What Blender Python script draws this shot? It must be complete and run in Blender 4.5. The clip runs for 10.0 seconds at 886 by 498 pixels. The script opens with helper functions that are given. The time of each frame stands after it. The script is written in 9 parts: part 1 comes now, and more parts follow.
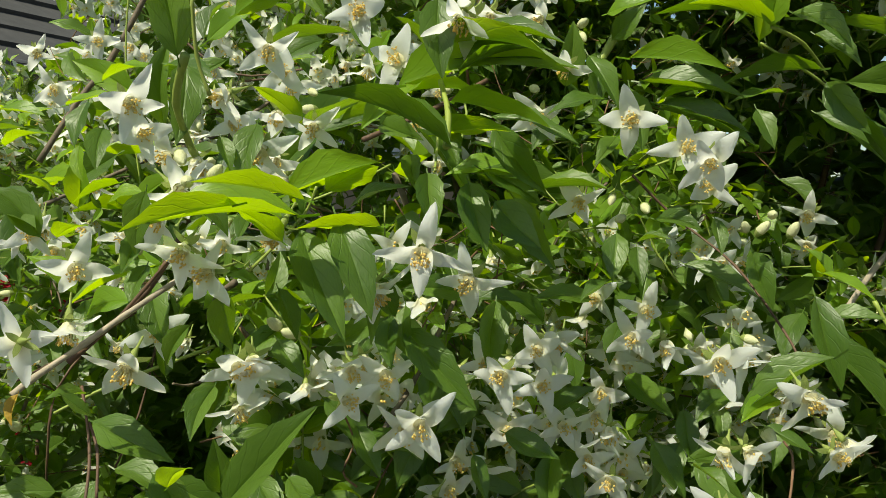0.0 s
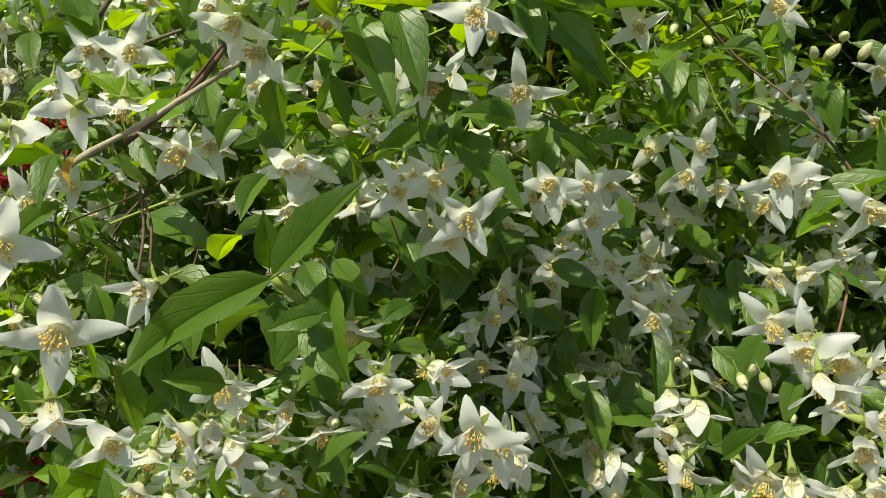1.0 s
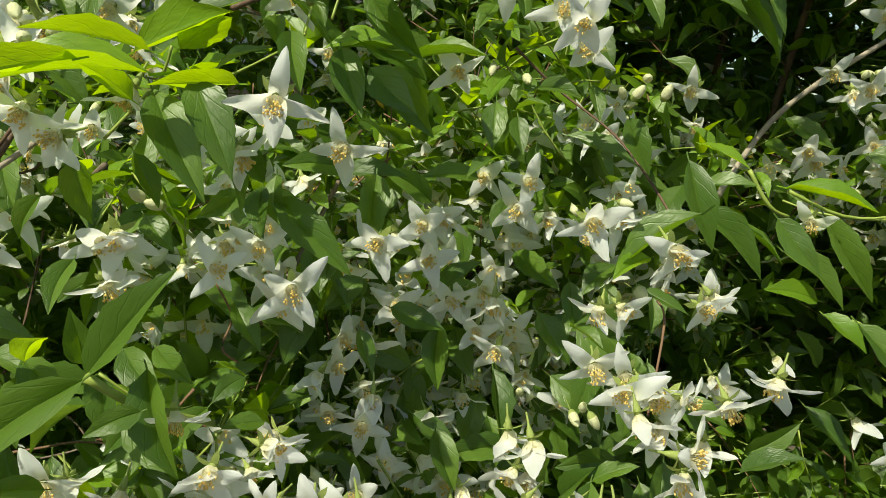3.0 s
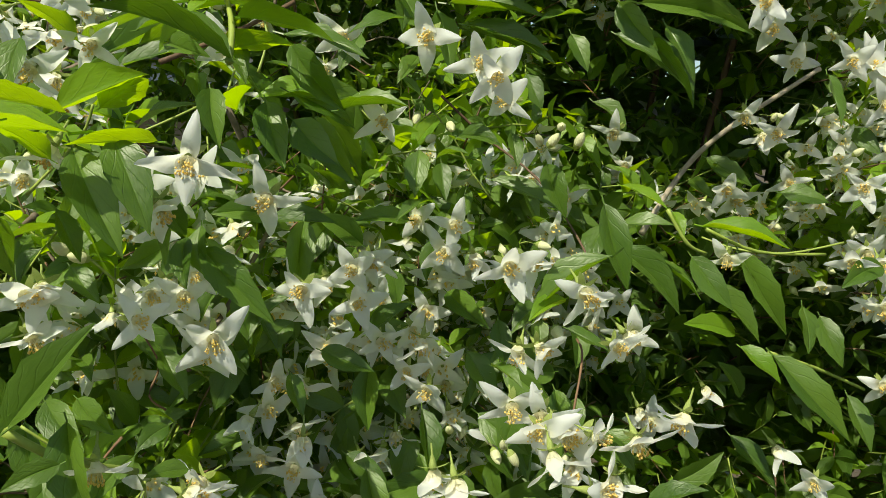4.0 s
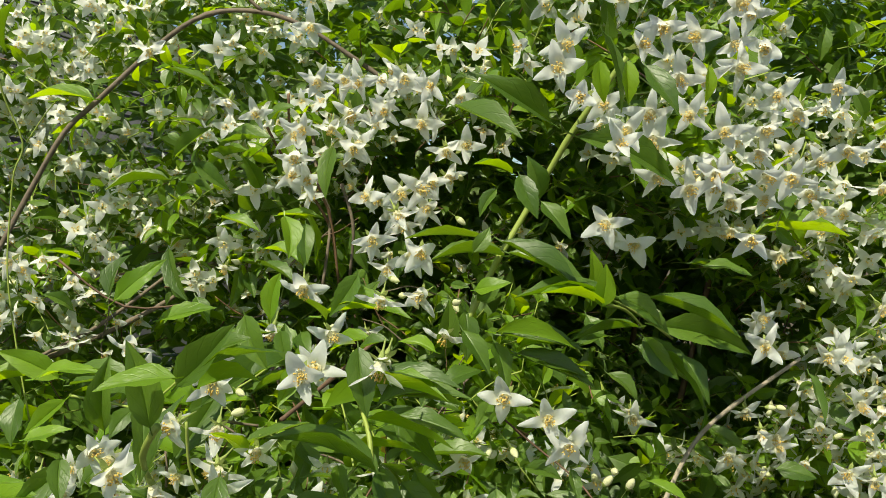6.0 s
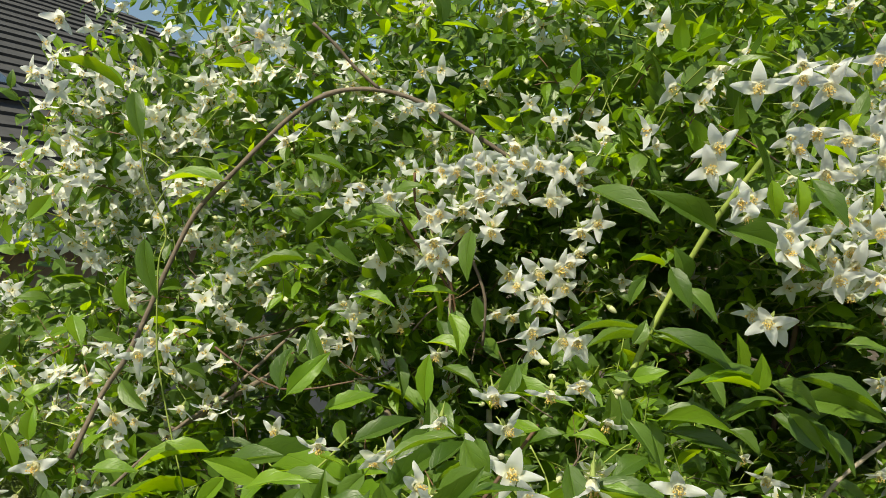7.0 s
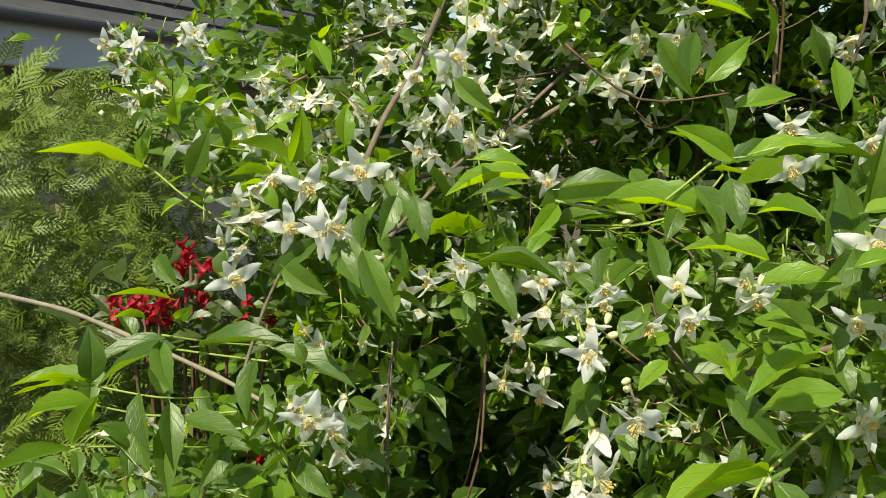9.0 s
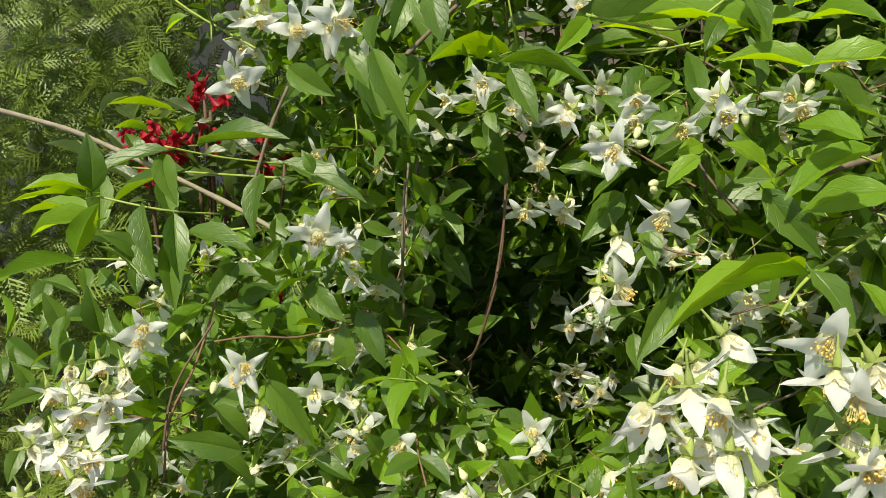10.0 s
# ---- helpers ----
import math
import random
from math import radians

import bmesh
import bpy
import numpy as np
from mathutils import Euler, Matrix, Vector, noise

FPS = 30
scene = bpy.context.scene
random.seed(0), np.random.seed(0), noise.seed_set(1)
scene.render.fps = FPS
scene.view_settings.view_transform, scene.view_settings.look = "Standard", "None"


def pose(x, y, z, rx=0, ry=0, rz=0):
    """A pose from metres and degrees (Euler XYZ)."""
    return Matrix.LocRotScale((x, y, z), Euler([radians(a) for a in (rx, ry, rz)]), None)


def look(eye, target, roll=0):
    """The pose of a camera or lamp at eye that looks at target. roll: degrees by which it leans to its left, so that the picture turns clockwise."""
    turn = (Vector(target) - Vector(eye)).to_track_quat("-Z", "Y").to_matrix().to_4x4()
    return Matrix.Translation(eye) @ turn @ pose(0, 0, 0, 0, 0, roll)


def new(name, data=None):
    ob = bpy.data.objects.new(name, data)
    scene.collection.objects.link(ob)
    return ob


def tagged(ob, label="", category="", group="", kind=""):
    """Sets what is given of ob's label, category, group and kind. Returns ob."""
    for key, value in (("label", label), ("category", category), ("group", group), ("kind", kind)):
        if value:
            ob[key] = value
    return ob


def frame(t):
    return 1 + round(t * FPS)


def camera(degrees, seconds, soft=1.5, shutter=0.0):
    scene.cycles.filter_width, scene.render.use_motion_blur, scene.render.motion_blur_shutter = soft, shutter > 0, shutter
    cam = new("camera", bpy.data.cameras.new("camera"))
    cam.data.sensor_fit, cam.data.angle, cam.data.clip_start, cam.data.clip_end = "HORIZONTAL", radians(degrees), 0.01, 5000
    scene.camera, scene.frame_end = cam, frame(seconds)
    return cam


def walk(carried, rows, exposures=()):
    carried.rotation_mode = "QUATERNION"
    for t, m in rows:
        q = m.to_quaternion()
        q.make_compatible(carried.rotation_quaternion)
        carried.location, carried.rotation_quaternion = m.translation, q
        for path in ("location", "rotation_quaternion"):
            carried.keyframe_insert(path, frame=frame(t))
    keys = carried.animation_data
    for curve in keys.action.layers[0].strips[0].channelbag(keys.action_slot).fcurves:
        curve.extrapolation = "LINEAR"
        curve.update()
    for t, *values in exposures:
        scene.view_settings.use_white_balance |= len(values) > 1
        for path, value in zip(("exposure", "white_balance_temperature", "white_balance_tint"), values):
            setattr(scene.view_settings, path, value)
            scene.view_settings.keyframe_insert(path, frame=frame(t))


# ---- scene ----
cam = camera(56.5, 10.0, soft=0.55)
PATH = [
    (0, (0.0004, 0.0000, 1.5004), (0.0005, 1.9991, 1.4380), 0.00),
    (0.5, (-0.0008, 0.0052, 1.4619), (-0.0671, 1.9978, 1.3042), 1.01),
    (1, (0.0012, -0.0009, 1.4353), (-0.1150, 1.9827, 1.2081), 1.92),
    (1.5, (-0.0048, -0.0144, 1.4387), (-0.1297, 1.9669, 1.1957), 1.54),
    (2, (-0.0040, -0.0074, 1.4570), (-0.0297, 1.9768, 1.2074), -0.04),
    (2.5, (0.0230, -0.0001, 1.4574), (0.1262, 1.9814, 1.2063), -1.18),
    (2.7, (0.0180, 0.0051, 1.4662), (0.1625, 1.9809, 1.1920), -1.08),
    (3.8, (0.0440, -0.0070, 1.4811), (0.3188, 1.9617, 1.2604), -1.79),
    (4, (0.0416, -0.0127, 1.4842), (0.3338, 1.9557, 1.2849), -1.80),
    (4.5, (0.0432, -0.0379, 1.5168), (0.3667, 1.9333, 1.4180), -1.83),
    (5, (0.0404, -0.0502, 1.5608), (0.4117, 1.9150, 1.5709), -2.24),
    (5.2, (0.0279, -0.0703, 1.5880), (0.4239, 1.8896, 1.6344), -2.58),
    (6.3, (-0.0879, -0.0992, 1.6812), (0.3415, 1.8538, 1.7209), -2.44),
    (6.5, (-0.1080, -0.1009, 1.7023), (0.3102, 1.8547, 1.7283), -2.99),
    (7, (-0.1824, -0.1131, 1.7570), (0.2178, 1.8464, 1.7655), -4.36),
    (7.5, (-0.2654, -0.0545, 1.7625), (0.1637, 1.8974, 1.6838), -3.92),
    (8, (-0.3478, 0.0285, 1.7221), (0.1458, 1.9570, 1.5293), -2.34),
    (8.5, (-0.4355, 0.0584, 1.6760), (0.0546, 1.9816, 1.4283), -1.86),
    (9, (-0.5031, 0.0828, 1.6135), (-0.0803, 2.0163, 1.3255), -1.96),
    (9.5, (-0.4938, 0.0932, 1.5653), (-0.1594, 2.0096, 1.1011), -2.11),
    (10, (-0.4881, 0.1059, 1.5528), (-0.1612, 1.9997, 0.9991), -1.72),
]
walk(cam, [(t, look(eye, target, roll)) for t, eye, target, roll in PATH],
     exposures=[(0, 0.3, 7350, -3), (2.5, 0.38, 7350, -3), (5, 0.4, 7350, -3), (7, 0.37, 7450, 0), (9, 0.55, 7350, 0), (10, 0.5, 7350, 0)])


# ---- light: clear early-summer sun, blue sky ----
SUN_TO = Vector((-0.35, -0.46, 0.815)).normalized()
world = bpy.data.worlds.new("sky")
scene.world = world
world.use_nodes = True
wn = world.node_tree.nodes
sky = wn.new("ShaderNodeTexSky")
sky.sky_type, sky.sun_disc = "NISHITA", False
sky.sun_elevation = math.asin(SUN_TO.z)
sky.sun_rotation = math.atan2(SUN_TO.x, SUN_TO.y)
world.node_tree.links.new(sky.outputs[0], wn["Background"].inputs[0])
wn["Background"].inputs[1].default_value = 0.1
sun_data = bpy.data.lights.new("sun", "SUN")
sun_data.energy, sun_data.angle, sun_data.color = 5.0, radians(0.55), (1.0, 0.955, 0.84)
sun = new("sun", sun_data)
sun.matrix_world = look(SUN_TO * 20, (0, 0, 0))


# ---- materials ----
def material(name):
    m = bpy.data.materials.new(name)
    m.use_nodes = True
    nt = m.node_tree
    nt.nodes.clear()
    return m, nt


def node(nt, kind, **values):
    n = nt.nodes.new(kind)
    for key, value in values.items():
        n.inputs[key.replace("_", " ")].default_value = value
    return n


def calc(nt, op, a, b=0.0, c=0.0):
    n = nt.nodes.new("ShaderNodeMath")
    n.operation = op
    for i, v in enumerate((a, b, c)):
        if isinstance(v, (int, float)):
            n.inputs[i].default_value = v
        else:
            nt.links.new(v, n.inputs[i])
    return n.outputs[0]


def ramp(nt, fac, *stops):
    n = nt.nodes.new("ShaderNodeValToRGB")
    while len(n.color_ramp.elements) < len(stops):
        n.color_ramp.elements.new(0.5)
    for e, (pos, col) in zip(n.color_ramp.elements, stops):
        e.position, e.color = pos, (*col, 1)
    nt.links.new(fac, n.inputs[0])
    return n.outputs[0]


def mixed(nt, fac, a, b, how="MIX"):
    n = nt.nodes.new("ShaderNodeMix")
    n.data_type, n.blend_type = "RGBA", how
    for slot, v in ((0, fac), (6, a), (7, b)):
        if isinstance(v, (int, float)):
            n.inputs[slot].default_value = v
        elif isinstance(v, tuple):
            n.inputs[slot].default_value = (*v, 1)
        else:
            nt.links.new(v, n.inputs[slot])
    return n.outputs[2]


def noise_at(nt, scale, detail=3.0, coords=None):
    n = node(nt, "ShaderNodeTexNoise", Scale=scale, Detail=detail)
    if coords is None:
        coords = nt.nodes.new("ShaderNodeTexCoord").outputs["Object"]
    nt.links.new(coords, n.inputs["Vector"])
    return n.outputs["Fac"]


def chance(nt):
    """A random number for each piece: by object, and by island in the joined meshes."""
    a = nt.nodes.new("ShaderNodeObjectInfo").outputs["Random"]
    b = nt.nodes.new("ShaderNodeNewGeometry").outputs["Random Per Island"]
    return calc(nt, "FRACT", calc(nt, "ADD", a, b))


def finish(nt, colour, through_colour, share, rough, bump=None, strength=0.3, distance=0.001, spec=0.4):
    p = node(nt, "ShaderNodeBsdfPrincipled", Roughness=rough)
    p.inputs["Specular IOR Level"].default_value = spec
    if isinstance(colour, tuple):
        p.inputs["Base Color"].default_value = (*colour, 1)
    else:
        nt.links.new(colour, p.inputs["Base Color"])
    normal = None
    if bump is not None:
        b = node(nt, "ShaderNodeBump", Strength=strength, Distance=distance)
        nt.links.new(bump, b.inputs["Height"])
        normal = b.outputs[0]
        nt.links.new(normal, p.inputs["Normal"])
    out = nt.nodes.new("ShaderNodeOutputMaterial")
    if not share:
        nt.links.new(p.outputs[0], out.inputs[0])
        return p
    t = nt.nodes.new("ShaderNodeBsdfTranslucent")
    if isinstance(through_colour, tuple):
        t.inputs[0].default_value = (*through_colour, 1)
    else:
        nt.links.new(through_colour, t.inputs[0])
    if normal is not None:
        nt.links.new(normal, t.inputs["Normal"])
    m = nt.nodes.new("ShaderNodeMixShader")
    m.inputs[0].default_value = share
    nt.links.new(p.outputs[0], m.inputs[1])
    nt.links.new(t.outputs[0], m.inputs[2])
    nt.links.new(m.outputs[0], out.inputs[0])
    return p


def blade_parts(nt):
    """Across (-1 to 1) and along (0 to 1) a leaf or petal."""
    a = nt.nodes.new("ShaderNodeAttribute")
    a.attribute_name = "blade"
    s = nt.nodes.new("ShaderNodeSeparateXYZ")
    nt.links.new(a.outputs["Vector"], s.inputs[0])
    return s.outputs[0], s.outputs[1], a.outputs["Vector"]


def leaf_material(name, dark, light, glow_dark, glow_light, share, rough=0.36):
    m, nt = material(name)
    u, v, uv = blade_parts(nt)
    side = calc(nt, "ABSOLUTE", u)
    rib = calc(nt, "SMOOTH_MIN", calc(nt, "MULTIPLY", side, 10.0), 1.0, 0.2)
    # side veins leave the rib in pairs and arch forward to the tip
    bend = calc(nt, "SUBTRACT", calc(nt, "MULTIPLY", v, 4.6), calc(nt, "MULTIPLY", calc(nt, "POWER", side, 0.8), 1.9))
    wave = calc(nt, "ABSOLUTE", calc(nt, "SUBTRACT", calc(nt, "FRACT", bend), 0.5))
    vein = calc(nt, "SMOOTH_MIN", calc(nt, "MULTIPLY", wave, 13.0), 1.0, 0.3)
    wide = node(nt, "ShaderNodeMapping")
    wide.inputs["Scale"].default_value = (1.0, 2.4, 1.0)
    nt.links.new(uv, wide.inputs["Vector"])
    quilt = node(nt, "ShaderNodeTexVoronoi", Scale=4.5)
    quilt.feature = "SMOOTH_F1"
    nt.links.new(wide.outputs[0], quilt.inputs["Vector"])
    cell = noise_at(nt, 11.0, 4.0, uv)
    grain = noise_at(nt, 420.0, 2.0)
    height = calc(nt, "ADD", calc(nt, "MULTIPLY", calc(nt, "MULTIPLY", rib, calc(nt, "ADD", 0.5, calc(nt, "MULTIPLY", vein, 0.5))), 0.6), calc(nt, "MULTIPLY", cell, 0.45))
    height = calc(nt, "SUBTRACT", height, calc(nt, "MULTIPLY", quilt.outputs["Distance"], 0.5))
    tone = calc(nt, "ADD", calc(nt, "MULTIPLY", chance(nt), 0.7), calc(nt, "MULTIPLY", cell, 0.4))
    lines = calc(nt, "MULTIPLY", calc(nt, "SUBTRACT", 1.0, rib), 0.3)
    base = mixed(nt, lines, ramp(nt, tone, (0.1, dark), (0.95, light)), tuple(min(1, c * 1.5 + 0.02) for c in light))
    base = mixed(nt, calc(nt, "MULTIPLY", grain, 0.2), base, tuple(c * 0.55 for c in dark))
    furrow = calc(nt, "SUBTRACT", 1.0, vein)
    base = mixed(nt, calc(nt, "MULTIPLY", furrow, 0.3), base, tuple(c * 0.7 for c in dark))
    spot = ramp(nt, noise_at(nt, 3.0, 2.0, uv), (0.72, (0, 0, 0)), (0.78, (1, 1, 1)))
    base = mixed(nt, calc(nt, "MULTIPLY", spot, 0.25), base, (0.16, 0.13, 0.04))
    glow = mixed(nt, lines, ramp(nt, tone, (0.1, glow_dark), (0.95, glow_light)), tuple(c * 0.6 for c in glow_dark))
    finish(nt, base, glow, share, rough, height, 0.35, 0.0012, 0.5)
    return m


LEAF = leaf_material("mock_orange_leaf", (0.036, 0.08, 0.01), (0.105, 0.18, 0.026), (0.2, 0.4, 0.008), (0.38, 0.6, 0.015), 0.32, 0.41)
# lime copy of LEAF: sun through young leaves is put into its brighter colour
YOUNG_LIT = leaf_material("young_lit_leaf", (0.12, 0.24, 0.02), (0.2, 0.34, 0.03), (0.42, 0.64, 0.01), (0.6, 0.8, 0.015), 0.5, 0.4)
RED_LEAF = leaf_material("weigela_leaf", (0.04, 0.07, 0.02), (0.08, 0.12, 0.03), (0.2, 0.3, 0.03), (0.3, 0.4, 0.05), 0.4)
DRY = leaf_material("withered_leaf", (0.42, 0.26, 0.03), (0.55, 0.38, 0.06), (0.55, 0.36, 0.03), (0.65, 0.46, 0.05), 0.35, 0.6)


def petal_material(name, body, base_tint, glow, share):
    m, nt = material(name)
    u, v, uv = blade_parts(nt)
    fine = noise_at(nt, 9.0, 3.0, uv)
    streak = node(nt, "ShaderNodeTexNoise", Scale=3.0, Detail=2.0)
    sc = node(nt, "ShaderNodeMapping")
    sc.inputs["Scale"].default_value = (9, 1, 1)
    nt.links.new(uv, sc.inputs["Vector"])
    nt.links.new(sc.outputs[0], streak.inputs["Vector"])
    col = mixed(nt, calc(nt, "SUBTRACT", 1.0, calc(nt, "SMOOTH_MIN", calc(nt, "MULTIPLY", v, 2.7), 1.0, 0.3)), body, base_tint)
    col = mixed(nt, calc(nt, "MULTIPLY", fine, 0.16), col, tuple(c * 0.72 for c in body))
    height = calc(nt, "ADD", streak.outputs["Fac"], calc(nt, "MULTIPLY", fine, 0.4))
    finish(nt, col, glow, share, 0.5, height, 0.14, 0.0008, 0.35)
    return m


PETAL = petal_material("white_petal", (0.87, 0.89, 0.92), (0.92, 0.86, 0.5), (0.97, 0.97, 0.94), 0.6)
RED_PETAL = petal_material("crimson_petal", (0.42, 0.012, 0.03), (0.25, 0.01, 0.03), (0.6, 0.01, 0.03), 0.35)


def plain_material(name, dark, light, rough, scale, share=0.0, bump=0.4, distance=0.0008):
    m, nt = material(name)
    grain = noise_at(nt, scale, 4.0)
    patch = noise_at(nt, scale * 0.12, 2.0)
    tone = calc(nt, "ADD", calc(nt, "MULTIPLY", grain, 0.6), calc(nt, "MULTIPLY", patch, 0.5))
    col = ramp(nt, tone, (0.25, dark), (0.8, light))
    finish(nt, col, col, share, rough, grain, bump, distance)
    return m


CALYX = plain_material("pale_green_calyx", (0.26, 0.36, 0.08), (0.46, 0.52, 0.17), 0.5, 300, 0.35)
BUD = plain_material("cream_bud", (0.58, 0.6, 0.3), (0.76, 0.76, 0.52), 0.5, 200, 0.25)
POLLEN = plain_material("yellow_anther", (0.94, 0.68, 0.18), (0.98, 0.84, 0.38), 0.7, 800, 0.5)
FILAMENT = plain_material("cream_filament", (0.9, 0.84, 0.52), (0.95, 0.91, 0.7), 0.5, 500, 0.6)
BARK = {
    "bark": plain_material("grey_brown_bark", (0.07, 0.053, 0.04), (0.2, 0.155, 0.115), 0.8, 130, 0, 0.8, 0.0015),
    "pale": plain_material("pale_grey_bark", (0.2, 0.165, 0.125), (0.4, 0.34, 0.27), 0.8, 130, 0, 0.8, 0.0015),
    "dark": plain_material("dark_brown_bark", (0.05, 0.03, 0.02), (0.15, 0.085, 0.055), 0.7, 160, 0, 0.7, 0.001),
    "red": plain_material("reddish_bark", (0.1, 0.052, 0.03), (0.21, 0.12, 0.07), 0.7, 160, 0, 0.7, 0.001),
    "green": plain_material("green_stem", (0.16, 0.22, 0.04), (0.3, 0.36, 0.08), 0.5, 160, 0, 0.3, 0.0005),
}
CONIFER = plain_material("conifer_spray", (0.04, 0.075, 0.012), (0.22, 0.3, 0.05), 0.5, 60, 0.3)
ROOF = plain_material("dark_roof_tile", (0.03, 0.03, 0.032), (0.075, 0.072, 0.074), 0.8, 14, 0, 0.5, 0.004)
FASCIA = plain_material("grey_painted_board", (0.42, 0.44, 0.47), (0.52, 0.54, 0.57), 0.55, 6, 0, 0.2, 0.002)
METAL = plain_material("dark_metal_gutter", (0.06, 0.06, 0.065), (0.1, 0.1, 0.105), 0.45, 10, 0, 0.15, 0.002)
RENDERED = plain_material("shaded_house_wall", (0.3, 0.27, 0.23), (0.4, 0.36, 0.31), 0.85, 20, 0, 0.4, 0.003)
SOIL = plain_material("garden_soil", (0.035, 0.026, 0.018), (0.1, 0.075, 0.05), 0.95, 30, 0, 1.0, 0.02)
SKYGLASS, _nt = material("roof_window_glass")
finish(_nt, (0.05, 0.08, 0.12), None, 0, 0.05, spec=0.8)


# ---- mesh helpers ----
def mesh_of(name, verts, faces, mat, blade=None, smooth=True, crease=False):
    me = bpy.data.meshes.new(name)
    me.from_pydata([tuple(v) for v in verts], [], faces)
    if blade is not None:
        a = me.attributes.new("blade", "FLOAT_VECTOR", "POINT")
        a.data.foreach_set("vector", np.asarray(blade, dtype=np.float32).ravel())
    me.polygons.foreach_set("use_smooth", [smooth] * len(me.polygons))
    if crease:
        # the rib of a leaf is a sharp fold
        ends = np.empty(len(me.edges) * 2, dtype=np.int32)
        me.edges.foreach_get("vertices", ends)
        mid = (np.abs(np.asarray(blade, dtype=float)[:, 0]) < 1e-4)[ends.reshape(-1, 2)].all(axis=1)
        me.attributes.new("sharp_edge", "BOOLEAN", "EDGE").data.foreach_set("value", mid)
    me.materials.append(mat)
    me.update()
    return me


def part(name, me, parent, m=None, label="", kind=""):
    ob = new(name, me)
    ob.parent = parent
    if m is not None:
        ob.matrix_basis = m
    return tagged(ob, label, kind=kind)


def strip(rows, across, outline, shape):
    """A blade: rows along, across pieces wide; outline(v) is its half width, shape(u, w, v) its height and forward shift."""
    verts, blade, faces = [], [], []
    n = across + 1
    for i in range(rows + 1):
        v = i / rows
        w = outline(v)
        for j in range(n):
            u = 2 * j / across - 1
            dy, z = shape(u, w, v)
            verts.append((u * w, v + dy, z))
            blade.append((u, v, 0))
    for i in range(rows):
        for j in range(across):
            a = i * n + j
            faces.append((a, a + 1, a + n + 1, a + n))
    return verts, faces, blade


def tube(points, r0, r1, sides=6, knots=0.0, seed=0, steps=4):
    """A tapering rod through the points, smoothed, with slight swellings."""
    rnd = random.Random(seed)
    pts = [Vector(p) for p in points]
    fine = []
    for i in range(len(pts) - 1):
        p0, p1, p2, p3 = pts[max(i - 1, 0)], pts[i], pts[i + 1], pts[min(i + 2, len(pts) - 1)]
        for k in range(steps):
            t = k / steps
            fine.append(0.5 * ((2 * p1) + (p2 - p0) * t + (2 * p0 - 5 * p1 + 4 * p2 - p3) * t * t + (3 * p1 - p0 - 3 * p2 + p3) * t * t * t))
    fine.append(pts[-1])
    verts, faces = [], []
    up = Vector((0.3, 0.2, 1)).normalized()
    for i, p in enumerate(fine):
        d = (fine[min(i + 1, len(fine) - 1)] - fine[max(i - 1, 0)]).normalized()
        a = d.cross(up)
        a = a.normalized() if a.length > 1e-4 else Vector((1, 0, 0))
        b = d.cross(a)
        r = (r0 + (r1 - r0) * i / max(1, len(fine) - 1)) * (1 + (knots * rnd.uniform(0.1, 1) if i % steps == 0 else rnd.uniform(-0.08, 0.08)))
        for s in range(sides):
            g = 2 * math.pi * s / sides
            verts.append(p + a * (math.cos(g) * r) + b * (math.sin(g) * r))
    for i in range(len(fine) - 1):
        for s in range(sides):
            q = (s + 1) % sides
            faces.append((i * sides + s, i * sides + q, (i + 1) * sides + q, (i + 1) * sides + s))
    faces.append(tuple(range(sides))[::-1])
    faces.append(tuple((len(fine) - 1) * sides + s for s in range(sides)))
    return verts, faces


def between(stops, v):
    """A smooth curve through (place, value) stops."""
    for (v0, w0), (v1, w1) in zip(stops, stops[1:]):
        if v <= v1:
            return w0 + (w1 - w0) * (v - v0) / (v1 - v0)
    return stops[-1][1]


OVATE = ((0, 0.02), (0.05, 0.36), (0.13, 0.68), (0.24, 0.93), (0.36, 1.0), (0.5, 0.95), (0.64, 0.78), (0.77, 0.53), (0.88, 0.28), (0.95, 0.12), (1.0, 0.01))


def leaf_arrays(width, fold, droop, wavy, seed, rows=10, across=4):
    """An egg-shaped leaf with a drawn-out tip: folded along its rib, arching between foot and tip, with a wavy edge and a few small teeth."""
    rnd = random.Random(seed)
    ph, lean, roll = rnd.uniform(0, 6), rnd.uniform(-0.07, 0.07), rnd.uniform(-0.35, 0.35)

    def outline(v):
        return max(0.004, width * 0.5 * between(OVATE, v) * (1 + 0.05 * math.sin(v * 31 + ph)))

    def shape(u, w, v):
        edge = abs(u)
        z = w * fold * edge * (1.15 - 0.4 * edge) + 1.5 * droop * (v - v ** 2.2) + 0.018 * wavy * math.sin(9 * v + ph + 2.4 * u) * edge * min(1, 4 * w)
        return 0.02 * math.sin(3 * v + ph) * edge, z + roll * u * w * v

    def bow(v):
        return lean * math.sin(math.pi * v)

    verts, faces, blade = strip(rows, across, outline, shape)
    verts = [(x + bow(y), y, z) for x, y, z in verts]
    # leaf stalk
    b = len(verts)
    for y, r in ((-0.11, 0.011), (0.03, 0.012)):
        for k in range(3):
            g = 2.1 * k
            verts.append((r * math.cos(g), y, r * math.sin(g) - 0.006))
            blade.append((0, 0, 0))
    for k in range(3):
        q = (k + 1) % 3
        faces.append((b + k, b + q, b + 3 + q, b + 3 + k))
    return verts, faces, blade


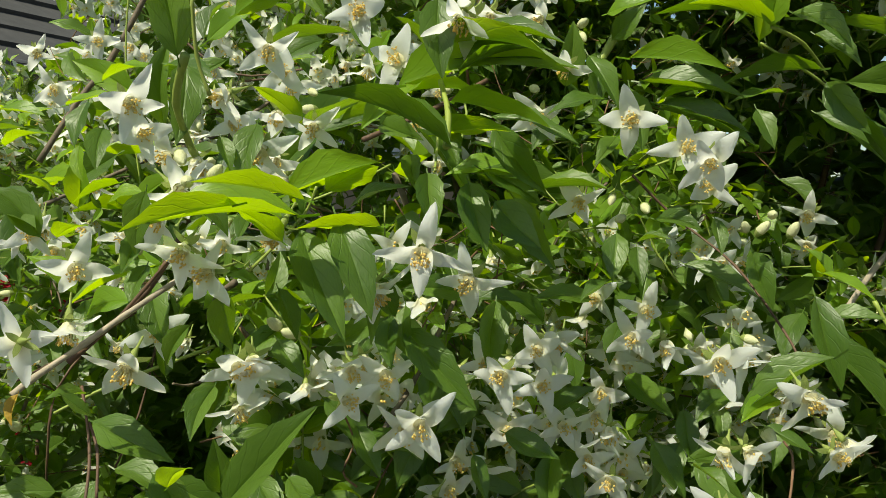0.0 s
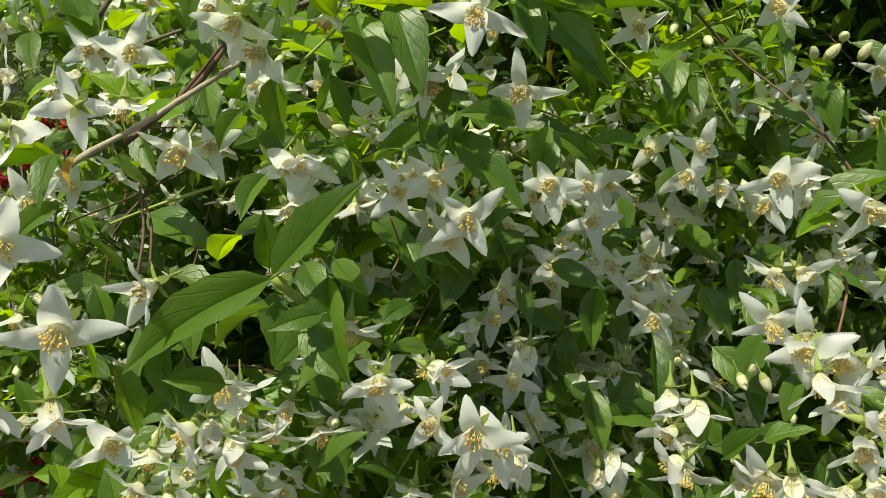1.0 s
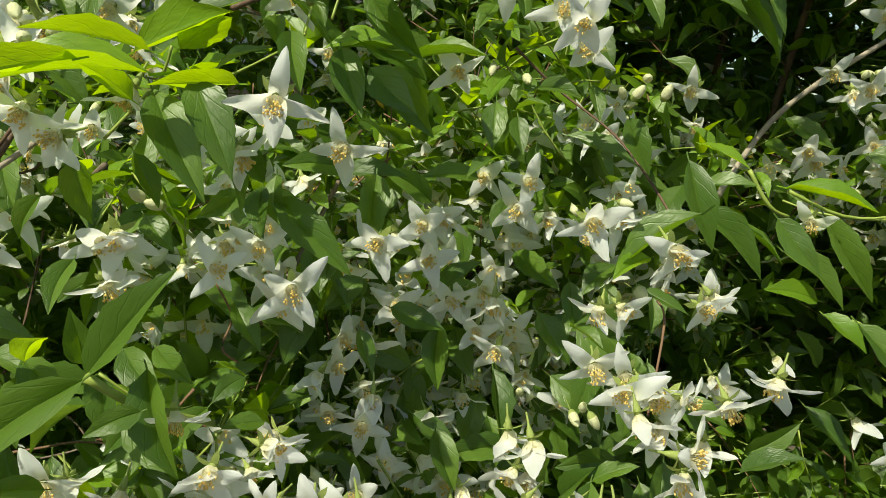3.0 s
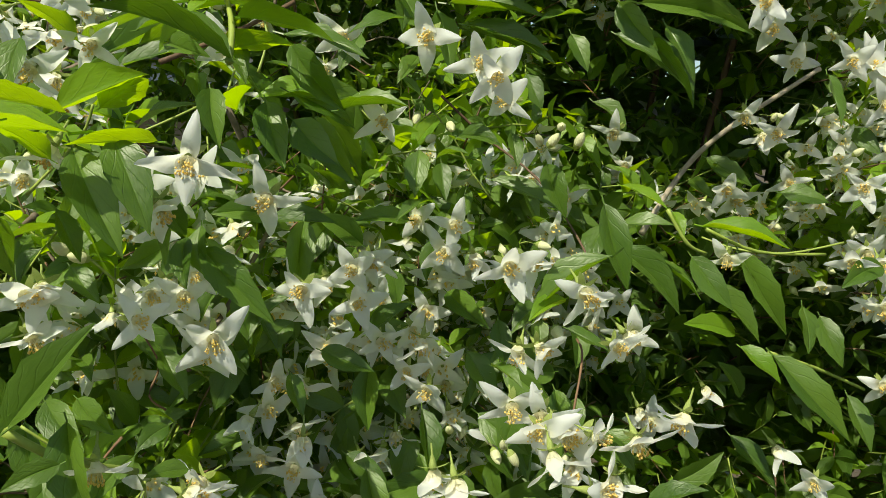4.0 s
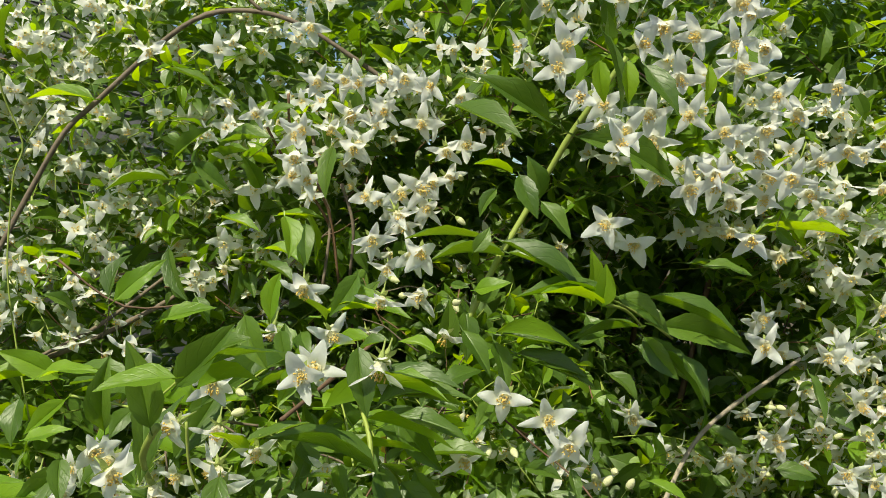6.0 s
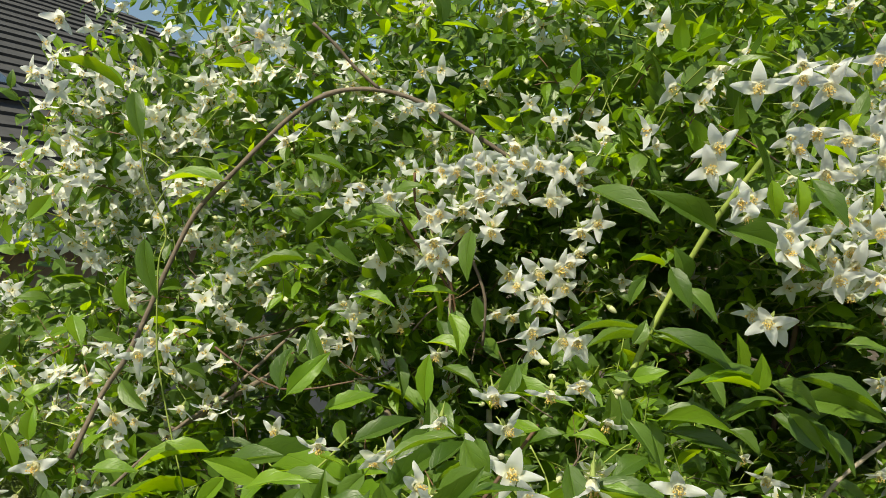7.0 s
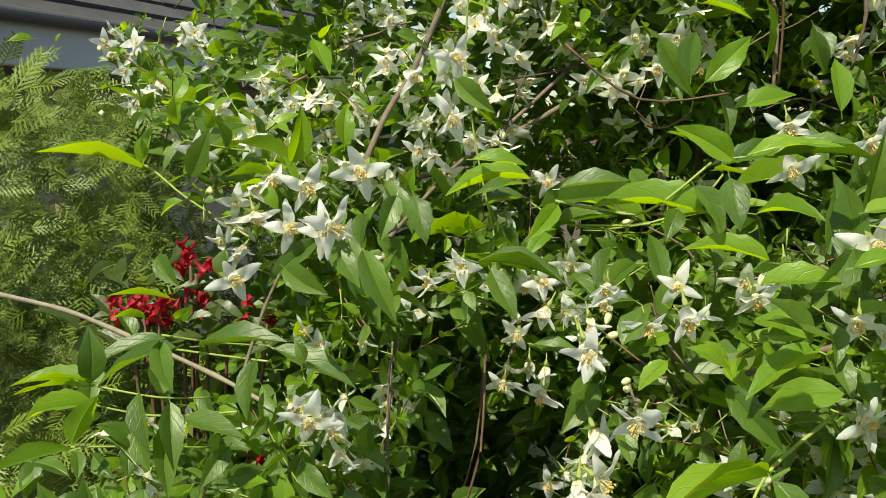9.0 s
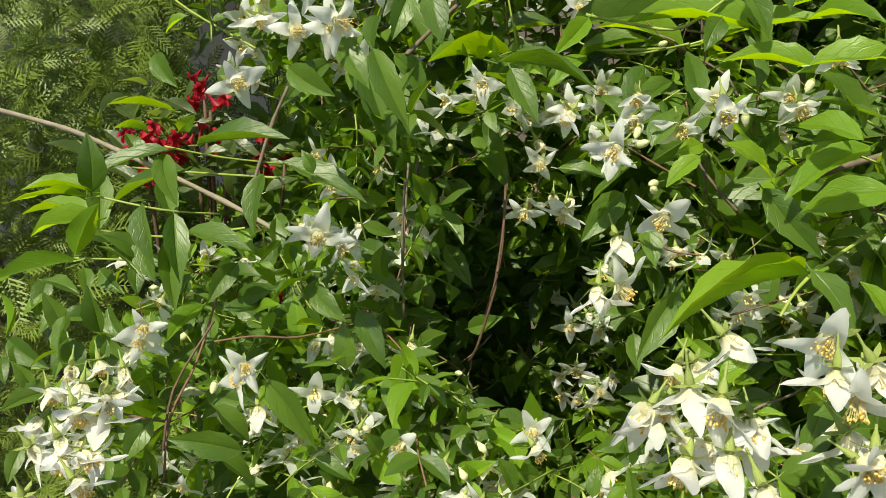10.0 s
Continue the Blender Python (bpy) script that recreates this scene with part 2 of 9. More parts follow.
LEAF_SHAPES = [leaf_arrays(w, f, d, k, i) for i, (w, f, d, k) in enumerate(
    [(0.46, 0.6, 0.12, 1.4), (0.5, 0.4, 0.2, 2), (0.44, 0.85, 0.1, 1.4), (0.48, 0.3, 0.18, 2.4), (0.44, 0.9, 0.2, 1.4), (0.47, 0.5, 0.08, 1.8), (0.44, 1.1, 0.16, 1.6)])]
LEAF_MESHES = {m.name: [mesh_of("leaf", *s[:2], m, s[2], True, True) for s in LEAF_SHAPES] for m in (LEAF, YOUNG_LIT, RED_LEAF, DRY)}


PETAL_EDGE = ((0, 0.55), (0.1, 0.82), (0.22, 1.0), (0.36, 1.0), (0.5, 0.9), (0.64, 0.74), (0.78, 0.56), (0.89, 0.37), (0.96, 0.2), (1.0, 0.04))


def petal_arrays(width, rise, fall, rolled, twist, rows=10, across=4):
    """A petal that rises at its foot into a shallow bell, spreads and bends to its point, with its margins rolled back; rise and fall in degrees."""
    def spine(v):
        n, y, z = 24, 0.0, 0.0
        for i in range(int(n * v + 0.5)):
            g = radians(rise + (fall - rise) * ((i + 0.5) / n) ** 0.75)
            y, z = y + math.cos(g) / n, z + math.sin(g) / n
        return y, z, radians(rise + (fall - rise) * v ** 0.75)

    def outline(v):
        return width * 0.5 * between(PETAL_EDGE, v)

    def shape(u, w, v):
        y, z, g = spine(v)
        lift = (0.75 * (1 - v) ** 1.4 - rolled * v) * u * u * w + twist * u * w * v + 0.02 * math.sin(8 * v + 3 * u + 9 * twist) * abs(u)
        return y - v - math.sin(g) * lift, z + math.cos(g) * lift

    return strip(rows, across, outline, shape)


PETAL_SHAPES = [petal_arrays(*a) for a in ((0.5, 64, -10, 0.7, 0.2), (0.45, 58, -38, 1.0, -0.3), (0.52, 62, 6, 0.5, 0.2), (0.43, 68, -26, 1.2, 0.45), (0.48, 56, 20, 0.6, -0.3), (0.46, 56, -46, 0.8, 0.3), (0.41, 68, -56, 1.1, -0.35), (0.5, 60, -18, 0.9, 0.35))]
PETAL_MESHES = [mesh_of("petal", *s[:2], PETAL, s[2]) for s in PETAL_SHAPES]


def join(pieces):
    verts, faces, blade = [], [], []
    for v, f, *b in pieces:
        k = len(verts)
        verts += [tuple(p) for p in v]
        faces += [tuple(i + k for i in q) for q in f]
        blade += list(b[0]) if b else [(0, 0, 0)] * len(v)
    return verts, faces, blade


def knob(c, r, stretch=1.4):
    x, y, z = c
    v = [(x + r, y, z), (x - r, y, z), (x, y + r, z), (x, y - r, z), (x, y, z + r * stretch), (x, y, z - r * stretch)]
    return v, [(0, 2, 4), (2, 1, 4), (1, 3, 4), (3, 0, 4), (2, 0, 5), (1, 2, 5), (3, 1, 5), (0, 3, 5)]


def stamen_mesh(seed, count=30):
    rnd = random.Random(seed)
    rods, tips = [], []
    for k in range(count):
        g, s, h = rnd.uniform(0, 6.28), rnd.uniform(0.02, 0.22), rnd.uniform(0.3, 0.52)
        top = Vector((math.cos(g) * s, math.sin(g) * s, h))
        foot = Vector((math.cos(g) * 0.05, math.sin(g) * 0.05, 0.04))
        side = top.cross(Vector((0, 0, 1))).normalized() * 0.011
        turn = side.cross(top).normalized() * 0.011
        rods.append(([foot + side, foot - side, foot + turn, top + side * 0.7, top - side * 0.7, top + turn * 0.7],
                     [(0, 1, 4, 3), (1, 2, 5, 4), (2, 0, 3, 5)]))
        tips.append(knob(top, rnd.uniform(0.024, 0.036)))
    # a cream disc fills the foot of the cup
    cup = ([(0.17 * math.cos(0.785 * k), 0.17 * math.sin(0.785 * k), 0.16) for k in range(8)] + [(0, 0, 0.28)], [(k, (k + 1) % 8, 8) for k in range(8)])
    v, f, _ = join(rods + [cup] + tips)
    me = mesh_of("stamen_tuft", v, f, FILAMENT)
    me.materials.append(POLLEN)
    split = 3 * count + 8
    me.polygons.foreach_set("material_index", [0 if i < split else 1 for i in range(len(me.polygons))])
    return me


STAMEN_MESHES = [stamen_mesh(s) for s in range(4)]


def calyx_mesh():
    """The cup under a flower with four pointed sepals and its stalk."""
    ring = lambda r, z, n=8: [(r * math.cos(6.2832 * k / n), r * math.sin(6.2832 * k / n), z) for k in range(n)]
    prof = [(0.024, -0.62), (0.03, -0.34), (0.075, -0.2), (0.095, -0.06), (0.08, 0.03), (0.01, 0.04)]
    verts = [p for r, z in prof for p in ring(r, z)]
    faces = [(i * 8 + k, i * 8 + (k + 1) % 8, (i + 1) * 8 + (k + 1) % 8, (i + 1) * 8 + k) for i in range(len(prof) - 1) for k in range(8)]
    sep = []
    for k in range(4):
        s = strip(3, 2, lambda v: 0.1 * (1 - v) ** 0.7 * (0.7 + v) + 0.004, lambda u, w, v: (0, -0.03 - 0.09 * v * v))
        turn = Matrix.Rotation(math.pi / 2 * k + math.pi / 4, 3, "Z")
        sep.append(([turn @ Vector((x, 0.06 + 0.36 * y, z)) for x, y, z in s[0]], s[1]))
    v, f, _ = join([(verts, faces)] + sep)
    return mesh_of("flower", v, f, CALYX)


CALYX_MESH = calyx_mesh()


def bud_mesh():
    prof = [(0.02, -1.6, 0), (0.025, -0.5, 0), (0.22, -0.35, 0), (0.33, -0.05, 0), (0.36, 0.12, 1), (0.34, 0.45, 1), (0.22, 0.78, 1), (0.03, 0.98, 1)]
    verts = [(r * (1 + 0.06 * (k % 2)) * math.cos(6.2832 * k / 8), r * math.sin(6.2832 * k / 8), z) for r, z, _ in prof for k in range(8)]
    faces = [(i * 8 + k, i * 8 + (k + 1) % 8, (i + 1) * 8 + (k + 1) % 8, (i + 1) * 8 + k) for i in range(len(prof) - 1) for k in range(8)]
    me = mesh_of("flower_bud", verts, faces, CALYX)
    me.materials.append(BUD)
    me.polygons.foreach_set("material_index", [1 if f // 8 >= 3 else 0 for f in range(len(me.polygons))])
    return me


BUD_MESH = bud_mesh()


def facing(at, normal, roll):
    n = Vector(normal).normalized()
    up = Vector((0, 0, 1)) - n * n.z
    up = up.normalized() if up.length > 1e-3 else Vector((1, 0, 0))
    m = Matrix((up, n.cross(up), n)).transposed().to_4x4()
    return Matrix.Translation(at) @ m @ Matrix.Rotation(radians(roll), 4, "Z")


# ---- ground ----
gv, gf, _ = strip(1, 1, lambda v: 0.5, lambda u, w, v: (0, 0))
ground = new("ground", mesh_of("ground", [(x * 800, (y - 0.5) * 800, 0) for x, y, z in gv], gf, SOIL))
tagged(ground, "dark garden soil under the shrubs", "ground", kind="structure")

# ---- the mock orange ----
shrub = new("mock_orange_shrub")
shrub.location = (0.1, 1.3, 0)
tagged(shrub, "large mock orange shrub full of white four-petalled flowers among green leaves", "shrub")
ROOT = Matrix.Translation(-Vector(shrub.location))
rng = random.Random(11)
FRONT = []


def bloom(x, y, z, nx, ny, nz, roll, size, closed=0):
    """An open flower: its heart, the way it faces, the turn of its petals and the length of a petal; closed: degrees by which its petals lean together."""
    n = (nx + rng.gauss(0, 0.12), ny + rng.gauss(0, 0.08), nz - 0.14 + rng.gauss(0, 0.12))
    f = part("flower", CALYX_MESH, shrub, ROOT @ facing((x, y, z), n, roll) @ Matrix.Scale(size * 1.2, 4))
    lean = closed + 2 + rng.choice((-10, -4, 0, 5, 12))
    for k in range(4):
        droop = lean + rng.uniform(-13, 13) + (rng.choice((-24, 30)) if rng.random() < 0.12 else 0)
        tilt = Matrix.Rotation(radians(90 * k - 90 + rng.uniform(-12, 12)), 4, "Z") @ Matrix.Rotation(radians(droop), 4, "X")
        part("petal", rng.choice(PETAL_MESHES), f, tilt @ Matrix.Translation((0, 0.07, 0)) @ Matrix.Diagonal((rng.uniform(0.78, 1.08), rng.uniform(0.88, 1.1), rng.uniform(0.85, 1.1), 1)))
    part("stamen_tuft", rng.choice(STAMEN_MESHES), f, Matrix.Rotation(rng.uniform(0, 6), 4, "Z"))
    FRONT.append((x, y, z))


def leaf(x, y, z, tx, ty, tz, mat=LEAF, shape=None, up=None):
    """A leaf from the foot of its blade to its tip; up: the way its upper side faces."""
    base, tip = Vector((x, y, z)), Vector((tx, ty, tz))
    d = tip - base
    n = Vector((0, -0.5, 0.8)) + Vector((rng.uniform(-0.5, 0.5), rng.uniform(-0.4, 0.4), rng.uniform(-0.3, 0.3)))
    if up is not None:
        n = Vector(up)
    n = (n - d.normalized() * n.dot(d.normalized())).normalized()
    yv = d.normalized()
    m = Matrix((yv.cross(n), yv, n)).transposed().to_4x4()
    wide = min(1.0, max(0.7, 0.04 / d.length))
    me = LEAF_MESHES[mat.name][shape if shape is not None else (rng.choice((0, 2, 4, 6)) if d.length > 0.06 else rng.randrange(7))]
    part("leaf", me, shrub, ROOT @ Matrix.Translation(base) @ m @ Matrix.Diagonal((d.length * wide, d.length, d.length, 1)))
    FRONT.append(tuple((base + tip) / 2))


def stem(kind, r0, r1, *points):
    v, f = tube(points, r0, r1, 7, 0.25 if kind != "green" else 0.15, len(points))
    o = Vector(shrub.location)
    part("branch", mesh_of("branch", [p - o for p in v], f, BARK[kind]), shrub, None, {"green": "young green stem", "pale": "pale grey branch"}.get(kind, ""))


def bud(x, y, z):
    n = (rng.uniform(-0.6, 0.6), -0.5 + rng.uniform(-0.5, 0.5), rng.uniform(-0.6, 0.5))
    part("flower_bud", BUD_MESH, shrub, ROOT @ facing((x, y, z), n, rng.uniform(0, 90)) @ Matrix.Scale(rng.uniform(0.0065, 0.0085), 4))


# stems and branches
stem("bark", 0.0032, 0.0029, (-0.343, 0.915, 1.566), (-0.299, 0.947, 1.574), (-0.223, 0.972, 1.606), (-0.150, 0.971, 1.645), (-0.105, 0.967, 1.684))
stem("bark", 0.0021, 0.0023, (-0.392, 0.813, 1.519), (-0.312, 0.901, 1.573), (-0.251, 0.944, 1.605), (-0.146, 0.979, 1.683))
stem("pale", 0.0023, 0.0023, (-0.829, 0.829, 1.516), (-0.779, 0.847, 1.502), (-0.731, 0.860, 1.483), (-0.684, 0.869, 1.464), (-0.644, 0.872, 1.442), (-0.557, 0.870, 1.390), (-0.506, 0.861, 1.356))
stem("bark", 0.0016, 0.0013, (-0.532, 0.740, 1.409), (-0.518, 0.755, 1.445), (-0.505, 0.759, 1.476), (-0.492, 0.759, 1.501))
stem("bark", 0.0012, 0.0010, (-0.411, 0.755, 1.305), (-0.411, 0.745, 1.374), (-0.407, 0.744, 1.424))
stem("dark", 0.0009, 0.0009, (-0.352, 0.664, 1.369), (-0.328, 0.738, 1.388), (-0.302, 0.822, 1.414))
stem("pale", 0.0015, 0.0014, (-0.189, 0.360, 1.425), (-0.183, 0.367, 1.431), (-0.167, 0.383, 1.444), (-0.152, 0.391, 1.456), (-0.123, 0.396, 1.476))
stem("dark", 0.0010, 0.0008, (-0.154, 0.394, 1.456), (-0.141, 0.392, 1.470), (-0.129, 0.388, 1.483))
stem("bark", 0.0016, 0.0016, (-0.036, 0.463, 1.374), (-0.031, 0.484, 1.385), (-0.019, 0.516, 1.399), (0.007, 0.562, 1.445), (0.013, 0.580, 1.459))
stem("dark", 0.0009, 0.0007, (0.129, 0.561, 1.533), (0.158, 0.566, 1.506), (0.191, 0.538, 1.473), (0.199, 0.477, 1.437), (0.200, 0.456, 1.421))
stem("pale", 0.0024, 0.0018, (0.295, 0.613, 1.426), (0.327, 0.631, 1.460), (0.353, 0.634, 1.488), (0.383, 0.628, 1.512), (0.419, 0.621, 1.535), (0.450, 0.616, 1.554))
stem("green", 0.0031, 0.0025, (0.104, 0.577, 1.602), (0.117, 0.581, 1.625), (0.142, 0.584, 1.666), (0.171, 0.579, 1.711), (0.196, 0.559, 1.758), (0.219, 0.537, 1.795), (0.238, 0.521, 1.822))
stem("green", 0.0011, 0.0009, (-0.316, 0.783, 1.951), (-0.312, 0.797, 1.904), (-0.310, 0.808, 1.855), (-0.295, 0.820, 1.804), (-0.304, 0.821, 1.775), (-0.309, 0.823, 1.740), (-0.314, 0.823, 1.670), (-0.307, 0.821, 1.594), (-0.295, 0.814, 1.519))
stem("green", 0.0008, 0.0008, (-0.096, 0.319, 1.588), (-0.096, 0.325, 1.566), (-0.092, 0.329, 1.551))
stem("red", 0.0016, 0.0015, (-0.048, 0.798, 1.814), (-0.029, 0.824, 1.781), (0.016, 0.848, 1.715), (0.027, 0.865, 1.643))
stem("red", 0.0015, 0.0013, (-0.025, 0.781, 1.847), (-0.021, 0.802, 1.801), (0.016, 0.834, 1.728), (0.026, 0.854, 1.648))
stem("bark", 0.0009, 0.0008, (-0.401, 0.764, 1.435), (-0.408, 0.749, 1.387), (-0.411, 0.756, 1.337))
stem("dark", 0.0012, 0.0010, (-0.315, 0.782, 1.407), (-0.337, 0.718, 1.356), (-0.352, 0.728, 1.291), (-0.359, 0.741, 1.266))
stem("red", 0.0010, 0.0009, (-0.556, 0.713, 1.354), (-0.574, 0.695, 1.309), (-0.595, 0.677, 1.274), (-0.601, 0.657, 1.236))
stem("red", 0.0009, 0.0008, (-0.560, 0.695, 1.323), (-0.532, 0.704, 1.321), (-0.498, 0.719, 1.311), (-0.448, 0.745, 1.309))
stem("red", 0.0009, 0.0008, (-0.598, 0.676, 1.272), (-0.622, 0.676, 1.280), (-0.640, 0.676, 1.289))
stem("green", 0.0010, 0.0011, (-0.515, 0.792, 1.529), (-0.570, 0.874, 1.559), (-0.611, 0.944, 1.587), (-0.663, 1.012, 1.604))
stem("green", 0.0009, 0.0010, (-0.504, 0.735, 1.435), (-0.587, 0.839, 1.426), (-0.649, 0.944, 1.415))
stem("green", 0.0009, 0.0010, (-0.532, 0.722, 1.401), (-0.605, 0.798, 1.380), (-0.676, 0.902, 1.364))
stem("green", 0.0014, 0.0012, (-0.200, 0.862, 1.513), (-0.142, 0.804, 1.518), (-0.088, 0.806, 1.539), (-0.052, 0.827, 1.559))
stem("green", 0.0011, 0.0010, (-0.151, 0.786, 1.520), (-0.178, 0.842, 1.510), (-0.201, 0.892, 1.515), (-0.218, 0.930, 1.531))
stem("dark", 0.0013, 0.0011, (-0.229, 0.960, 1.665), (-0.156, 0.969, 1.677), (-0.111, 0.963, 1.706))
stem("green", 0.0009, 0.0007, (0.009, 0.503, 1.544), (0.015, 0.512, 1.569), (0.006, 0.522, 1.598))
stem("green", 0.0007, 0.0008, (-0.004, 0.450, 1.529), (-0.003, 0.498, 1.548), (-0.003, 0.537, 1.558))
stem("green", 0.0008, 0.0007, (-0.094, 0.400, 1.477), (-0.068, 0.399, 1.503), (-0.060, 0.395, 1.518))
stem("green", 0.0008, 0.0007, (-0.070, 0.387, 1.351), (-0.081, 0.383, 1.357), (-0.098, 0.380, 1.372))
stem("green", 0.0009, 0.0008, (0.429, 0.551, 1.418), (0.388, 0.559, 1.411), (0.357, 0.575, 1.414), (0.335, 0.590, 1.423))
stem("green", 0.0012, 0.0010, (0.326, 0.636, 1.579), (0.280, 0.621, 1.609), (0.232, 0.606, 1.632))
stem("green", 0.0013, 0.0009, (-0.147, 0.532, 1.421), (-0.205, 0.513, 1.400), (-0.234, 0.493, 1.386))
stem("red", 0.0007, 0.0007, (-0.252, 0.564, 1.446), (-0.250, 0.625, 1.449), (-0.245, 0.688, 1.451))
stem("red", 0.0007, 0.0005, (-0.047, 0.448, 1.356), (-0.053, 0.438, 1.367), (-0.048, 0.444, 1.382), (-0.053, 0.432, 1.402))
stem("dark", 0.0007, 0.0007, (-0.149, 0.352, 1.382), (-0.153, 0.363, 1.399), (-0.160, 0.371, 1.410))
stem("dark", 0.0007, 0.0007, (-0.151, 0.344, 1.380), (-0.156, 0.362, 1.399), (-0.167, 0.380, 1.425))
stem("red", 0.0007, 0.0007, (0.165, 0.399, 1.331), (0.186, 0.433, 1.371), (0.190, 0.455, 1.379))
stem("dark", 0.0017, 0.0012, (-0.318, 0.900, 1.492), (-0.289, 0.848, 1.456), (-0.304, 0.812, 1.447))
stem("dark", 0.0017, 0.0016, (-0.049, 0.512, 1.552), (-0.008, 0.549, 1.575), (0.031, 0.578, 1.600))
stem("bark", 0.0031, 0.0026, (-0.416, 0.852, 1.564), (-0.382, 0.869, 1.629), (-0.350, 0.877, 1.674), (-0.308, 0.885, 1.757), (-0.270, 0.884, 1.823), (-0.234, 0.880, 1.858), (-0.161, 0.866, 1.922), (-0.110, 0.853, 1.951), (-0.055, 0.842, 1.953), (-0.001, 0.831, 1.933), (0.064, 0.817, 1.885), (0.098, 0.807, 1.857))
stem("bark", 0.0022, 0.0018, (-0.049, 0.840, 1.953), (-0.076, 0.840, 1.980), (-0.095, 0.838, 2.004), (-0.120, 0.835, 2.030))
stem("green", 0.0022, 0.0016, (-0.091, 0.342, 1.381), (-0.074, 0.356, 1.363), (-0.050, 0.386, 1.344))
stem("green", 0.0009, 0.0007, (-0.653, 0.716, 1.389), (-0.610, 0.722, 1.382), (-0.556, 0.750, 1.364))
stem("green", 0.0009, 0.0007, (-0.637, 0.724, 1.433), (-0.589, 0.718, 1.420), (-0.551, 0.740, 1.409))
stem("green", 0.0009, 0.0007, (-0.585, 0.739, 1.463), (-0.547, 0.750, 1.451), (-0.501, 0.761, 1.441))
stem("green", 0.0016, 0.0012, (-0.248, 0.776, 1.547), (-0.209, 0.767, 1.538), (-0.172, 0.749, 1.536), (-0.122, 0.730, 1.577))
stem("green", 0.0022, 0.0018, (-0.117, 0.378, 1.577), (-0.128, 0.399, 1.558), (-0.129, 0.428, 1.537))
stem("green", 0.0014, 0.0012, (0.324, 0.560, 1.432), (0.366, 0.562, 1.413), (0.428, 0.572, 1.407))
stem("green", 0.0016, 0.0012, (0.360, 0.535, 1.342), (0.404, 0.547, 1.325), (0.453, 0.558, 1.302))
stem("green", 0.0016, 0.0012, (0.292, 0.556, 1.448), (0.305, 0.552, 1.423), (0.323, 0.558, 1.414))
stem("green", 0.0018, 0.0014, (0.002, 0.400, 1.537), (0.003, 0.415, 1.556), (-0.001, 0.436, 1.575))
stem("green", 0.0014, 0.0010, (0.206, 0.519, 1.623), (0.232, 0.534, 1.616), (0.255, 0.550, 1.599))
stem("dark", 0.0012, 0.0009, (-0.248, 0.747, 1.680), (-0.188, 0.735, 1.633), (-0.113, 0.719, 1.635))
stem("bark", 0.0018, 0.0015, (0.023, 0.740, 1.746), (0.033, 0.738, 1.704), (0.029, 0.750, 1.654))
stem("bark", 0.0024, 0.0018, (0.005, 0.899, 1.842), (0.009, 0.867, 1.760), (0.019, 0.849, 1.717), (0.006, 0.833, 1.641))
stem("dark", 0.0016, 0.0014, (-0.131, 0.414, 1.494), (-0.144, 0.400, 1.467), (-0.175, 0.384, 1.435))
stem("bark", 0.0018, 0.0014, (-0.408, 0.796, 1.318), (-0.394, 0.820, 1.379), (-0.382, 0.840, 1.422))
stem("dark", 0.0012, 0.0010, (-0.332, 0.829, 1.253), (-0.311, 0.839, 1.306), (-0.294, 0.858, 1.391))
stem("dark", 0.0010, 0.0008, (-0.595, 0.638, 1.269), (-0.586, 0.656, 1.306), (-0.557, 0.682, 1.344))
stem("bark", 0.0024, 0.0018, (-0.138, 0.547, 1.461), (-0.155, 0.568, 1.450), (-0.170, 0.597, 1.432))
# open flowers at the front
bloom(0.111, 0.483, 1.562, -0.17, -0.88, -0.16, 0, 0.0199)
bloom(0.158, 0.478, 1.523, -0.77, -0.59, -0.08, 36, 0.0176)
bloom(-0.008, 0.321, 1.491, -0.11, -0.70, -0.24, 72, 0.0176)
bloom(0.016, 0.438, 1.472, -0.37, -0.50, -0.27, 84, 0.0199)
bloom(0.154, 0.432, 1.431, 0.37, -0.74, -0.20, 84, 0.0176)
bloom(0.173, 0.390, 1.420, 0.14, -0.72, -0.24, 66, 0.0199)
bloom(-0.146, 0.384, 1.436, 0.04, -0.67, -0.26, 42, 0.0199)
bloom(-0.011, 0.385, 1.408, 0.08, -0.54, -0.29, 42, 0.0176)
bloom(-0.110, 0.354, 1.491, -0.30, -0.57, -0.76, 72, 0.0176)
bloom(-0.104, 0.374, 1.479, -0.73, -0.68, -0.08, 42, 0.0176)
bloom(-0.174, 0.388, 1.481, 0.46, -0.85, -0.26, 66, 0.0176)
bloom(-0.176, 0.343, 1.451, -0.67, 0.72, -0.18, 78, 0.0152)
bloom(-0.170, 0.374, 1.456, -0.03, -0.33, -0.94, 18, 0.0176)
bloom(-0.143, 0.376, 1.556, 0.55, -0.68, -0.48, 78, 0.0176)
bloom(-0.085, 0.398, 1.537, -0.39, -0.77, -0.51, 5, 0.0179)
bloom(-0.159, 0.572, 1.610, -0.11, -0.51, -0.85, 77, 0.0170)
bloom(-0.103, 0.565, 1.597, 0.18, -0.65, -0.73, 11, 0.0182)
bloom(-0.097, 0.421, 1.432, 0.28, -0.64, -0.25, 66, 0.0199)
bloom(-0.108, 0.430, 1.406, 0.41, -0.54, -0.74, 6, 0.0176)
bloom(-0.122, 0.376, 1.517, 0.81, 0.00, -0.59, 43, 0.0169)
bloom(-0.375, 0.766, 1.660, 0.40, -0.65, -0.64, 74, 0.0175)
bloom(-0.047, 0.386, 1.418, 0.70, -0.61, -0.13, 36, 0.0152)
bloom(0.083, 0.664, 1.390, -0.37, -0.74, -0.20, 66, 0.0199)
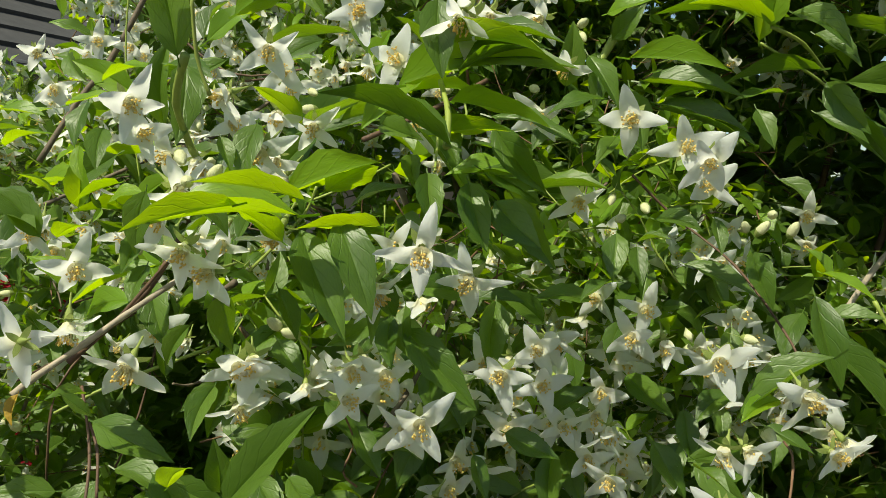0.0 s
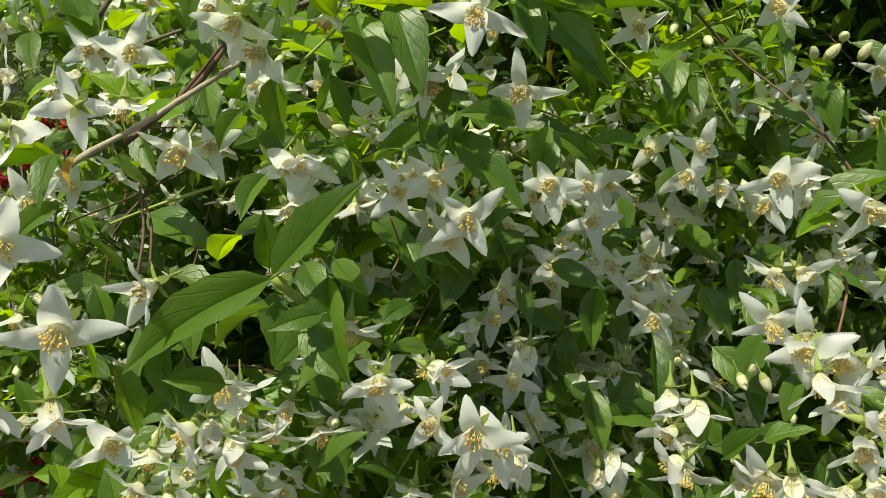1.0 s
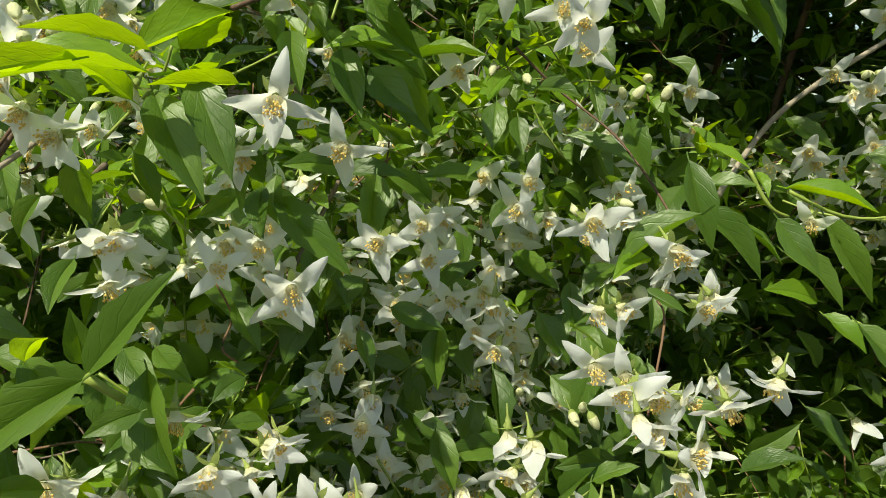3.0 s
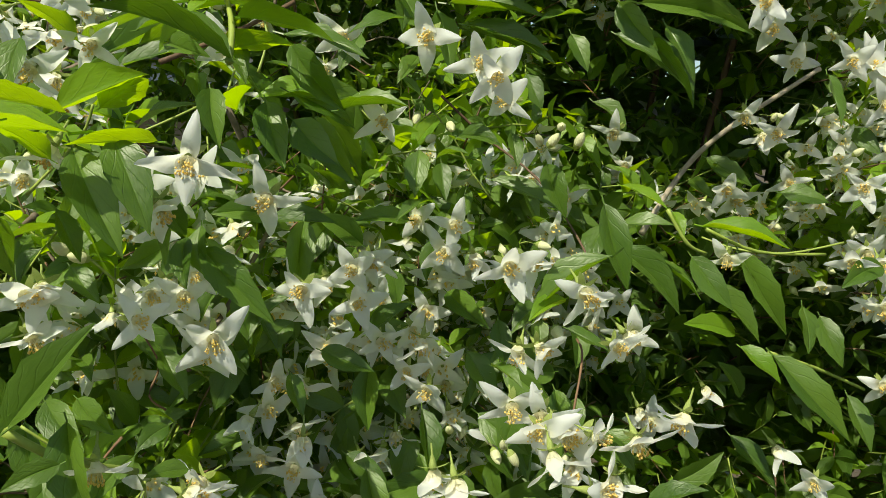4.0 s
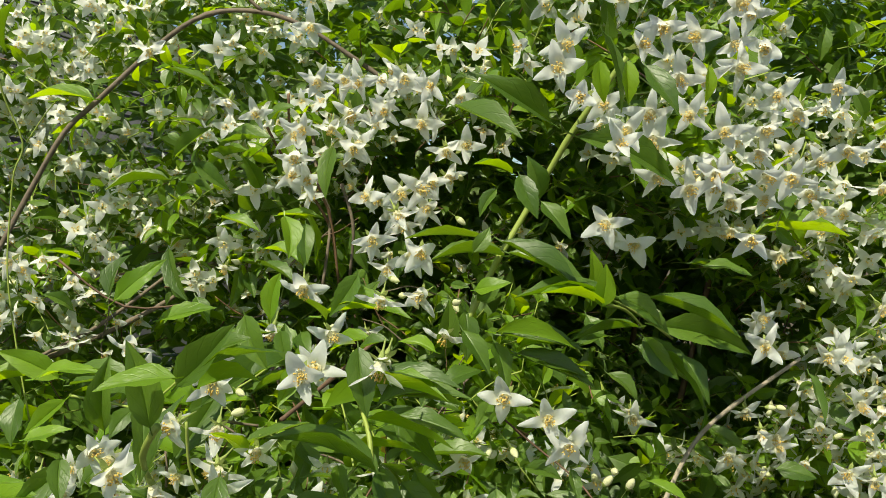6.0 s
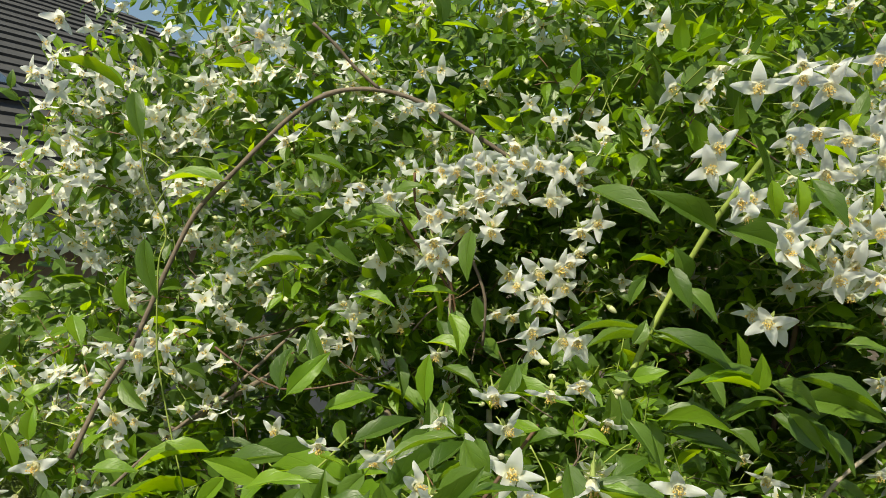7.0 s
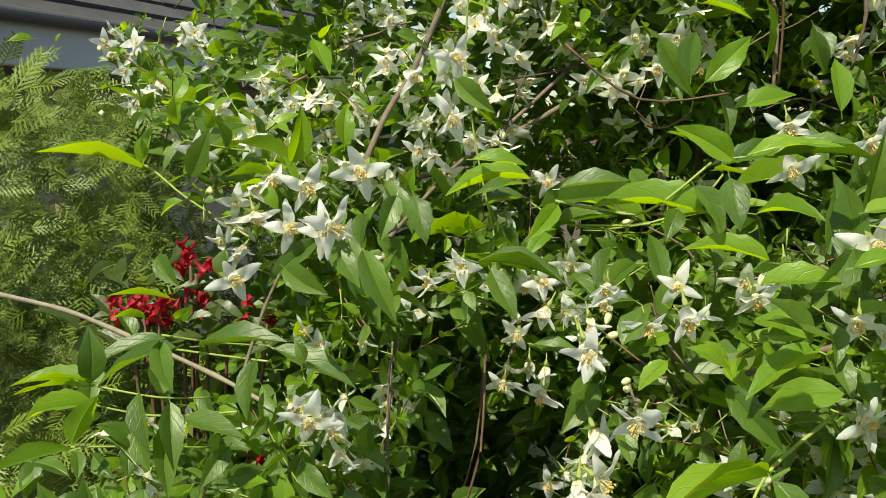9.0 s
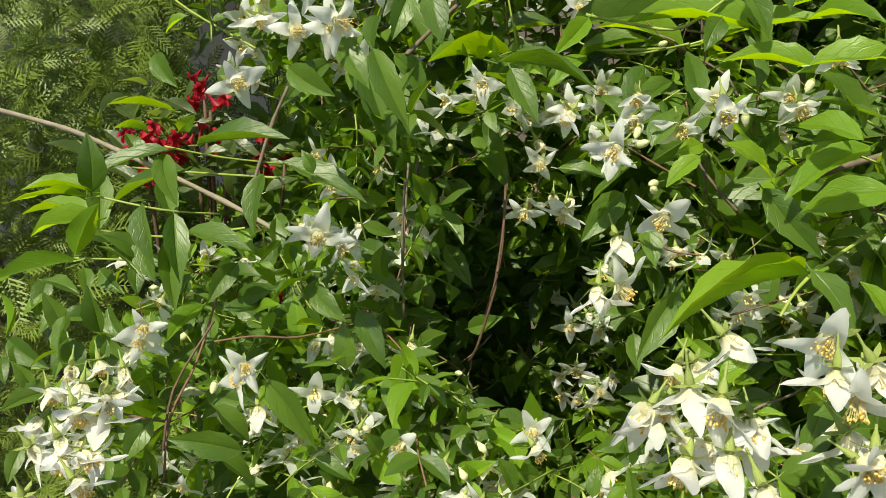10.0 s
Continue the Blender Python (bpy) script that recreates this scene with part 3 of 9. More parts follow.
bloom(0.032, 0.425, 1.424, -0.44, -0.65, -0.22, 0, 0.0176)
bloom(0.087, 0.710, 1.411, -0.18, -0.66, -0.73, 12, 0.0199)
bloom(0.106, 0.712, 1.416, -0.63, -0.77, -0.14, 48, 0.0176)
bloom(0.185, 0.754, 1.415, 0.04, -0.67, -0.26, 6, 0.0247)
bloom(0.158, 0.426, 1.384, 0.28, -0.64, -0.25, 60, 0.0176)
bloom(0.265, 0.555, 1.360, -0.19, -0.62, -0.27, 6, 0.0199)
bloom(0.078, 0.635, 1.358, -0.11, -0.70, -0.24, 30, 0.0176)
bloom(0.083, 0.503, 1.516, -0.31, -0.83, -0.46, 28, 0.0179)
bloom(-0.074, 0.380, 1.499, -0.54, -0.31, -0.78, 84, 0.0176)
bloom(-0.201, 0.334, 1.440, 0.66, 0.71, -0.08, 0, 0.0176)
bloom(-0.175, 0.283, 1.399, 0.61, -0.79, -0.07, 78, 0.0176)
bloom(-0.148, 0.274, 1.371, 0.09, -0.81, -0.20, 0, 0.0199)
bloom(-0.136, 0.327, 1.379, -0.62, -0.65, -0.15, 66, 0.0176)
bloom(-0.044, 0.450, 1.428, 0.29, -0.73, -0.62, 72, 0.0152)
bloom(-0.030, 0.462, 1.428, -0.05, -0.60, -0.28, 54, 0.0152)
bloom(0.021, 0.856, 1.350, -0.57, -0.77, -0.29, 54, 0.0199)
bloom(0.097, 0.866, 1.468, -0.57, -0.77, -0.29, 72, 0.0223)
bloom(0.197, 0.807, 1.439, -0.45, -0.89, -0.10, 66, 0.0176)
bloom(0.120, 0.624, 1.373, -0.22, -0.96, -0.07, 12, 0.0199)
bloom(0.092, 0.576, 1.365, -0.29, -0.69, -0.67, 12, 0.0176)
bloom(0.148, 0.383, 1.360, -0.14, -0.76, -0.63, 18, 0.0176)
bloom(0.156, 0.375, 1.352, 0.29, -0.73, -0.62, 36, 0.0176)
bloom(0.169, 0.366, 1.351, 0.79, -0.59, -0.19, 30, 0.0152)
bloom(0.000, 0.443, 1.281, -0.11, -0.70, -0.24, 48, 0.0152)
bloom(0.017, 0.459, 1.273, -0.62, -0.73, -0.10, 30, 0.0152)
bloom(-0.105, 0.402, 1.295, -0.14, -0.76, -0.63, 78, 0.0176)
bloom(-0.121, 0.394, 1.318, 0.06, -0.27, -0.96, 89, 0.0167)
bloom(-0.159, 0.457, 1.270, 0.39, -0.51, -0.77, 4, 0.0180)
bloom(-0.121, 0.393, 1.284, -0.12, -0.97, -0.22, 85, 0.0170)
bloom(-0.113, 0.399, 1.261, -0.04, -0.72, -0.69, 18, 0.0176)
bloom(0.071, 0.553, 1.278, -0.08, -0.22, -0.97, 36, 0.0187, 20)
bloom(0.077, 0.540, 1.293, -0.30, -0.61, -0.73, 4, 0.0174, 20)
bloom(0.060, 0.530, 1.294, 0.22, -0.65, -0.72, 27, 0.0177, 20)
bloom(-0.001, 0.496, 1.311, 0.12, -0.75, -0.65, 12, 0.0152)
bloom(0.007, 0.516, 1.353, 0.31, -0.71, -0.63, 8, 0.0169)
bloom(0.026, 0.522, 1.346, -0.18, -0.66, -0.73, 0, 0.0176)
bloom(0.131, 0.589, 1.323, -0.45, -0.82, -0.35, 84, 0.0176)
bloom(0.114, 0.589, 1.339, -0.04, -0.72, -0.69, 12, 0.0176)
bloom(0.053, 0.615, 1.365, -0.04, -0.51, -0.86, 80, 0.0170)
bloom(0.076, 0.621, 1.359, -0.41, -0.37, -0.83, 11, 0.0169)
bloom(0.107, 0.412, 1.317, 0.10, -0.45, -0.89, 17, 0.0195, 20)
bloom(0.107, 0.421, 1.296, -0.18, -0.18, -0.97, 8, 0.0169, 20)
bloom(0.123, 0.485, 1.253, -0.14, -0.76, -0.63, 0, 0.0199)
bloom(0.127, 0.357, 1.301, 0.00, -0.44, -0.32, 12, 0.0199)
bloom(0.166, 0.355, 1.319, -0.26, -0.62, -0.75, 20, 0.0171, 20)
bloom(0.085, 0.487, 1.232, -0.76, -0.64, 0.08, 84, 0.0176)
bloom(-0.013, 0.412, 1.268, 0.52, -0.84, -0.16, 5, 0.0170)
bloom(-0.031, 0.381, 1.275, -0.30, -0.57, -0.76, 54, 0.0176)
bloom(-0.164, 0.340, 1.306, 0.77, -0.64, -0.03, 48, 0.0176)
bloom(-0.164, 0.295, 1.337, 0.24, -0.39, -0.89, 52, 0.0186, 20)
bloom(-0.170, 0.263, 1.353, 0.07, -0.42, -0.91, 34, 0.0193, 20)
bloom(-0.164, 0.390, 1.284, -0.04, -0.46, -0.89, 73, 0.0187)
bloom(-0.168, 0.384, 1.268, -0.14, -0.72, -0.68, 17, 0.0192)
bloom(-0.043, 0.342, 1.340, -0.11, -0.70, -0.24, 18, 0.0176)
bloom(-0.019, 0.350, 1.320, -0.44, -0.65, -0.22, 54, 0.0152)
bloom(0.067, 0.524, 1.253, 0.14, -0.72, -0.24, 84, 0.0247)
bloom(0.004, 0.509, 1.336, 0.31, -0.95, -0.05, 6, 0.0176)
bloom(0.019, 0.516, 1.322, 0.46, -0.41, -0.28, 78, 0.0176)
bloom(0.019, 0.499, 1.300, 0.09, -0.81, -0.20, 84, 0.0176)
bloom(0.009, 0.441, 1.264, -0.38, -0.77, -0.51, 48, 0.0176)
bloom(-0.060, 0.356, 1.361, -0.10, -0.46, -0.88, 36, 0.0176)
bloom(-0.026, 0.430, 1.322, -0.62, -0.73, -0.10, 72, 0.0176)
bloom(0.147, 0.714, 1.411, 0.29, -0.84, -0.46, 24, 0.0199)
bloom(0.192, 0.736, 1.406, -0.28, -0.70, -0.23, 18, 0.0199)
bloom(0.168, 0.508, 1.414, -0.63, -0.61, -0.49, 24, 0.0176)
bloom(0.190, 0.620, 1.477, 0.29, -0.76, -0.58, 24, 0.0168)
bloom(0.148, 0.535, 1.339, 0.03, -0.38, -0.93, 7, 0.0168, 20)
bloom(0.124, 0.539, 1.316, 0.02, -0.57, -0.82, 58, 0.0168, 20)
bloom(0.260, 0.527, 1.725, -0.33, -0.85, -0.41, 78, 0.0176)
bloom(0.270, 0.492, 1.713, -0.14, -0.92, -0.38, 6, 0.0199)
bloom(0.312, 0.519, 1.721, -0.73, -0.45, -0.52, 66, 0.0223)
bloom(0.241, 0.566, 1.683, -0.73, -0.54, -0.43, 0, 0.0199)
bloom(0.254, 0.553, 1.671, -0.68, -0.70, -0.23, 6, 0.0199)
bloom(0.473, 0.675, 1.657, -0.38, -0.77, -0.51, 78, 0.0223)
bloom(0.492, 0.556, 1.605, -0.18, -0.66, -0.73, 12, 0.0199)
bloom(0.519, 0.565, 1.598, -0.68, -0.70, -0.23, 84, 0.0176)
bloom(0.496, 0.619, 1.560, -0.21, -0.86, -0.47, 24, 0.0223)
bloom(0.430, 0.621, 1.562, -0.21, -0.86, -0.47, 0, 0.0199)
bloom(0.419, 0.632, 1.591, -0.41, -0.58, -0.70, 54, 0.0199)
bloom(0.365, 0.533, 1.503, -0.63, -0.61, -0.49, 48, 0.0176)
bloom(0.010, 0.399, 1.602, -0.19, -0.53, -0.82, 66, 0.0199)
bloom(-0.039, 0.389, 1.599, -0.12, -0.99, -0.12, 12, 0.0176)
bloom(-0.091, 0.437, 1.594, 0.03, -0.80, -0.59, 36, 0.0176)
bloom(0.071, 0.575, 1.671, -0.28, -0.82, -0.18, 36, 0.0199)
bloom(0.032, 0.537, 1.637, -0.27, -0.43, -0.86, 84, 0.0176)
bloom(0.072, 0.674, 1.732, -0.09, -0.84, -0.53, 36, 0.0199)
bloom(0.100, 0.660, 1.738, 0.20, -0.83, -0.18, 6, 0.0176)
bloom(0.411, 0.687, 1.448, 0.09, -0.81, -0.20, 48, 0.0223)
bloom(0.116, 0.663, 1.771, -0.15, -0.44, -0.89, 66, 0.0183)
bloom(0.030, 0.686, 1.776, -0.18, -0.73, -0.66, 46, 0.0183)
bloom(0.454, 0.545, 1.521, 0.10, -0.84, -0.54, 45, 0.0194)
bloom(0.510, 0.605, 1.466, -0.54, -0.45, -0.71, 87, 0.0177)
bloom(0.503, 0.566, 1.447, -0.28, -0.70, -0.23, 66, 0.0199)
bloom(0.441, 0.527, 1.406, -0.27, -0.92, -0.29, 33, 0.0197)
bloom(0.465, 0.513, 1.401, 0.27, -0.69, -0.67, 45, 0.0186)
bloom(0.432, 0.506, 1.379, -0.41, -0.58, -0.70, 72, 0.0199)
bloom(0.355, 0.802, 1.483, -0.22, -0.66, -0.72, 58, 0.0173)
bloom(0.331, 0.542, 1.414, -0.16, -0.59, -0.79, 22, 0.0175)
bloom(0.395, 0.636, 1.684, -0.26, -0.31, -0.91, 12, 0.0175)
bloom(0.409, 0.604, 1.707, -0.36, -0.37, -0.86, 78, 0.0175)
bloom(0.505, 0.614, 1.699, -0.29, -0.44, -0.85, 65, 0.0197)
bloom(0.508, 0.564, 1.717, -0.25, -0.42, -0.87, 67, 0.0178)
bloom(0.503, 0.576, 1.749, -0.55, -0.00, -0.84, 35, 0.0198)
bloom(0.410, 0.523, 1.737, -0.01, -0.81, -0.59, 35, 0.0182)
bloom(0.354, 0.517, 1.725, -0.07, -0.72, -0.69, 79, 0.0192)
bloom(0.500, 0.561, 1.528, -0.40, -0.43, -0.81, 72, 0.0168)
bloom(0.490, 0.541, 1.422, -0.65, -0.43, -0.62, 70, 0.0187)
bloom(0.178, 0.504, 1.828, -0.27, -0.91, -0.32, 30, 0.0199)
bloom(0.174, 0.507, 1.809, -0.36, -0.84, -0.14, 12, 0.0199)
bloom(0.220, 0.465, 1.816, 0.14, -0.89, -0.15, 66, 0.0176)
bloom(0.243, 0.462, 1.830, -0.50, -0.43, -0.26, 0, 0.0199)
bloom(0.263, 0.453, 1.822, -0.58, -0.56, -0.21, 84, 0.0176)
bloom(0.318, 0.496, 1.829, 0.20, -0.81, -0.56, 18, 0.0176)
bloom(0.316, 0.486, 1.806, 0.14, -0.72, -0.24, 84, 0.0199)
bloom(0.364, 0.519, 1.832, -0.68, -0.70, -0.23, 72, 0.0199)
bloom(0.253, 0.553, 1.884, -0.37, -0.74, -0.20, 84, 0.0223)
bloom(0.262, 0.471, 1.868, -0.34, -0.64, -0.69, 46, 0.0193)
bloom(0.321, 0.472, 1.848, -0.60, -0.42, -0.68, 72, 0.0176)
bloom(0.267, 0.490, 1.800, -0.43, -0.77, -0.47, 5, 0.0188)
bloom(0.246, 0.499, 1.774, -0.52, -0.56, -0.64, 72, 0.0199)
bloom(0.214, 0.524, 1.767, -0.19, -0.89, -0.42, 66, 0.0180)
bloom(0.262, 0.530, 1.758, -0.43, -0.60, -0.67, 61, 0.0199)
bloom(0.353, 0.554, 1.759, -0.37, -0.86, -0.35, 19, 0.0167)
bloom(0.353, 0.513, 1.761, 0.05, -0.99, -0.16, 79, 0.0182)
bloom(0.287, 0.525, 1.725, 0.20, -0.94, -0.09, 12, 0.0176)
bloom(0.313, 0.521, 1.734, -0.63, -0.61, -0.49, 72, 0.0199)
bloom(0.352, 0.518, 1.745, -0.51, -0.46, -0.72, 34, 0.0175)
bloom(0.355, 0.492, 1.786, -0.58, -0.65, -0.49, 33, 0.0180)
bloom(0.373, 0.493, 1.774, -0.42, -0.33, -0.85, 4, 0.0194)
bloom(0.417, 0.547, 1.712, -0.19, -0.71, -0.68, 79, 0.0190)
bloom(0.368, 0.535, 1.707, -0.66, -0.60, -0.46, 50, 0.0168)
bloom(0.461, 0.589, 1.697, -0.53, -0.80, -0.27, 31, 0.0170)
bloom(0.051, 0.785, 1.862, -0.25, -0.90, -0.12, 0, 0.0223)
bloom(0.089, 0.755, 1.868, -0.80, -0.53, -0.27, 60, 0.0223)
bloom(0.066, 0.708, 1.815, -0.36, -0.84, -0.14, 36, 0.0176)
bloom(0.103, 0.706, 1.803, -0.39, -0.88, -0.26, 0, 0.0199)
bloom(0.102, 0.717, 1.845, -0.26, -0.78, -0.57, 24, 0.0199)
bloom(0.040, 0.710, 1.782, -0.63, -0.77, -0.14, 30, 0.0199)
bloom(0.029, 0.730, 1.813, 0.38, -0.76, -0.52, 30, 0.0176)
bloom(0.015, 0.732, 1.805, -0.32, -0.38, -0.87, 44, 0.0191)
bloom(-0.008, 0.787, 1.744, 0.54, -0.51, -0.67, 4, 0.0188)
bloom(0.136, 0.676, 1.773, 0.18, -0.98, 0.01, 84, 0.0199)
bloom(0.087, 0.661, 1.733, 0.37, -0.74, -0.20, 66, 0.0223)
bloom(0.060, 0.735, 1.732, -0.28, -0.75, -0.60, 48, 0.0192)
bloom(0.096, 0.690, 1.714, -0.18, -0.66, -0.73, 84, 0.0176)
bloom(0.085, 0.832, 1.676, 0.22, -0.86, -0.45, 83, 0.0179)
bloom(0.067, 0.552, 1.637, -0.73, -0.54, -0.43, 30, 0.0176)
bloom(-0.009, 0.540, 1.611, 0.38, -0.76, -0.52, 72, 0.0176)
bloom(0.083, 0.545, 1.605, -0.52, -0.56, -0.64, 66, 0.0176)
bloom(-0.016, 0.607, 1.576, -0.17, -0.88, -0.16, 18, 0.0223)
bloom(0.015, 0.411, 1.603, -0.41, -0.58, -0.70, 72, 0.0199)
bloom(-0.223, 0.803, 1.485, -0.33, -0.85, -0.41, 84, 0.0199)
bloom(-0.106, 0.643, 1.575, -0.27, -0.90, -0.34, 35, 0.0198)
bloom(-0.065, 0.425, 1.551, -0.26, -0.78, -0.57, 42, 0.0152)
bloom(-0.092, 0.488, 1.530, -0.64, 0.19, -0.74, 37, 0.0194)
bloom(0.002, 0.787, 1.922, -0.38, -0.77, -0.51, 84, 0.0199)
bloom(-0.162, 0.773, 1.891, 0.05, -0.66, -0.75, 54, 0.0176)
bloom(0.394, 0.598, 1.598, 0.31, -0.95, -0.05, 72, 0.0176)
bloom(0.142, 0.439, 1.535, -0.38, -0.77, -0.51, 30, 0.0176)
bloom(0.364, 0.578, 1.518, -0.39, -0.45, -0.80, 51, 0.0174)
bloom(0.283, 0.634, 1.509, -0.72, -0.63, -0.29, 71, 0.0184)
bloom(0.394, 0.472, 1.789, -0.57, -0.61, -0.55, 80, 0.0167)
bloom(0.422, 0.499, 1.742, -0.46, -0.60, -0.66, 26, 0.0183)
bloom(-0.332, 0.799, 1.677, 0.25, -0.74, -0.22, 84, 0.0199)
bloom(-0.311, 0.867, 1.676, 0.10, -0.86, -0.50, 78, 0.0176)
bloom(-0.349, 0.745, 1.624, 0.25, -0.74, -0.22, 30, 0.0199)
bloom(-0.421, 0.753, 1.583, -0.34, -0.91, -0.09, 12, 0.0223)
bloom(-0.435, 1.019, 1.580, 0.04, -0.94, -0.35, 48, 0.0198)
bloom(-0.469, 0.735, 1.575, 0.32, -0.83, -0.16, 72, 0.0199)
bloom(-0.461, 0.670, 1.546, 0.22, -0.96, -0.14, 84, 0.0176)
bloom(-0.213, 1.005, 1.733, -0.50, -0.86, 0.06, 0, 0.0176)
bloom(-0.197, 0.935, 1.554, -0.10, -0.94, -0.31, 58, 0.0192)
bloom(-0.231, 0.989, 1.513, -0.59, -0.79, -0.06, 39, 0.0191)
bloom(-0.022, 0.733, 1.796, 0.01, -0.98, -0.18, 36, 0.0199)
bloom(0.084, 0.720, 1.847, -0.40, -0.76, -0.51, 85, 0.0192)
bloom(0.106, 0.705, 1.840, -0.53, -0.48, -0.70, 47, 0.0173)
bloom(0.003, 0.760, 1.851, -0.38, -0.60, -0.71, 8, 0.0173)
bloom(0.124, 0.718, 1.806, -0.92, -0.31, -0.25, 78, 0.0184)
bloom(-0.027, 0.726, 1.755, 0.01, -0.98, -0.18, 30, 0.0199)
bloom(0.065, 0.603, 1.669, 0.39, -0.87, -0.10, 24, 0.0199)
bloom(-0.051, 0.594, 1.614, -0.27, -0.11, -0.96, 6, 0.0189)
bloom(-0.012, 0.942, 1.546, -0.14, -0.76, -0.63, 6, 0.0199)
bloom(-0.095, 0.483, 1.589, 0.57, -0.82, 0.09, 54, 0.0176)
bloom(-0.112, 0.436, 1.569, -0.80, -0.53, -0.27, 0, 0.0176)
bloom(-0.126, 0.490, 1.559, 0.48, -0.72, -0.17, 24, 0.0176)
bloom(0.119, 0.625, 1.445, -0.57, -0.82, -0.04, 36, 0.0199)
bloom(-0.169, 0.462, 1.551, 0.60, -0.67, -0.15, 18, 0.0176)
bloom(0.062, 0.525, 1.569, -0.28, -0.93, -0.25, 27, 0.0189)
bloom(-0.001, 0.853, 1.638, -0.36, -0.63, -0.69, 0, 0.0192)
bloom(-0.036, 0.906, 1.671, -0.39, -0.76, -0.53, 23, 0.0198)
bloom(-0.099, 0.872, 1.670, -0.39, -0.37, -0.85, 87, 0.0175)
bloom(-0.161, 0.604, 1.488, 0.12, -0.75, -0.65, 66, 0.0199)
bloom(-0.251, 0.657, 1.493, -0.34, -0.83, -0.45, 57, 0.0184)
bloom(-0.257, 0.828, 1.464, -0.60, -0.42, -0.68, 6, 0.0199)
bloom(-0.234, 0.976, 1.666, -0.18, -0.30, -0.94, 52, 0.0188)
bloom(-0.400, 1.295, 1.883, -0.10, -0.85, -0.51, 52, 0.0169)
bloom(0.075, 0.769, 1.730, -0.45, -0.80, -0.39, 66, 0.0186)
bloom(0.053, 0.648, 1.660, -0.27, -0.73, -0.63, 59, 0.0176)
bloom(-0.004, 0.850, 1.564, -0.22, -0.71, -0.67, 76, 0.0193)
bloom(-0.459, 0.656, 1.550, 0.71, -0.52, -0.17, 66, 0.0199)
bloom(-0.486, 0.722, 1.542, 0.36, -0.93, 0.02, 78, 0.0199)
bloom(-0.509, 0.746, 1.554, 0.19, -0.74, -0.65, 26, 0.0197)
bloom(-0.494, 0.761, 1.582, -0.10, -0.51, -0.86, 83, 0.0196)
bloom(-0.528, 0.701, 1.511, 0.51, -0.82, -0.08, 24, 0.0199)
bloom(-0.212, 0.983, 1.610, -0.07, -0.96, -0.28, 66, 0.0176)
bloom(-0.478, 0.688, 1.402, -0.12, -0.99, -0.12, 72, 0.0223)
bloom(-0.465, 0.694, 1.391, 0.47, -0.77, -0.42, 0, 0.0176)
bloom(-0.260, 0.524, 1.496, 0.18, -0.90, -0.40, 30, 0.0176)
bloom(-0.314, 0.533, 1.479, -0.68, -0.70, -0.23, 72, 0.0176)
bloom(-0.306, 0.488, 1.451, -0.71, -0.62, -0.33, 30, 0.0176)
bloom(-0.296, 0.570, 1.406, 0.39, -0.87, -0.10, 84, 0.0176)
bloom(-0.170, 0.485, 1.437, 0.51, -0.82, -0.08, 24, 0.0199)
bloom(-0.162, 0.496, 1.495, -0.52, -0.44, -0.73, 69, 0.0167)
bloom(-0.251, 0.943, 1.485, -0.43, -0.81, -0.40, 35, 0.0169)
bloom(-0.186, 0.907, 1.481, 0.57, -0.82, 0.09, 36, 0.0176)
bloom(-0.238, 0.695, 1.473, -0.06, -0.73, -0.68, 36, 0.0198)
bloom(-0.061, 1.123, 1.661, -0.50, -0.74, -0.46, 9, 0.0175)
bloom(0.053, 0.831, 1.588, -0.05, -0.56, -0.82, 27, 0.0181)
bloom(-0.702, 1.498, 1.775, 0.23, -0.48, -0.84, 35, 0.0195)
bloom(-0.657, 1.498, 1.749, 0.17, -0.81, -0.55, 1, 0.0196)
bloom(-0.160, 0.487, 1.540, -0.29, -0.95, -0.08, 86, 0.0186)
bloom(-0.264, 0.565, 1.485, -0.17, -0.63, -0.76, 70, 0.0170)
bloom(-0.277, 0.803, 1.422, -0.31, -0.82, -0.48, 27, 0.0171)
bloom(-0.312, 0.537, 1.397, 0.27, -0.51, -0.28, 36, 0.0199)
bloom(-0.402, 0.800, 1.256, -0.50, -0.32, -0.28, 54, 0.0223)
bloom(-0.539, 0.677, 1.301, -0.76, -0.64, 0.08, 24, 0.0199)
bloom(-0.607, 0.685, 1.334, -0.25, -0.97, -0.06, 60, 0.0176)
bloom(-0.483, 0.780, 1.241, 0.44, -0.51, -0.74, 76, 0.0170, 20)
bloom(-0.485, 0.780, 1.211, 0.17, -0.92, -0.37, 54, 0.0198)
bloom(-0.481, 0.768, 1.180, -0.60, -0.80, 0.04, 5, 0.0192)
bloom(-0.413, 0.776, 1.201, -0.27, -0.91, -0.32, 0, 0.0199)
bloom(-0.416, 0.762, 1.175, -0.14, -0.92, -0.38, 66, 0.0199)
bloom(-0.356, 0.771, 1.208, -0.45, -0.84, -0.11, 84, 0.0199)
bloom(-0.367, 0.761, 1.186, -0.27, -0.91, -0.32, 84, 0.0199)
bloom(-0.345, 0.752, 1.180, -0.84, -0.53, -0.05, 78, 0.0176)
bloom(-0.359, 0.546, 1.293, 0.34, -0.40, -0.30, 54, 0.0176)
bloom(-0.222, 0.888, 1.151, -0.82, -0.45, -0.37, 66, 0.0199)
bloom(-0.200, 0.881, 1.142, 0.12, -0.75, -0.65, 84, 0.0176)
bloom(-0.209, 0.893, 1.179, -0.40, -0.71, -0.59, 53, 0.0197)
bloom(-0.299, 0.503, 1.325, -0.25, -0.48, -0.84, 83, 0.0185, 20)
bloom(-0.345, 0.379, 1.410, 0.09, -0.09, -0.99, 14, 0.0182, 20)
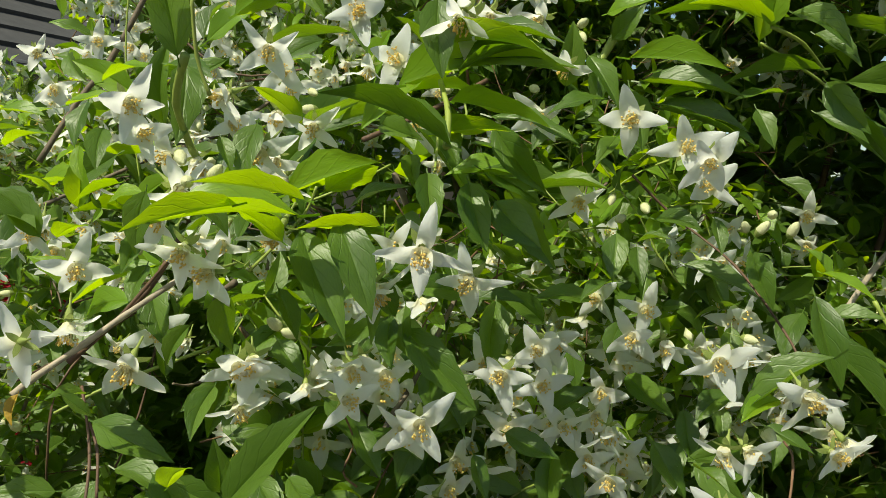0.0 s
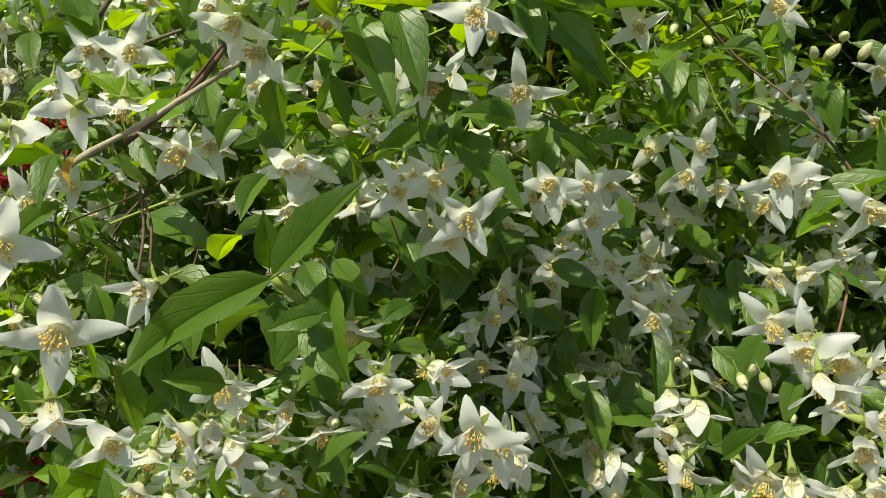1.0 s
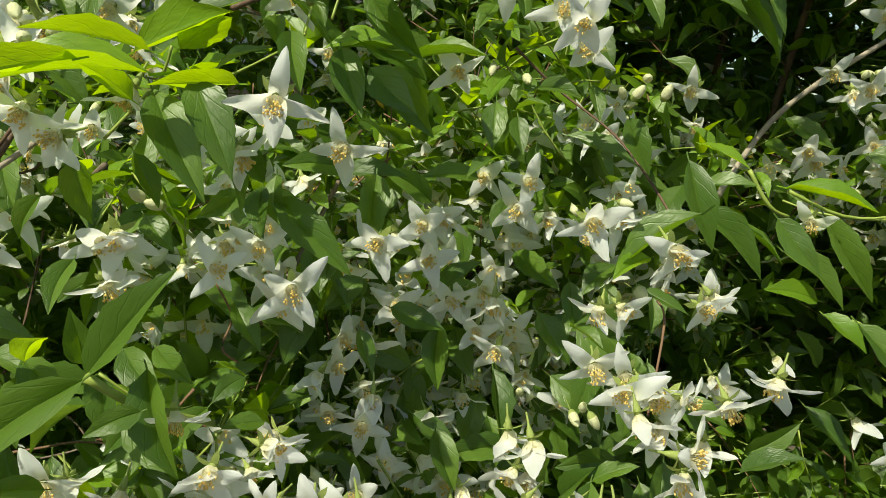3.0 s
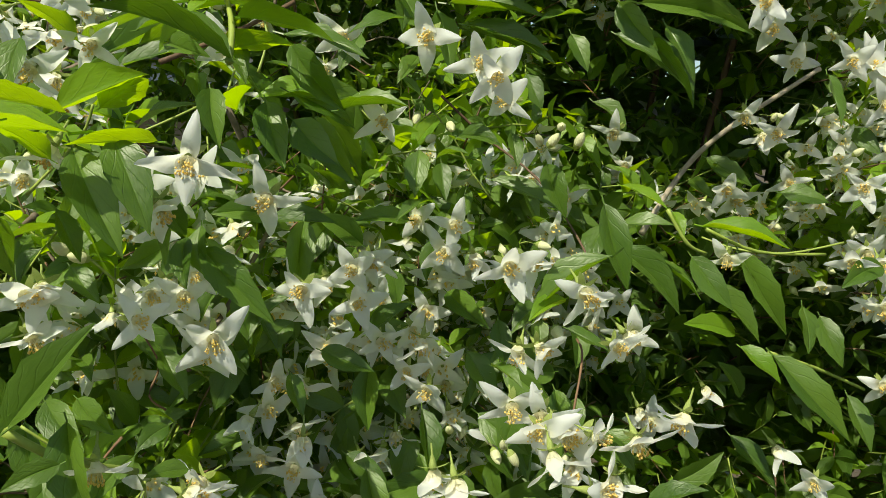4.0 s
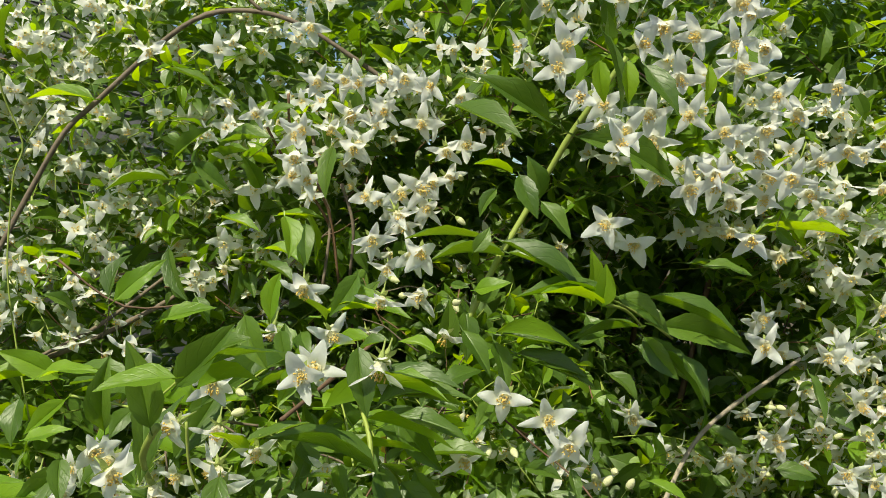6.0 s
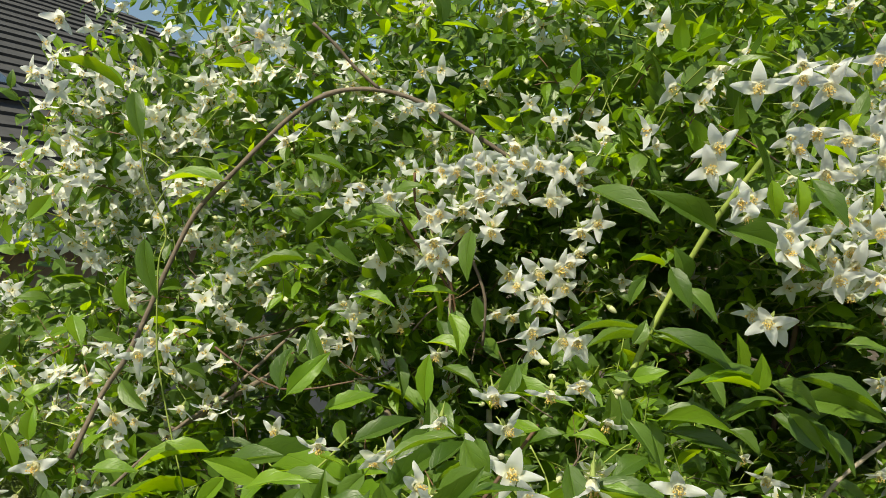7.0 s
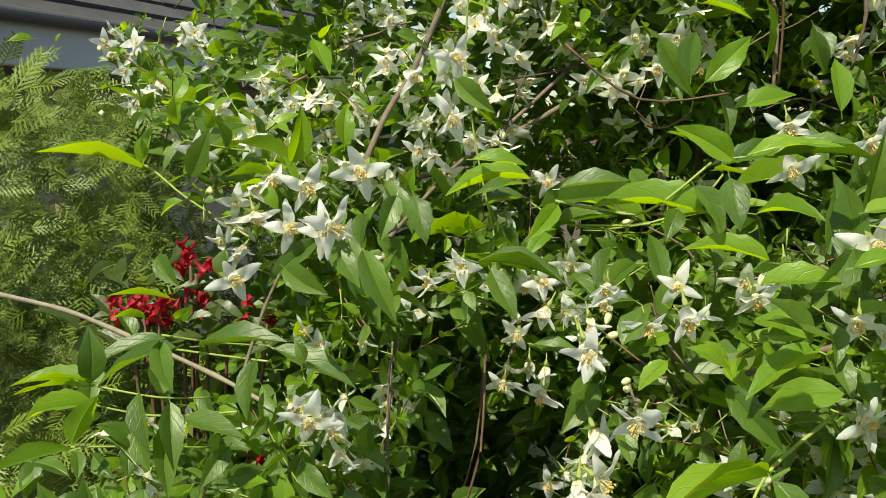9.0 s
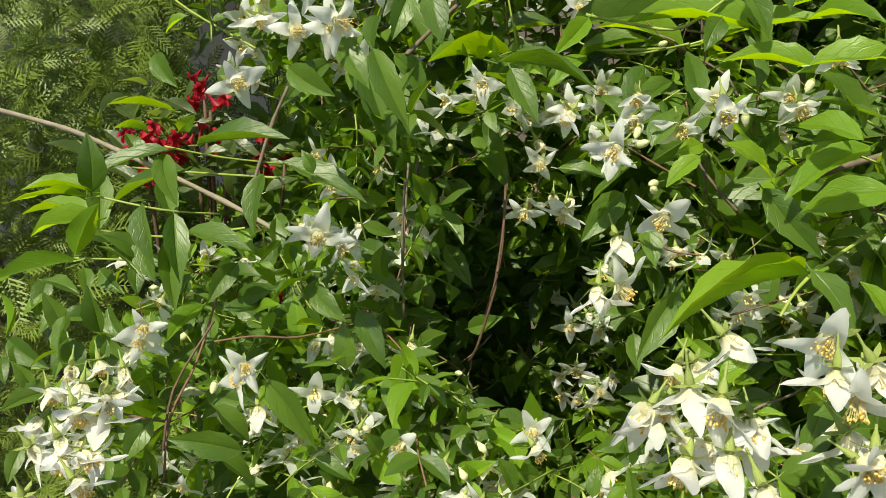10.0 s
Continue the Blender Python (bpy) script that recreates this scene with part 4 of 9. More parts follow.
bloom(-0.335, 0.372, 1.407, -0.43, -0.42, -0.80, 0, 0.0193, 20)
bloom(-0.350, 0.368, 1.385, -0.59, -0.64, -0.49, 50, 0.0195, 20)
bloom(-0.336, 0.362, 1.389, -0.16, -0.47, -0.87, 83, 0.0182, 20)
bloom(-0.294, 0.349, 1.416, -0.52, -0.66, -0.55, 84, 0.0199)
bloom(-0.299, 0.340, 1.394, 0.49, -0.52, -0.24, 36, 0.0152)
bloom(-0.619, 0.544, 1.352, 0.38, -0.57, -0.73, 44, 0.0194, 20)
bloom(-0.603, 0.550, 1.354, -0.10, -0.55, -0.83, 28, 0.0176, 20)
bloom(-0.617, 0.534, 1.329, 0.57, -0.43, -0.70, 31, 0.0190, 20)
bloom(-0.627, 0.536, 1.338, 0.41, -0.42, -0.81, 72, 0.0179, 20)
bloom(-0.640, 0.531, 1.338, 0.39, 0.03, -0.92, 51, 0.0172, 20)
bloom(-0.526, 0.759, 1.197, 0.04, -0.38, -0.93, 41, 0.0185, 20)
bloom(-0.467, 0.779, 1.272, -0.06, -0.96, -0.27, 8, 0.0188)
bloom(-0.213, 0.905, 1.223, -0.25, -0.96, -0.10, 2, 0.0197)
bloom(-0.179, 0.897, 1.216, -0.76, -0.65, 0.07, 65, 0.0174)
bloom(-0.301, 0.771, 1.388, -0.36, -0.70, -0.62, 27, 0.0171)
bloom(-0.303, 0.660, 1.414, -0.32, -0.59, -0.74, 8, 0.0194)
bloom(-0.537, 0.689, 1.261, 0.33, -0.55, -0.77, 16, 0.0185, 20)
bloom(-0.377, 0.738, 1.144, 1.00, 0.02, 0.06, 54, 0.0166)
bloom(-0.322, 0.397, 1.422, 0.55, -0.45, -0.70, 56, 0.0182, 20)
bloom(-0.304, 0.349, 1.426, -0.10, -0.35, -0.93, 27, 0.0172, 20)
bloom(-0.295, 0.343, 1.430, 0.45, -0.16, -0.88, 88, 0.0168, 20)
bloom(-0.328, 0.351, 1.380, 0.00, -0.40, -0.92, 88, 0.0199, 20)
bloom(-0.607, 0.545, 1.345, 0.09, -0.19, -0.98, 65, 0.0190, 20)
bloom(-0.615, 0.510, 1.327, 0.57, -0.55, -0.61, 33, 0.0193, 20)
bloom(-0.631, 0.485, 1.335, 0.19, 0.08, -0.98, 12, 0.0168, 20)
bloom(0.189, 0.360, 1.350, 0.21, -0.67, -0.71, 18, 0.0176)
bloom(0.218, 0.367, 1.358, -0.43, -0.33, -0.84, 0, 0.0176)
bloom(-0.032, 0.384, 1.472, 0.41, -0.60, -0.69, 27, 0.0193)
bloom(0.171, 0.355, 1.304, -0.01, -0.64, -0.77, 5, 0.0192, 20)
bloom(0.087, 0.545, 1.302, 0.03, -0.40, -0.92, 87, 0.0170, 20)
bloom(0.126, 0.395, 1.290, 0.22, -0.36, -0.91, 78, 0.0184, 20)
bloom(0.178, 0.361, 1.332, 0.01, -0.08, -1.00, 4, 0.0169, 20)
bloom(0.259, 0.497, 1.893, -0.45, -0.56, -0.69, 89, 0.0187)
bloom(0.270, 0.474, 1.884, -0.29, -0.78, -0.56, 85, 0.0179)
bloom(-0.291, 0.970, 1.633, 0.35, -0.93, -0.14, 22, 0.0199)
bloom(-0.085, 0.771, 1.838, -0.16, -0.71, -0.69, 82, 0.0169)
bloom(-0.058, 0.753, 1.822, -0.30, -0.83, -0.47, 5, 0.0172)
bloom(-0.163, 0.975, 1.704, 0.24, -0.75, -0.62, 33, 0.0168)
bloom(-0.178, 0.753, 1.996, -0.34, -0.87, -0.35, 51, 0.0174)
bloom(-0.391, 0.852, 2.047, -0.28, -0.74, -0.61, 47, 0.0199)
bloom(0.289, 0.491, 1.800, -0.36, -0.68, -0.63, 9, 0.0194)
bloom(0.214, 0.515, 1.783, -0.57, -0.74, -0.35, 37, 0.0172)
bloom(0.309, 0.466, 1.888, -0.59, -0.55, -0.59, 74, 0.0191)
# flowers of the dense bunches
bloom(0.213, 0.434, 1.868, -0.52, -0.61, -0.59, 77, 0.0165)
bloom(0.176, 0.469, 1.779, -0.57, -0.77, -0.28, 60, 0.0181, 8)
bloom(0.204, 0.451, 1.751, -0.72, -0.61, -0.34, 49, 0.0187, 8)
bloom(0.274, 0.441, 1.749, -0.51, -0.79, -0.34, 5, 0.0174, 8)
bloom(0.251, 0.419, 1.716, -0.35, -0.84, -0.42, 54, 0.0177, 8)
bloom(0.189, 0.465, 1.685, -0.66, -0.75, -0.11, 12, 0.0166)
bloom(0.316, 0.425, 1.713, -0.68, -0.66, -0.31, 64, 0.0190)
bloom(0.249, 0.442, 1.761, -0.70, -0.63, -0.33, 43, 0.0185)
bloom(0.293, 0.446, 1.845, -0.09, -0.86, -0.51, 69, 0.0192)
bloom(0.288, 0.435, 1.671, -0.62, -0.70, -0.37, 34, 0.0174, 8)
bloom(0.187, 0.434, 1.737, -0.02, -1.00, -0.09, 19, 0.0166)
bloom(0.025, 0.697, 1.843, 0.07, -0.91, -0.42, 78, 0.0188, 8)
bloom(0.040, 0.691, 1.839, -0.38, -0.87, -0.31, 4, 0.0174)
bloom(0.080, 0.665, 1.839, -0.28, -0.84, -0.47, 52, 0.0174)
bloom(0.106, 0.670, 1.832, -0.36, -0.83, -0.42, 48, 0.0176)
bloom(0.065, 0.714, 1.846, -0.00, -0.97, -0.22, 71, 0.0168, 8)
bloom(0.034, 0.727, 1.819, -0.07, -0.83, -0.55, 55, 0.0194)
bloom(-0.015, 0.712, 1.799, -0.35, -0.85, -0.40, 74, 0.0174)
bloom(-0.025, 0.706, 1.771, -0.18, -0.86, -0.47, 86, 0.0193)
bloom(-0.011, 0.717, 1.748, -0.27, -0.95, -0.17, 7, 0.0194, 8)
bloom(-0.000, 0.679, 1.838, -0.33, -0.78, -0.53, 46, 0.0171)
bloom(0.123, 0.697, 1.748, 0.04, -0.86, -0.50, 13, 0.0188)
bloom(0.097, 0.660, 1.714, -0.49, -0.81, -0.33, 30, 0.0175)
bloom(0.078, 0.702, 1.702, -0.06, -0.92, -0.39, 41, 0.0193, 8)
bloom(0.031, 0.577, 1.684, -0.15, -0.95, -0.29, 83, 0.0172, 8)
bloom(-0.024, 0.471, 1.592, -0.16, -0.97, 0.18, 67, 0.0194)
bloom(0.141, 0.477, 1.544, -0.21, -0.98, 0.01, 10, 0.0189, 8)
bloom(0.336, 0.497, 1.584, -0.72, -0.69, -0.07, 59, 0.0175)
bloom(-0.327, 0.425, 1.397, -0.39, -0.43, -0.81, 19, 0.0171, 22)
bloom(-0.305, 0.416, 1.372, 0.23, -0.46, -0.86, 65, 0.0178, 30)
bloom(-0.321, 0.429, 1.359, 0.29, -0.45, -0.85, 58, 0.0190, 30)
bloom(-0.313, 0.420, 1.360, -0.15, -0.47, -0.87, 36, 0.0181, 30)
bloom(-0.293, 0.421, 1.356, 0.51, -0.40, -0.76, 15, 0.0189, 22)
bloom(-0.345, 0.414, 1.384, -0.58, -0.38, -0.72, 65, 0.0193, 30)
bloom(-0.292, 0.356, 1.395, 0.45, -0.42, -0.79, 61, 0.0187, 12)
bloom(-0.292, 0.340, 1.396, -0.34, -0.44, -0.83, 30, 0.0185, 22)
bloom(-0.299, 0.359, 1.434, -0.86, -0.51, -0.10, 69, 0.0179)
bloom(-0.308, 0.562, 1.402, -0.27, -0.45, -0.85, 28, 0.0171, 22)
bloom(-0.305, 0.557, 1.421, 0.12, -0.47, -0.88, 16, 0.0190, 22)
bloom(-0.324, 0.535, 1.398, -0.25, -0.46, -0.85, 73, 0.0191, 30)
bloom(-0.262, 0.666, 1.466, -0.05, -0.47, -0.88, 66, 0.0178, 30)
bloom(-0.263, 0.682, 1.451, 0.35, -0.44, -0.83, 7, 0.0188, 12)
bloom(-0.191, 0.660, 1.487, -0.23, -0.97, 0.08, 64, 0.0180, 8)
bloom(-0.135, 0.655, 1.487, -0.51, -0.84, -0.17, 75, 0.0174)
bloom(-0.204, 0.879, 1.246, 0.44, -0.42, -0.79, 71, 0.0165, 12)
bloom(-0.180, 0.899, 1.229, -0.04, -0.47, -0.88, 72, 0.0170, 12)
bloom(-0.231, 0.873, 1.181, -0.54, -0.82, -0.16, 55, 0.0167, 8)
bloom(-0.191, 0.876, 1.158, -0.02, -0.99, -0.11, 53, 0.0179, 8)
bloom(-0.217, 0.858, 1.162, -0.58, -0.38, -0.72, 54, 0.0172, 12)
bloom(-0.335, 0.628, 1.258, -0.40, -0.90, 0.19, 33, 0.0169, 8)
bloom(-0.143, 0.868, 1.140, 0.01, -0.96, 0.26, 85, 0.0168)
bloom(-0.410, 0.722, 1.297, -0.42, -0.43, -0.80, 13, 0.0189, 30)
bloom(-0.415, 0.731, 1.250, -0.32, -0.45, -0.84, 5, 0.0181, 22)
bloom(-0.365, 0.714, 1.249, 0.06, -0.47, -0.88, 48, 0.0170, 30)
bloom(-0.380, 0.688, 1.239, 0.13, -0.47, -0.87, 86, 0.0179, 12)
bloom(-0.350, 0.710, 1.218, -0.20, -0.46, -0.87, 74, 0.0174, 22)
bloom(-0.482, 0.748, 1.391, 0.29, -0.93, -0.23, 12, 0.0193, 8)
bloom(-0.465, 0.743, 1.389, -0.06, -0.47, -0.88, 72, 0.0170, 22)
bloom(-0.491, 0.750, 1.394, 0.32, -0.87, -0.36, 32, 0.0176)
bloom(-0.455, 0.756, 1.380, 0.20, -0.46, -0.86, 71, 0.0178, 22)
bloom(-0.430, 0.641, 1.254, -0.66, -0.74, -0.12, 53, 0.0186)
bloom(-0.482, 0.678, 1.241, 0.38, -0.44, -0.82, 66, 0.0186, 30)
bloom(-0.461, 0.652, 1.261, -0.62, -0.37, -0.69, 12, 0.0180, 12)
bloom(-0.274, 0.828, 1.438, 0.50, -0.41, -0.77, 66, 0.0194, 30)
bloom(-0.244, 0.837, 1.469, -0.22, -0.95, -0.22, 40, 0.0193, 8)
bloom(-0.257, 0.832, 1.385, -0.26, -0.45, -0.85, 37, 0.0185, 30)
bloom(-0.278, 0.835, 1.383, -0.46, -0.42, -0.78, 27, 0.0174, 22)
bloom(-0.251, 0.799, 1.389, -0.33, -0.44, -0.83, 25, 0.0170, 22)
bloom(-0.639, 0.636, 1.326, -0.33, -0.44, -0.83, 53, 0.0195, 12)
bloom(-0.652, 0.641, 1.317, -0.87, -0.44, -0.22, 26, 0.0179, 8)
bloom(-0.637, 0.650, 1.307, 0.25, -0.46, -0.85, 9, 0.0191, 22)
bloom(-0.643, 0.629, 1.289, -0.48, -0.41, -0.78, 5, 0.0179, 30)
bloom(-0.634, 0.619, 1.285, 0.07, -0.47, -0.88, 8, 0.0194, 30)
bloom(-0.681, 0.653, 1.285, 0.60, -0.38, -0.71, 24, 0.0188, 12)
bloom(-0.652, 0.618, 1.282, -0.45, -0.42, -0.79, 32, 0.0170, 12)
bloom(-0.603, 0.674, 1.348, -0.09, -0.99, 0.08, 15, 0.0168)
bloom(-0.621, 0.705, 1.320, -0.11, -0.47, -0.88, 86, 0.0175, 30)
bloom(-0.538, 0.654, 1.319, 0.29, -0.93, 0.21, 26, 0.0184)
bloom(-0.532, 0.674, 1.278, -0.24, -0.46, -0.86, 15, 0.0192, 22)
bloom(-0.515, 1.022, 1.560, 0.02, -0.47, -0.88, 14, 0.0178, 22)
bloom(-0.487, 1.042, 1.541, -0.00, -0.47, -0.88, 47, 0.0185, 30)
bloom(-0.443, 1.028, 1.555, 0.21, -0.95, -0.21, 83, 0.0193, 8)
bloom(-0.451, 1.070, 1.598, 0.66, -0.35, -0.66, 86, 0.0182, 22)
bloom(-0.498, 1.057, 1.590, 0.58, -0.38, -0.72, 63, 0.0180, 30)
bloom(-0.549, 1.012, 1.503, -0.05, -0.94, -0.34, 80, 0.0169, 8)
bloom(-0.524, 1.026, 1.492, -0.56, -0.39, -0.73, 58, 0.0169, 30)
bloom(0.134, 0.389, 1.363, -0.17, -0.97, -0.20, 38, 0.0184, 8)
bloom(0.146, 0.374, 1.354, -0.57, -0.82, 0.01, 13, 0.0186)
bloom(0.168, 0.381, 1.347, -0.62, -0.77, -0.16, 6, 0.0191)
bloom(0.147, 0.362, 1.346, 0.28, -0.45, -0.85, 34, 0.0172, 30)
bloom(0.165, 0.380, 1.335, -0.25, -0.46, -0.85, 57, 0.0181, 22)
bloom(0.164, 0.353, 1.328, 0.87, -0.44, -0.22, 63, 0.0190)
bloom(0.129, 0.335, 1.309, -0.03, -0.47, -0.88, 72, 0.0188, 12)
bloom(0.289, 0.585, 1.282, -0.33, -0.94, 0.03, 85, 0.0187)
bloom(0.097, 0.423, 1.319, -0.01, -0.47, -0.88, 50, 0.0189, 12)
bloom(0.098, 0.412, 1.302, -0.53, -0.40, -0.75, 72, 0.0170, 12)
bloom(0.071, 0.489, 1.249, -0.26, -0.45, -0.85, 52, 0.0193, 22)
bloom(0.076, 0.474, 1.266, 0.28, -0.45, -0.85, 74, 0.0174, 30)
bloom(-0.005, 0.489, 1.337, -0.59, -0.38, -0.71, 61, 0.0166, 30)
bloom(0.026, 0.476, 1.326, -0.13, -0.47, -0.87, 0, 0.0168, 30)
bloom(0.096, 0.538, 1.348, -0.14, -0.95, -0.26, 27, 0.0166, 8)
bloom(0.109, 0.526, 1.337, -0.26, -0.92, -0.27, 36, 0.0194, 8)
bloom(0.101, 0.546, 1.375, 0.15, -0.95, -0.28, 79, 0.0172)
bloom(0.105, 0.515, 1.373, -0.11, -0.47, -0.88, 2, 0.0193, 30)
bloom(0.063, 0.529, 1.397, 0.15, -0.99, 0.02, 4, 0.0186, 8)
bloom(0.071, 0.548, 1.424, 0.23, -0.97, 0.01, 25, 0.0178)
bloom(0.080, 0.548, 1.425, -0.22, -0.46, -0.86, 52, 0.0167, 12)
bloom(0.027, 0.527, 1.413, -0.02, -1.00, -0.07, 8, 0.0181, 8)
bloom(0.044, 0.535, 1.414, -0.23, -0.46, -0.86, 58, 0.0188, 22)
bloom(0.062, 0.534, 1.419, -0.28, -0.95, 0.12, 32, 0.0176, 8)
bloom(0.125, 0.533, 1.429, -0.46, -0.85, -0.25, 33, 0.0188)
bloom(0.141, 0.523, 1.426, 0.03, -0.47, -0.88, 68, 0.0171, 22)
bloom(0.129, 0.529, 1.446, -0.10, -0.94, -0.32, 77, 0.0170)
bloom(0.043, 0.532, 1.367, -0.01, -0.99, -0.17, 40, 0.0177)
bloom(0.077, 0.539, 1.369, 0.13, -0.96, -0.23, 30, 0.0168)
bloom(0.142, 0.425, 1.430, -0.28, -0.96, -0.05, 15, 0.0183)
bloom(0.149, 0.429, 1.383, -0.32, -0.45, -0.84, 38, 0.0180, 22)
bloom(0.200, 0.420, 1.383, 0.32, -0.93, -0.18, 40, 0.0168)
bloom(0.208, 0.424, 1.388, 0.53, -0.40, -0.75, 13, 0.0166, 12)
bloom(-0.104, 0.420, 1.429, 0.20, -0.95, -0.24, 24, 0.0185)
bloom(-0.050, 0.442, 1.424, 0.34, -0.71, -0.62, 84, 0.0166)
bloom(-0.030, 0.424, 1.424, 0.12, -0.89, -0.43, 37, 0.0171)
bloom(-0.019, 0.423, 1.397, -0.21, -0.86, -0.47, 22, 0.0190)
bloom(-0.025, 0.367, 1.339, 0.87, -0.44, -0.22, 70, 0.0176)
bloom(-0.120, 0.349, 1.315, 0.16, -0.46, -0.87, 89, 0.0179, 22)
bloom(-0.129, 0.351, 1.312, -0.43, -0.42, -0.80, 64, 0.0187, 12)
bloom(-0.003, 0.357, 1.314, -0.02, -1.00, -0.09, 2, 0.0190, 8)
bloom(-0.125, 0.377, 1.323, 0.32, -0.90, -0.29, 30, 0.0183)
bloom(-0.081, 0.393, 1.299, 0.52, -0.40, -0.75, 57, 0.0179, 12)
bloom(0.017, 0.392, 1.295, 0.22, -0.46, -0.86, 42, 0.0195, 30)
bloom(0.008, 0.369, 1.304, 0.20, -0.95, 0.24, 14, 0.0179)
bloom(0.325, 0.523, 1.706, -0.21, -0.46, -0.86, 30, 0.0186, 12)
bloom(0.519, 0.557, 1.612, 0.23, -0.46, -0.86, 14, 0.0172, 12)
bloom(0.492, 0.562, 1.514, -0.10, -0.47, -0.88, 71, 0.0180, 12)
bloom(0.499, 0.539, 1.506, -0.46, -0.89, -0.02, 22, 0.0184)
bloom(0.453, 0.526, 1.460, -0.48, -0.41, -0.77, 76, 0.0166, 12)
bloom(0.501, 0.560, 1.411, -0.59, -0.81, 0.05, 87, 0.0183)
bloom(0.451, 0.555, 1.411, -0.39, -0.76, -0.53, 51, 0.0183)
bloom(0.462, 0.543, 1.394, -0.24, -0.82, -0.52, 14, 0.0181)
bloom(0.476, 0.542, 1.398, -0.43, -0.42, -0.79, 82, 0.0167, 30)
bloom(0.445, 0.542, 1.373, -0.58, -0.72, -0.37, 82, 0.0167)
bloom(0.486, 0.542, 1.379, -0.24, -0.46, -0.86, 44, 0.0190, 12)
bloom(0.465, 0.593, 1.558, -0.55, -0.76, -0.36, 26, 0.0187, 8)
bloom(0.387, 0.651, 1.459, -0.27, -0.92, -0.30, 68, 0.0191, 8)
bloom(0.412, 0.680, 1.686, -0.27, -0.63, -0.72, 60, 0.0195)
bloom(0.443, 0.705, 1.696, 0.47, -0.41, -0.78, 2, 0.0171, 22)
bloom(0.514, 0.645, 1.700, -0.44, -0.67, -0.60, 24, 0.0187)
bloom(0.530, 0.652, 1.686, -0.08, -0.47, -0.88, 4, 0.0175, 22)
bloom(0.584, 0.668, 1.677, -0.54, -0.78, -0.31, 56, 0.0167)
bloom(0.576, 0.636, 1.768, -0.37, -0.60, -0.71, 81, 0.0176)
bloom(-0.089, 0.454, 1.562, -0.20, -0.46, -0.87, 69, 0.0172, 30)
bloom(-0.090, 0.445, 1.538, 0.16, -0.46, -0.87, 17, 0.0170, 22)
bloom(-0.127, 0.427, 1.534, 0.53, -0.40, -0.75, 81, 0.0178, 30)
bloom(-0.253, 0.802, 1.470, -0.16, -0.98, -0.12, 13, 0.0183)
bloom(-0.256, 0.529, 1.502, 0.11, -0.47, -0.88, 45, 0.0180, 30)
bloom(-0.308, 0.564, 1.477, 0.02, -0.47, -0.88, 9, 0.0191, 30)
bloom(-0.321, 0.864, 1.685, -0.39, -0.88, -0.27, 73, 0.0194, 8)
bloom(-0.461, 0.694, 1.551, -0.08, -0.47, -0.88, 71, 0.0189, 12)
bloom(-0.354, 0.796, 1.597, 0.14, -0.47, -0.87, 68, 0.0168, 30)
bloom(-0.068, 1.004, 1.837, -0.28, -0.78, -0.56, 31, 0.0168)
bloom(-0.209, 0.501, 1.529, -0.08, -0.47, -0.88, 59, 0.0168, 30)
bloom(-0.314, 0.614, 1.489, -0.60, -0.38, -0.70, 63, 0.0172, 30)
bloom(-0.138, 0.407, 1.508, -0.38, -0.44, -0.82, 42, 0.0193, 22)
bloom(0.034, 0.614, 1.722, -0.59, -0.80, -0.00, 5, 0.0166)
bloom(0.061, 0.634, 1.710, 0.00, -0.47, -0.88, 54, 0.0191, 12)
bloom(0.057, 0.793, 1.686, 0.10, -0.79, -0.60, 29, 0.0183)
bloom(0.041, 0.848, 1.781, -0.54, -0.84, 0.09, 42, 0.0180, 8)
bloom(0.047, 0.835, 1.757, -0.71, -0.68, -0.20, 19, 0.0171)
bloom(0.041, 0.860, 1.824, -0.37, -0.70, -0.61, 71, 0.0179)
bloom(0.084, 0.791, 1.719, -0.25, -0.96, 0.09, 12, 0.0183, 8)
bloom(-0.030, 0.486, 1.650, -0.11, -0.71, -0.70, 20, 0.0193)
bloom(-0.121, 0.384, 1.296, 0.22, -0.46, -0.86, 14, 0.0194, 22)
bloom(-0.139, 0.346, 1.281, 0.19, -0.46, -0.87, 37, 0.0173, 12)
bloom(-0.094, 0.388, 1.313, -0.30, -0.45, -0.84, 43, 0.0170, 22)
bloom(0.158, 0.347, 1.300, -0.61, -0.37, -0.70, 87, 0.0171, 22)
bloom(0.099, 0.394, 1.292, -0.76, -0.31, -0.57, 3, 0.0189, 12)
bloom(0.369, 0.562, 1.502, -0.20, -0.46, -0.86, 16, 0.0169, 22)
bloom(0.446, 0.549, 1.460, -0.68, -0.70, -0.19, 27, 0.0184)
bloom(0.412, 0.516, 1.410, -0.58, -0.75, -0.32, 14, 0.0180)
bloom(0.276, 0.575, 1.296, 0.15, -0.47, -0.87, 53, 0.0168, 22)
bloom(0.376, 0.671, 1.280, 0.44, -0.42, -0.79, 19, 0.0188, 30)
bloom(0.369, 0.543, 1.269, 0.46, -0.42, -0.78, 43, 0.0183, 30)
bloom(0.379, 0.507, 1.255, -0.47, -0.87, -0.15, 25, 0.0171)
bloom(0.432, 0.510, 1.320, -0.43, -0.90, 0.03, 70, 0.0170)
bloom(0.449, 0.658, 1.462, -0.42, -0.90, -0.09, 19, 0.0170, 8)
bloom(-0.662, 0.642, 1.322, 0.25, -0.52, -0.81, 50, 0.0169, 14)
bloom(-0.649, 0.653, 1.332, 0.02, -0.54, -0.84, 17, 0.0189, 32)
bloom(-0.633, 0.660, 1.331, 0.10, -0.54, -0.84, 18, 0.0190, 14)
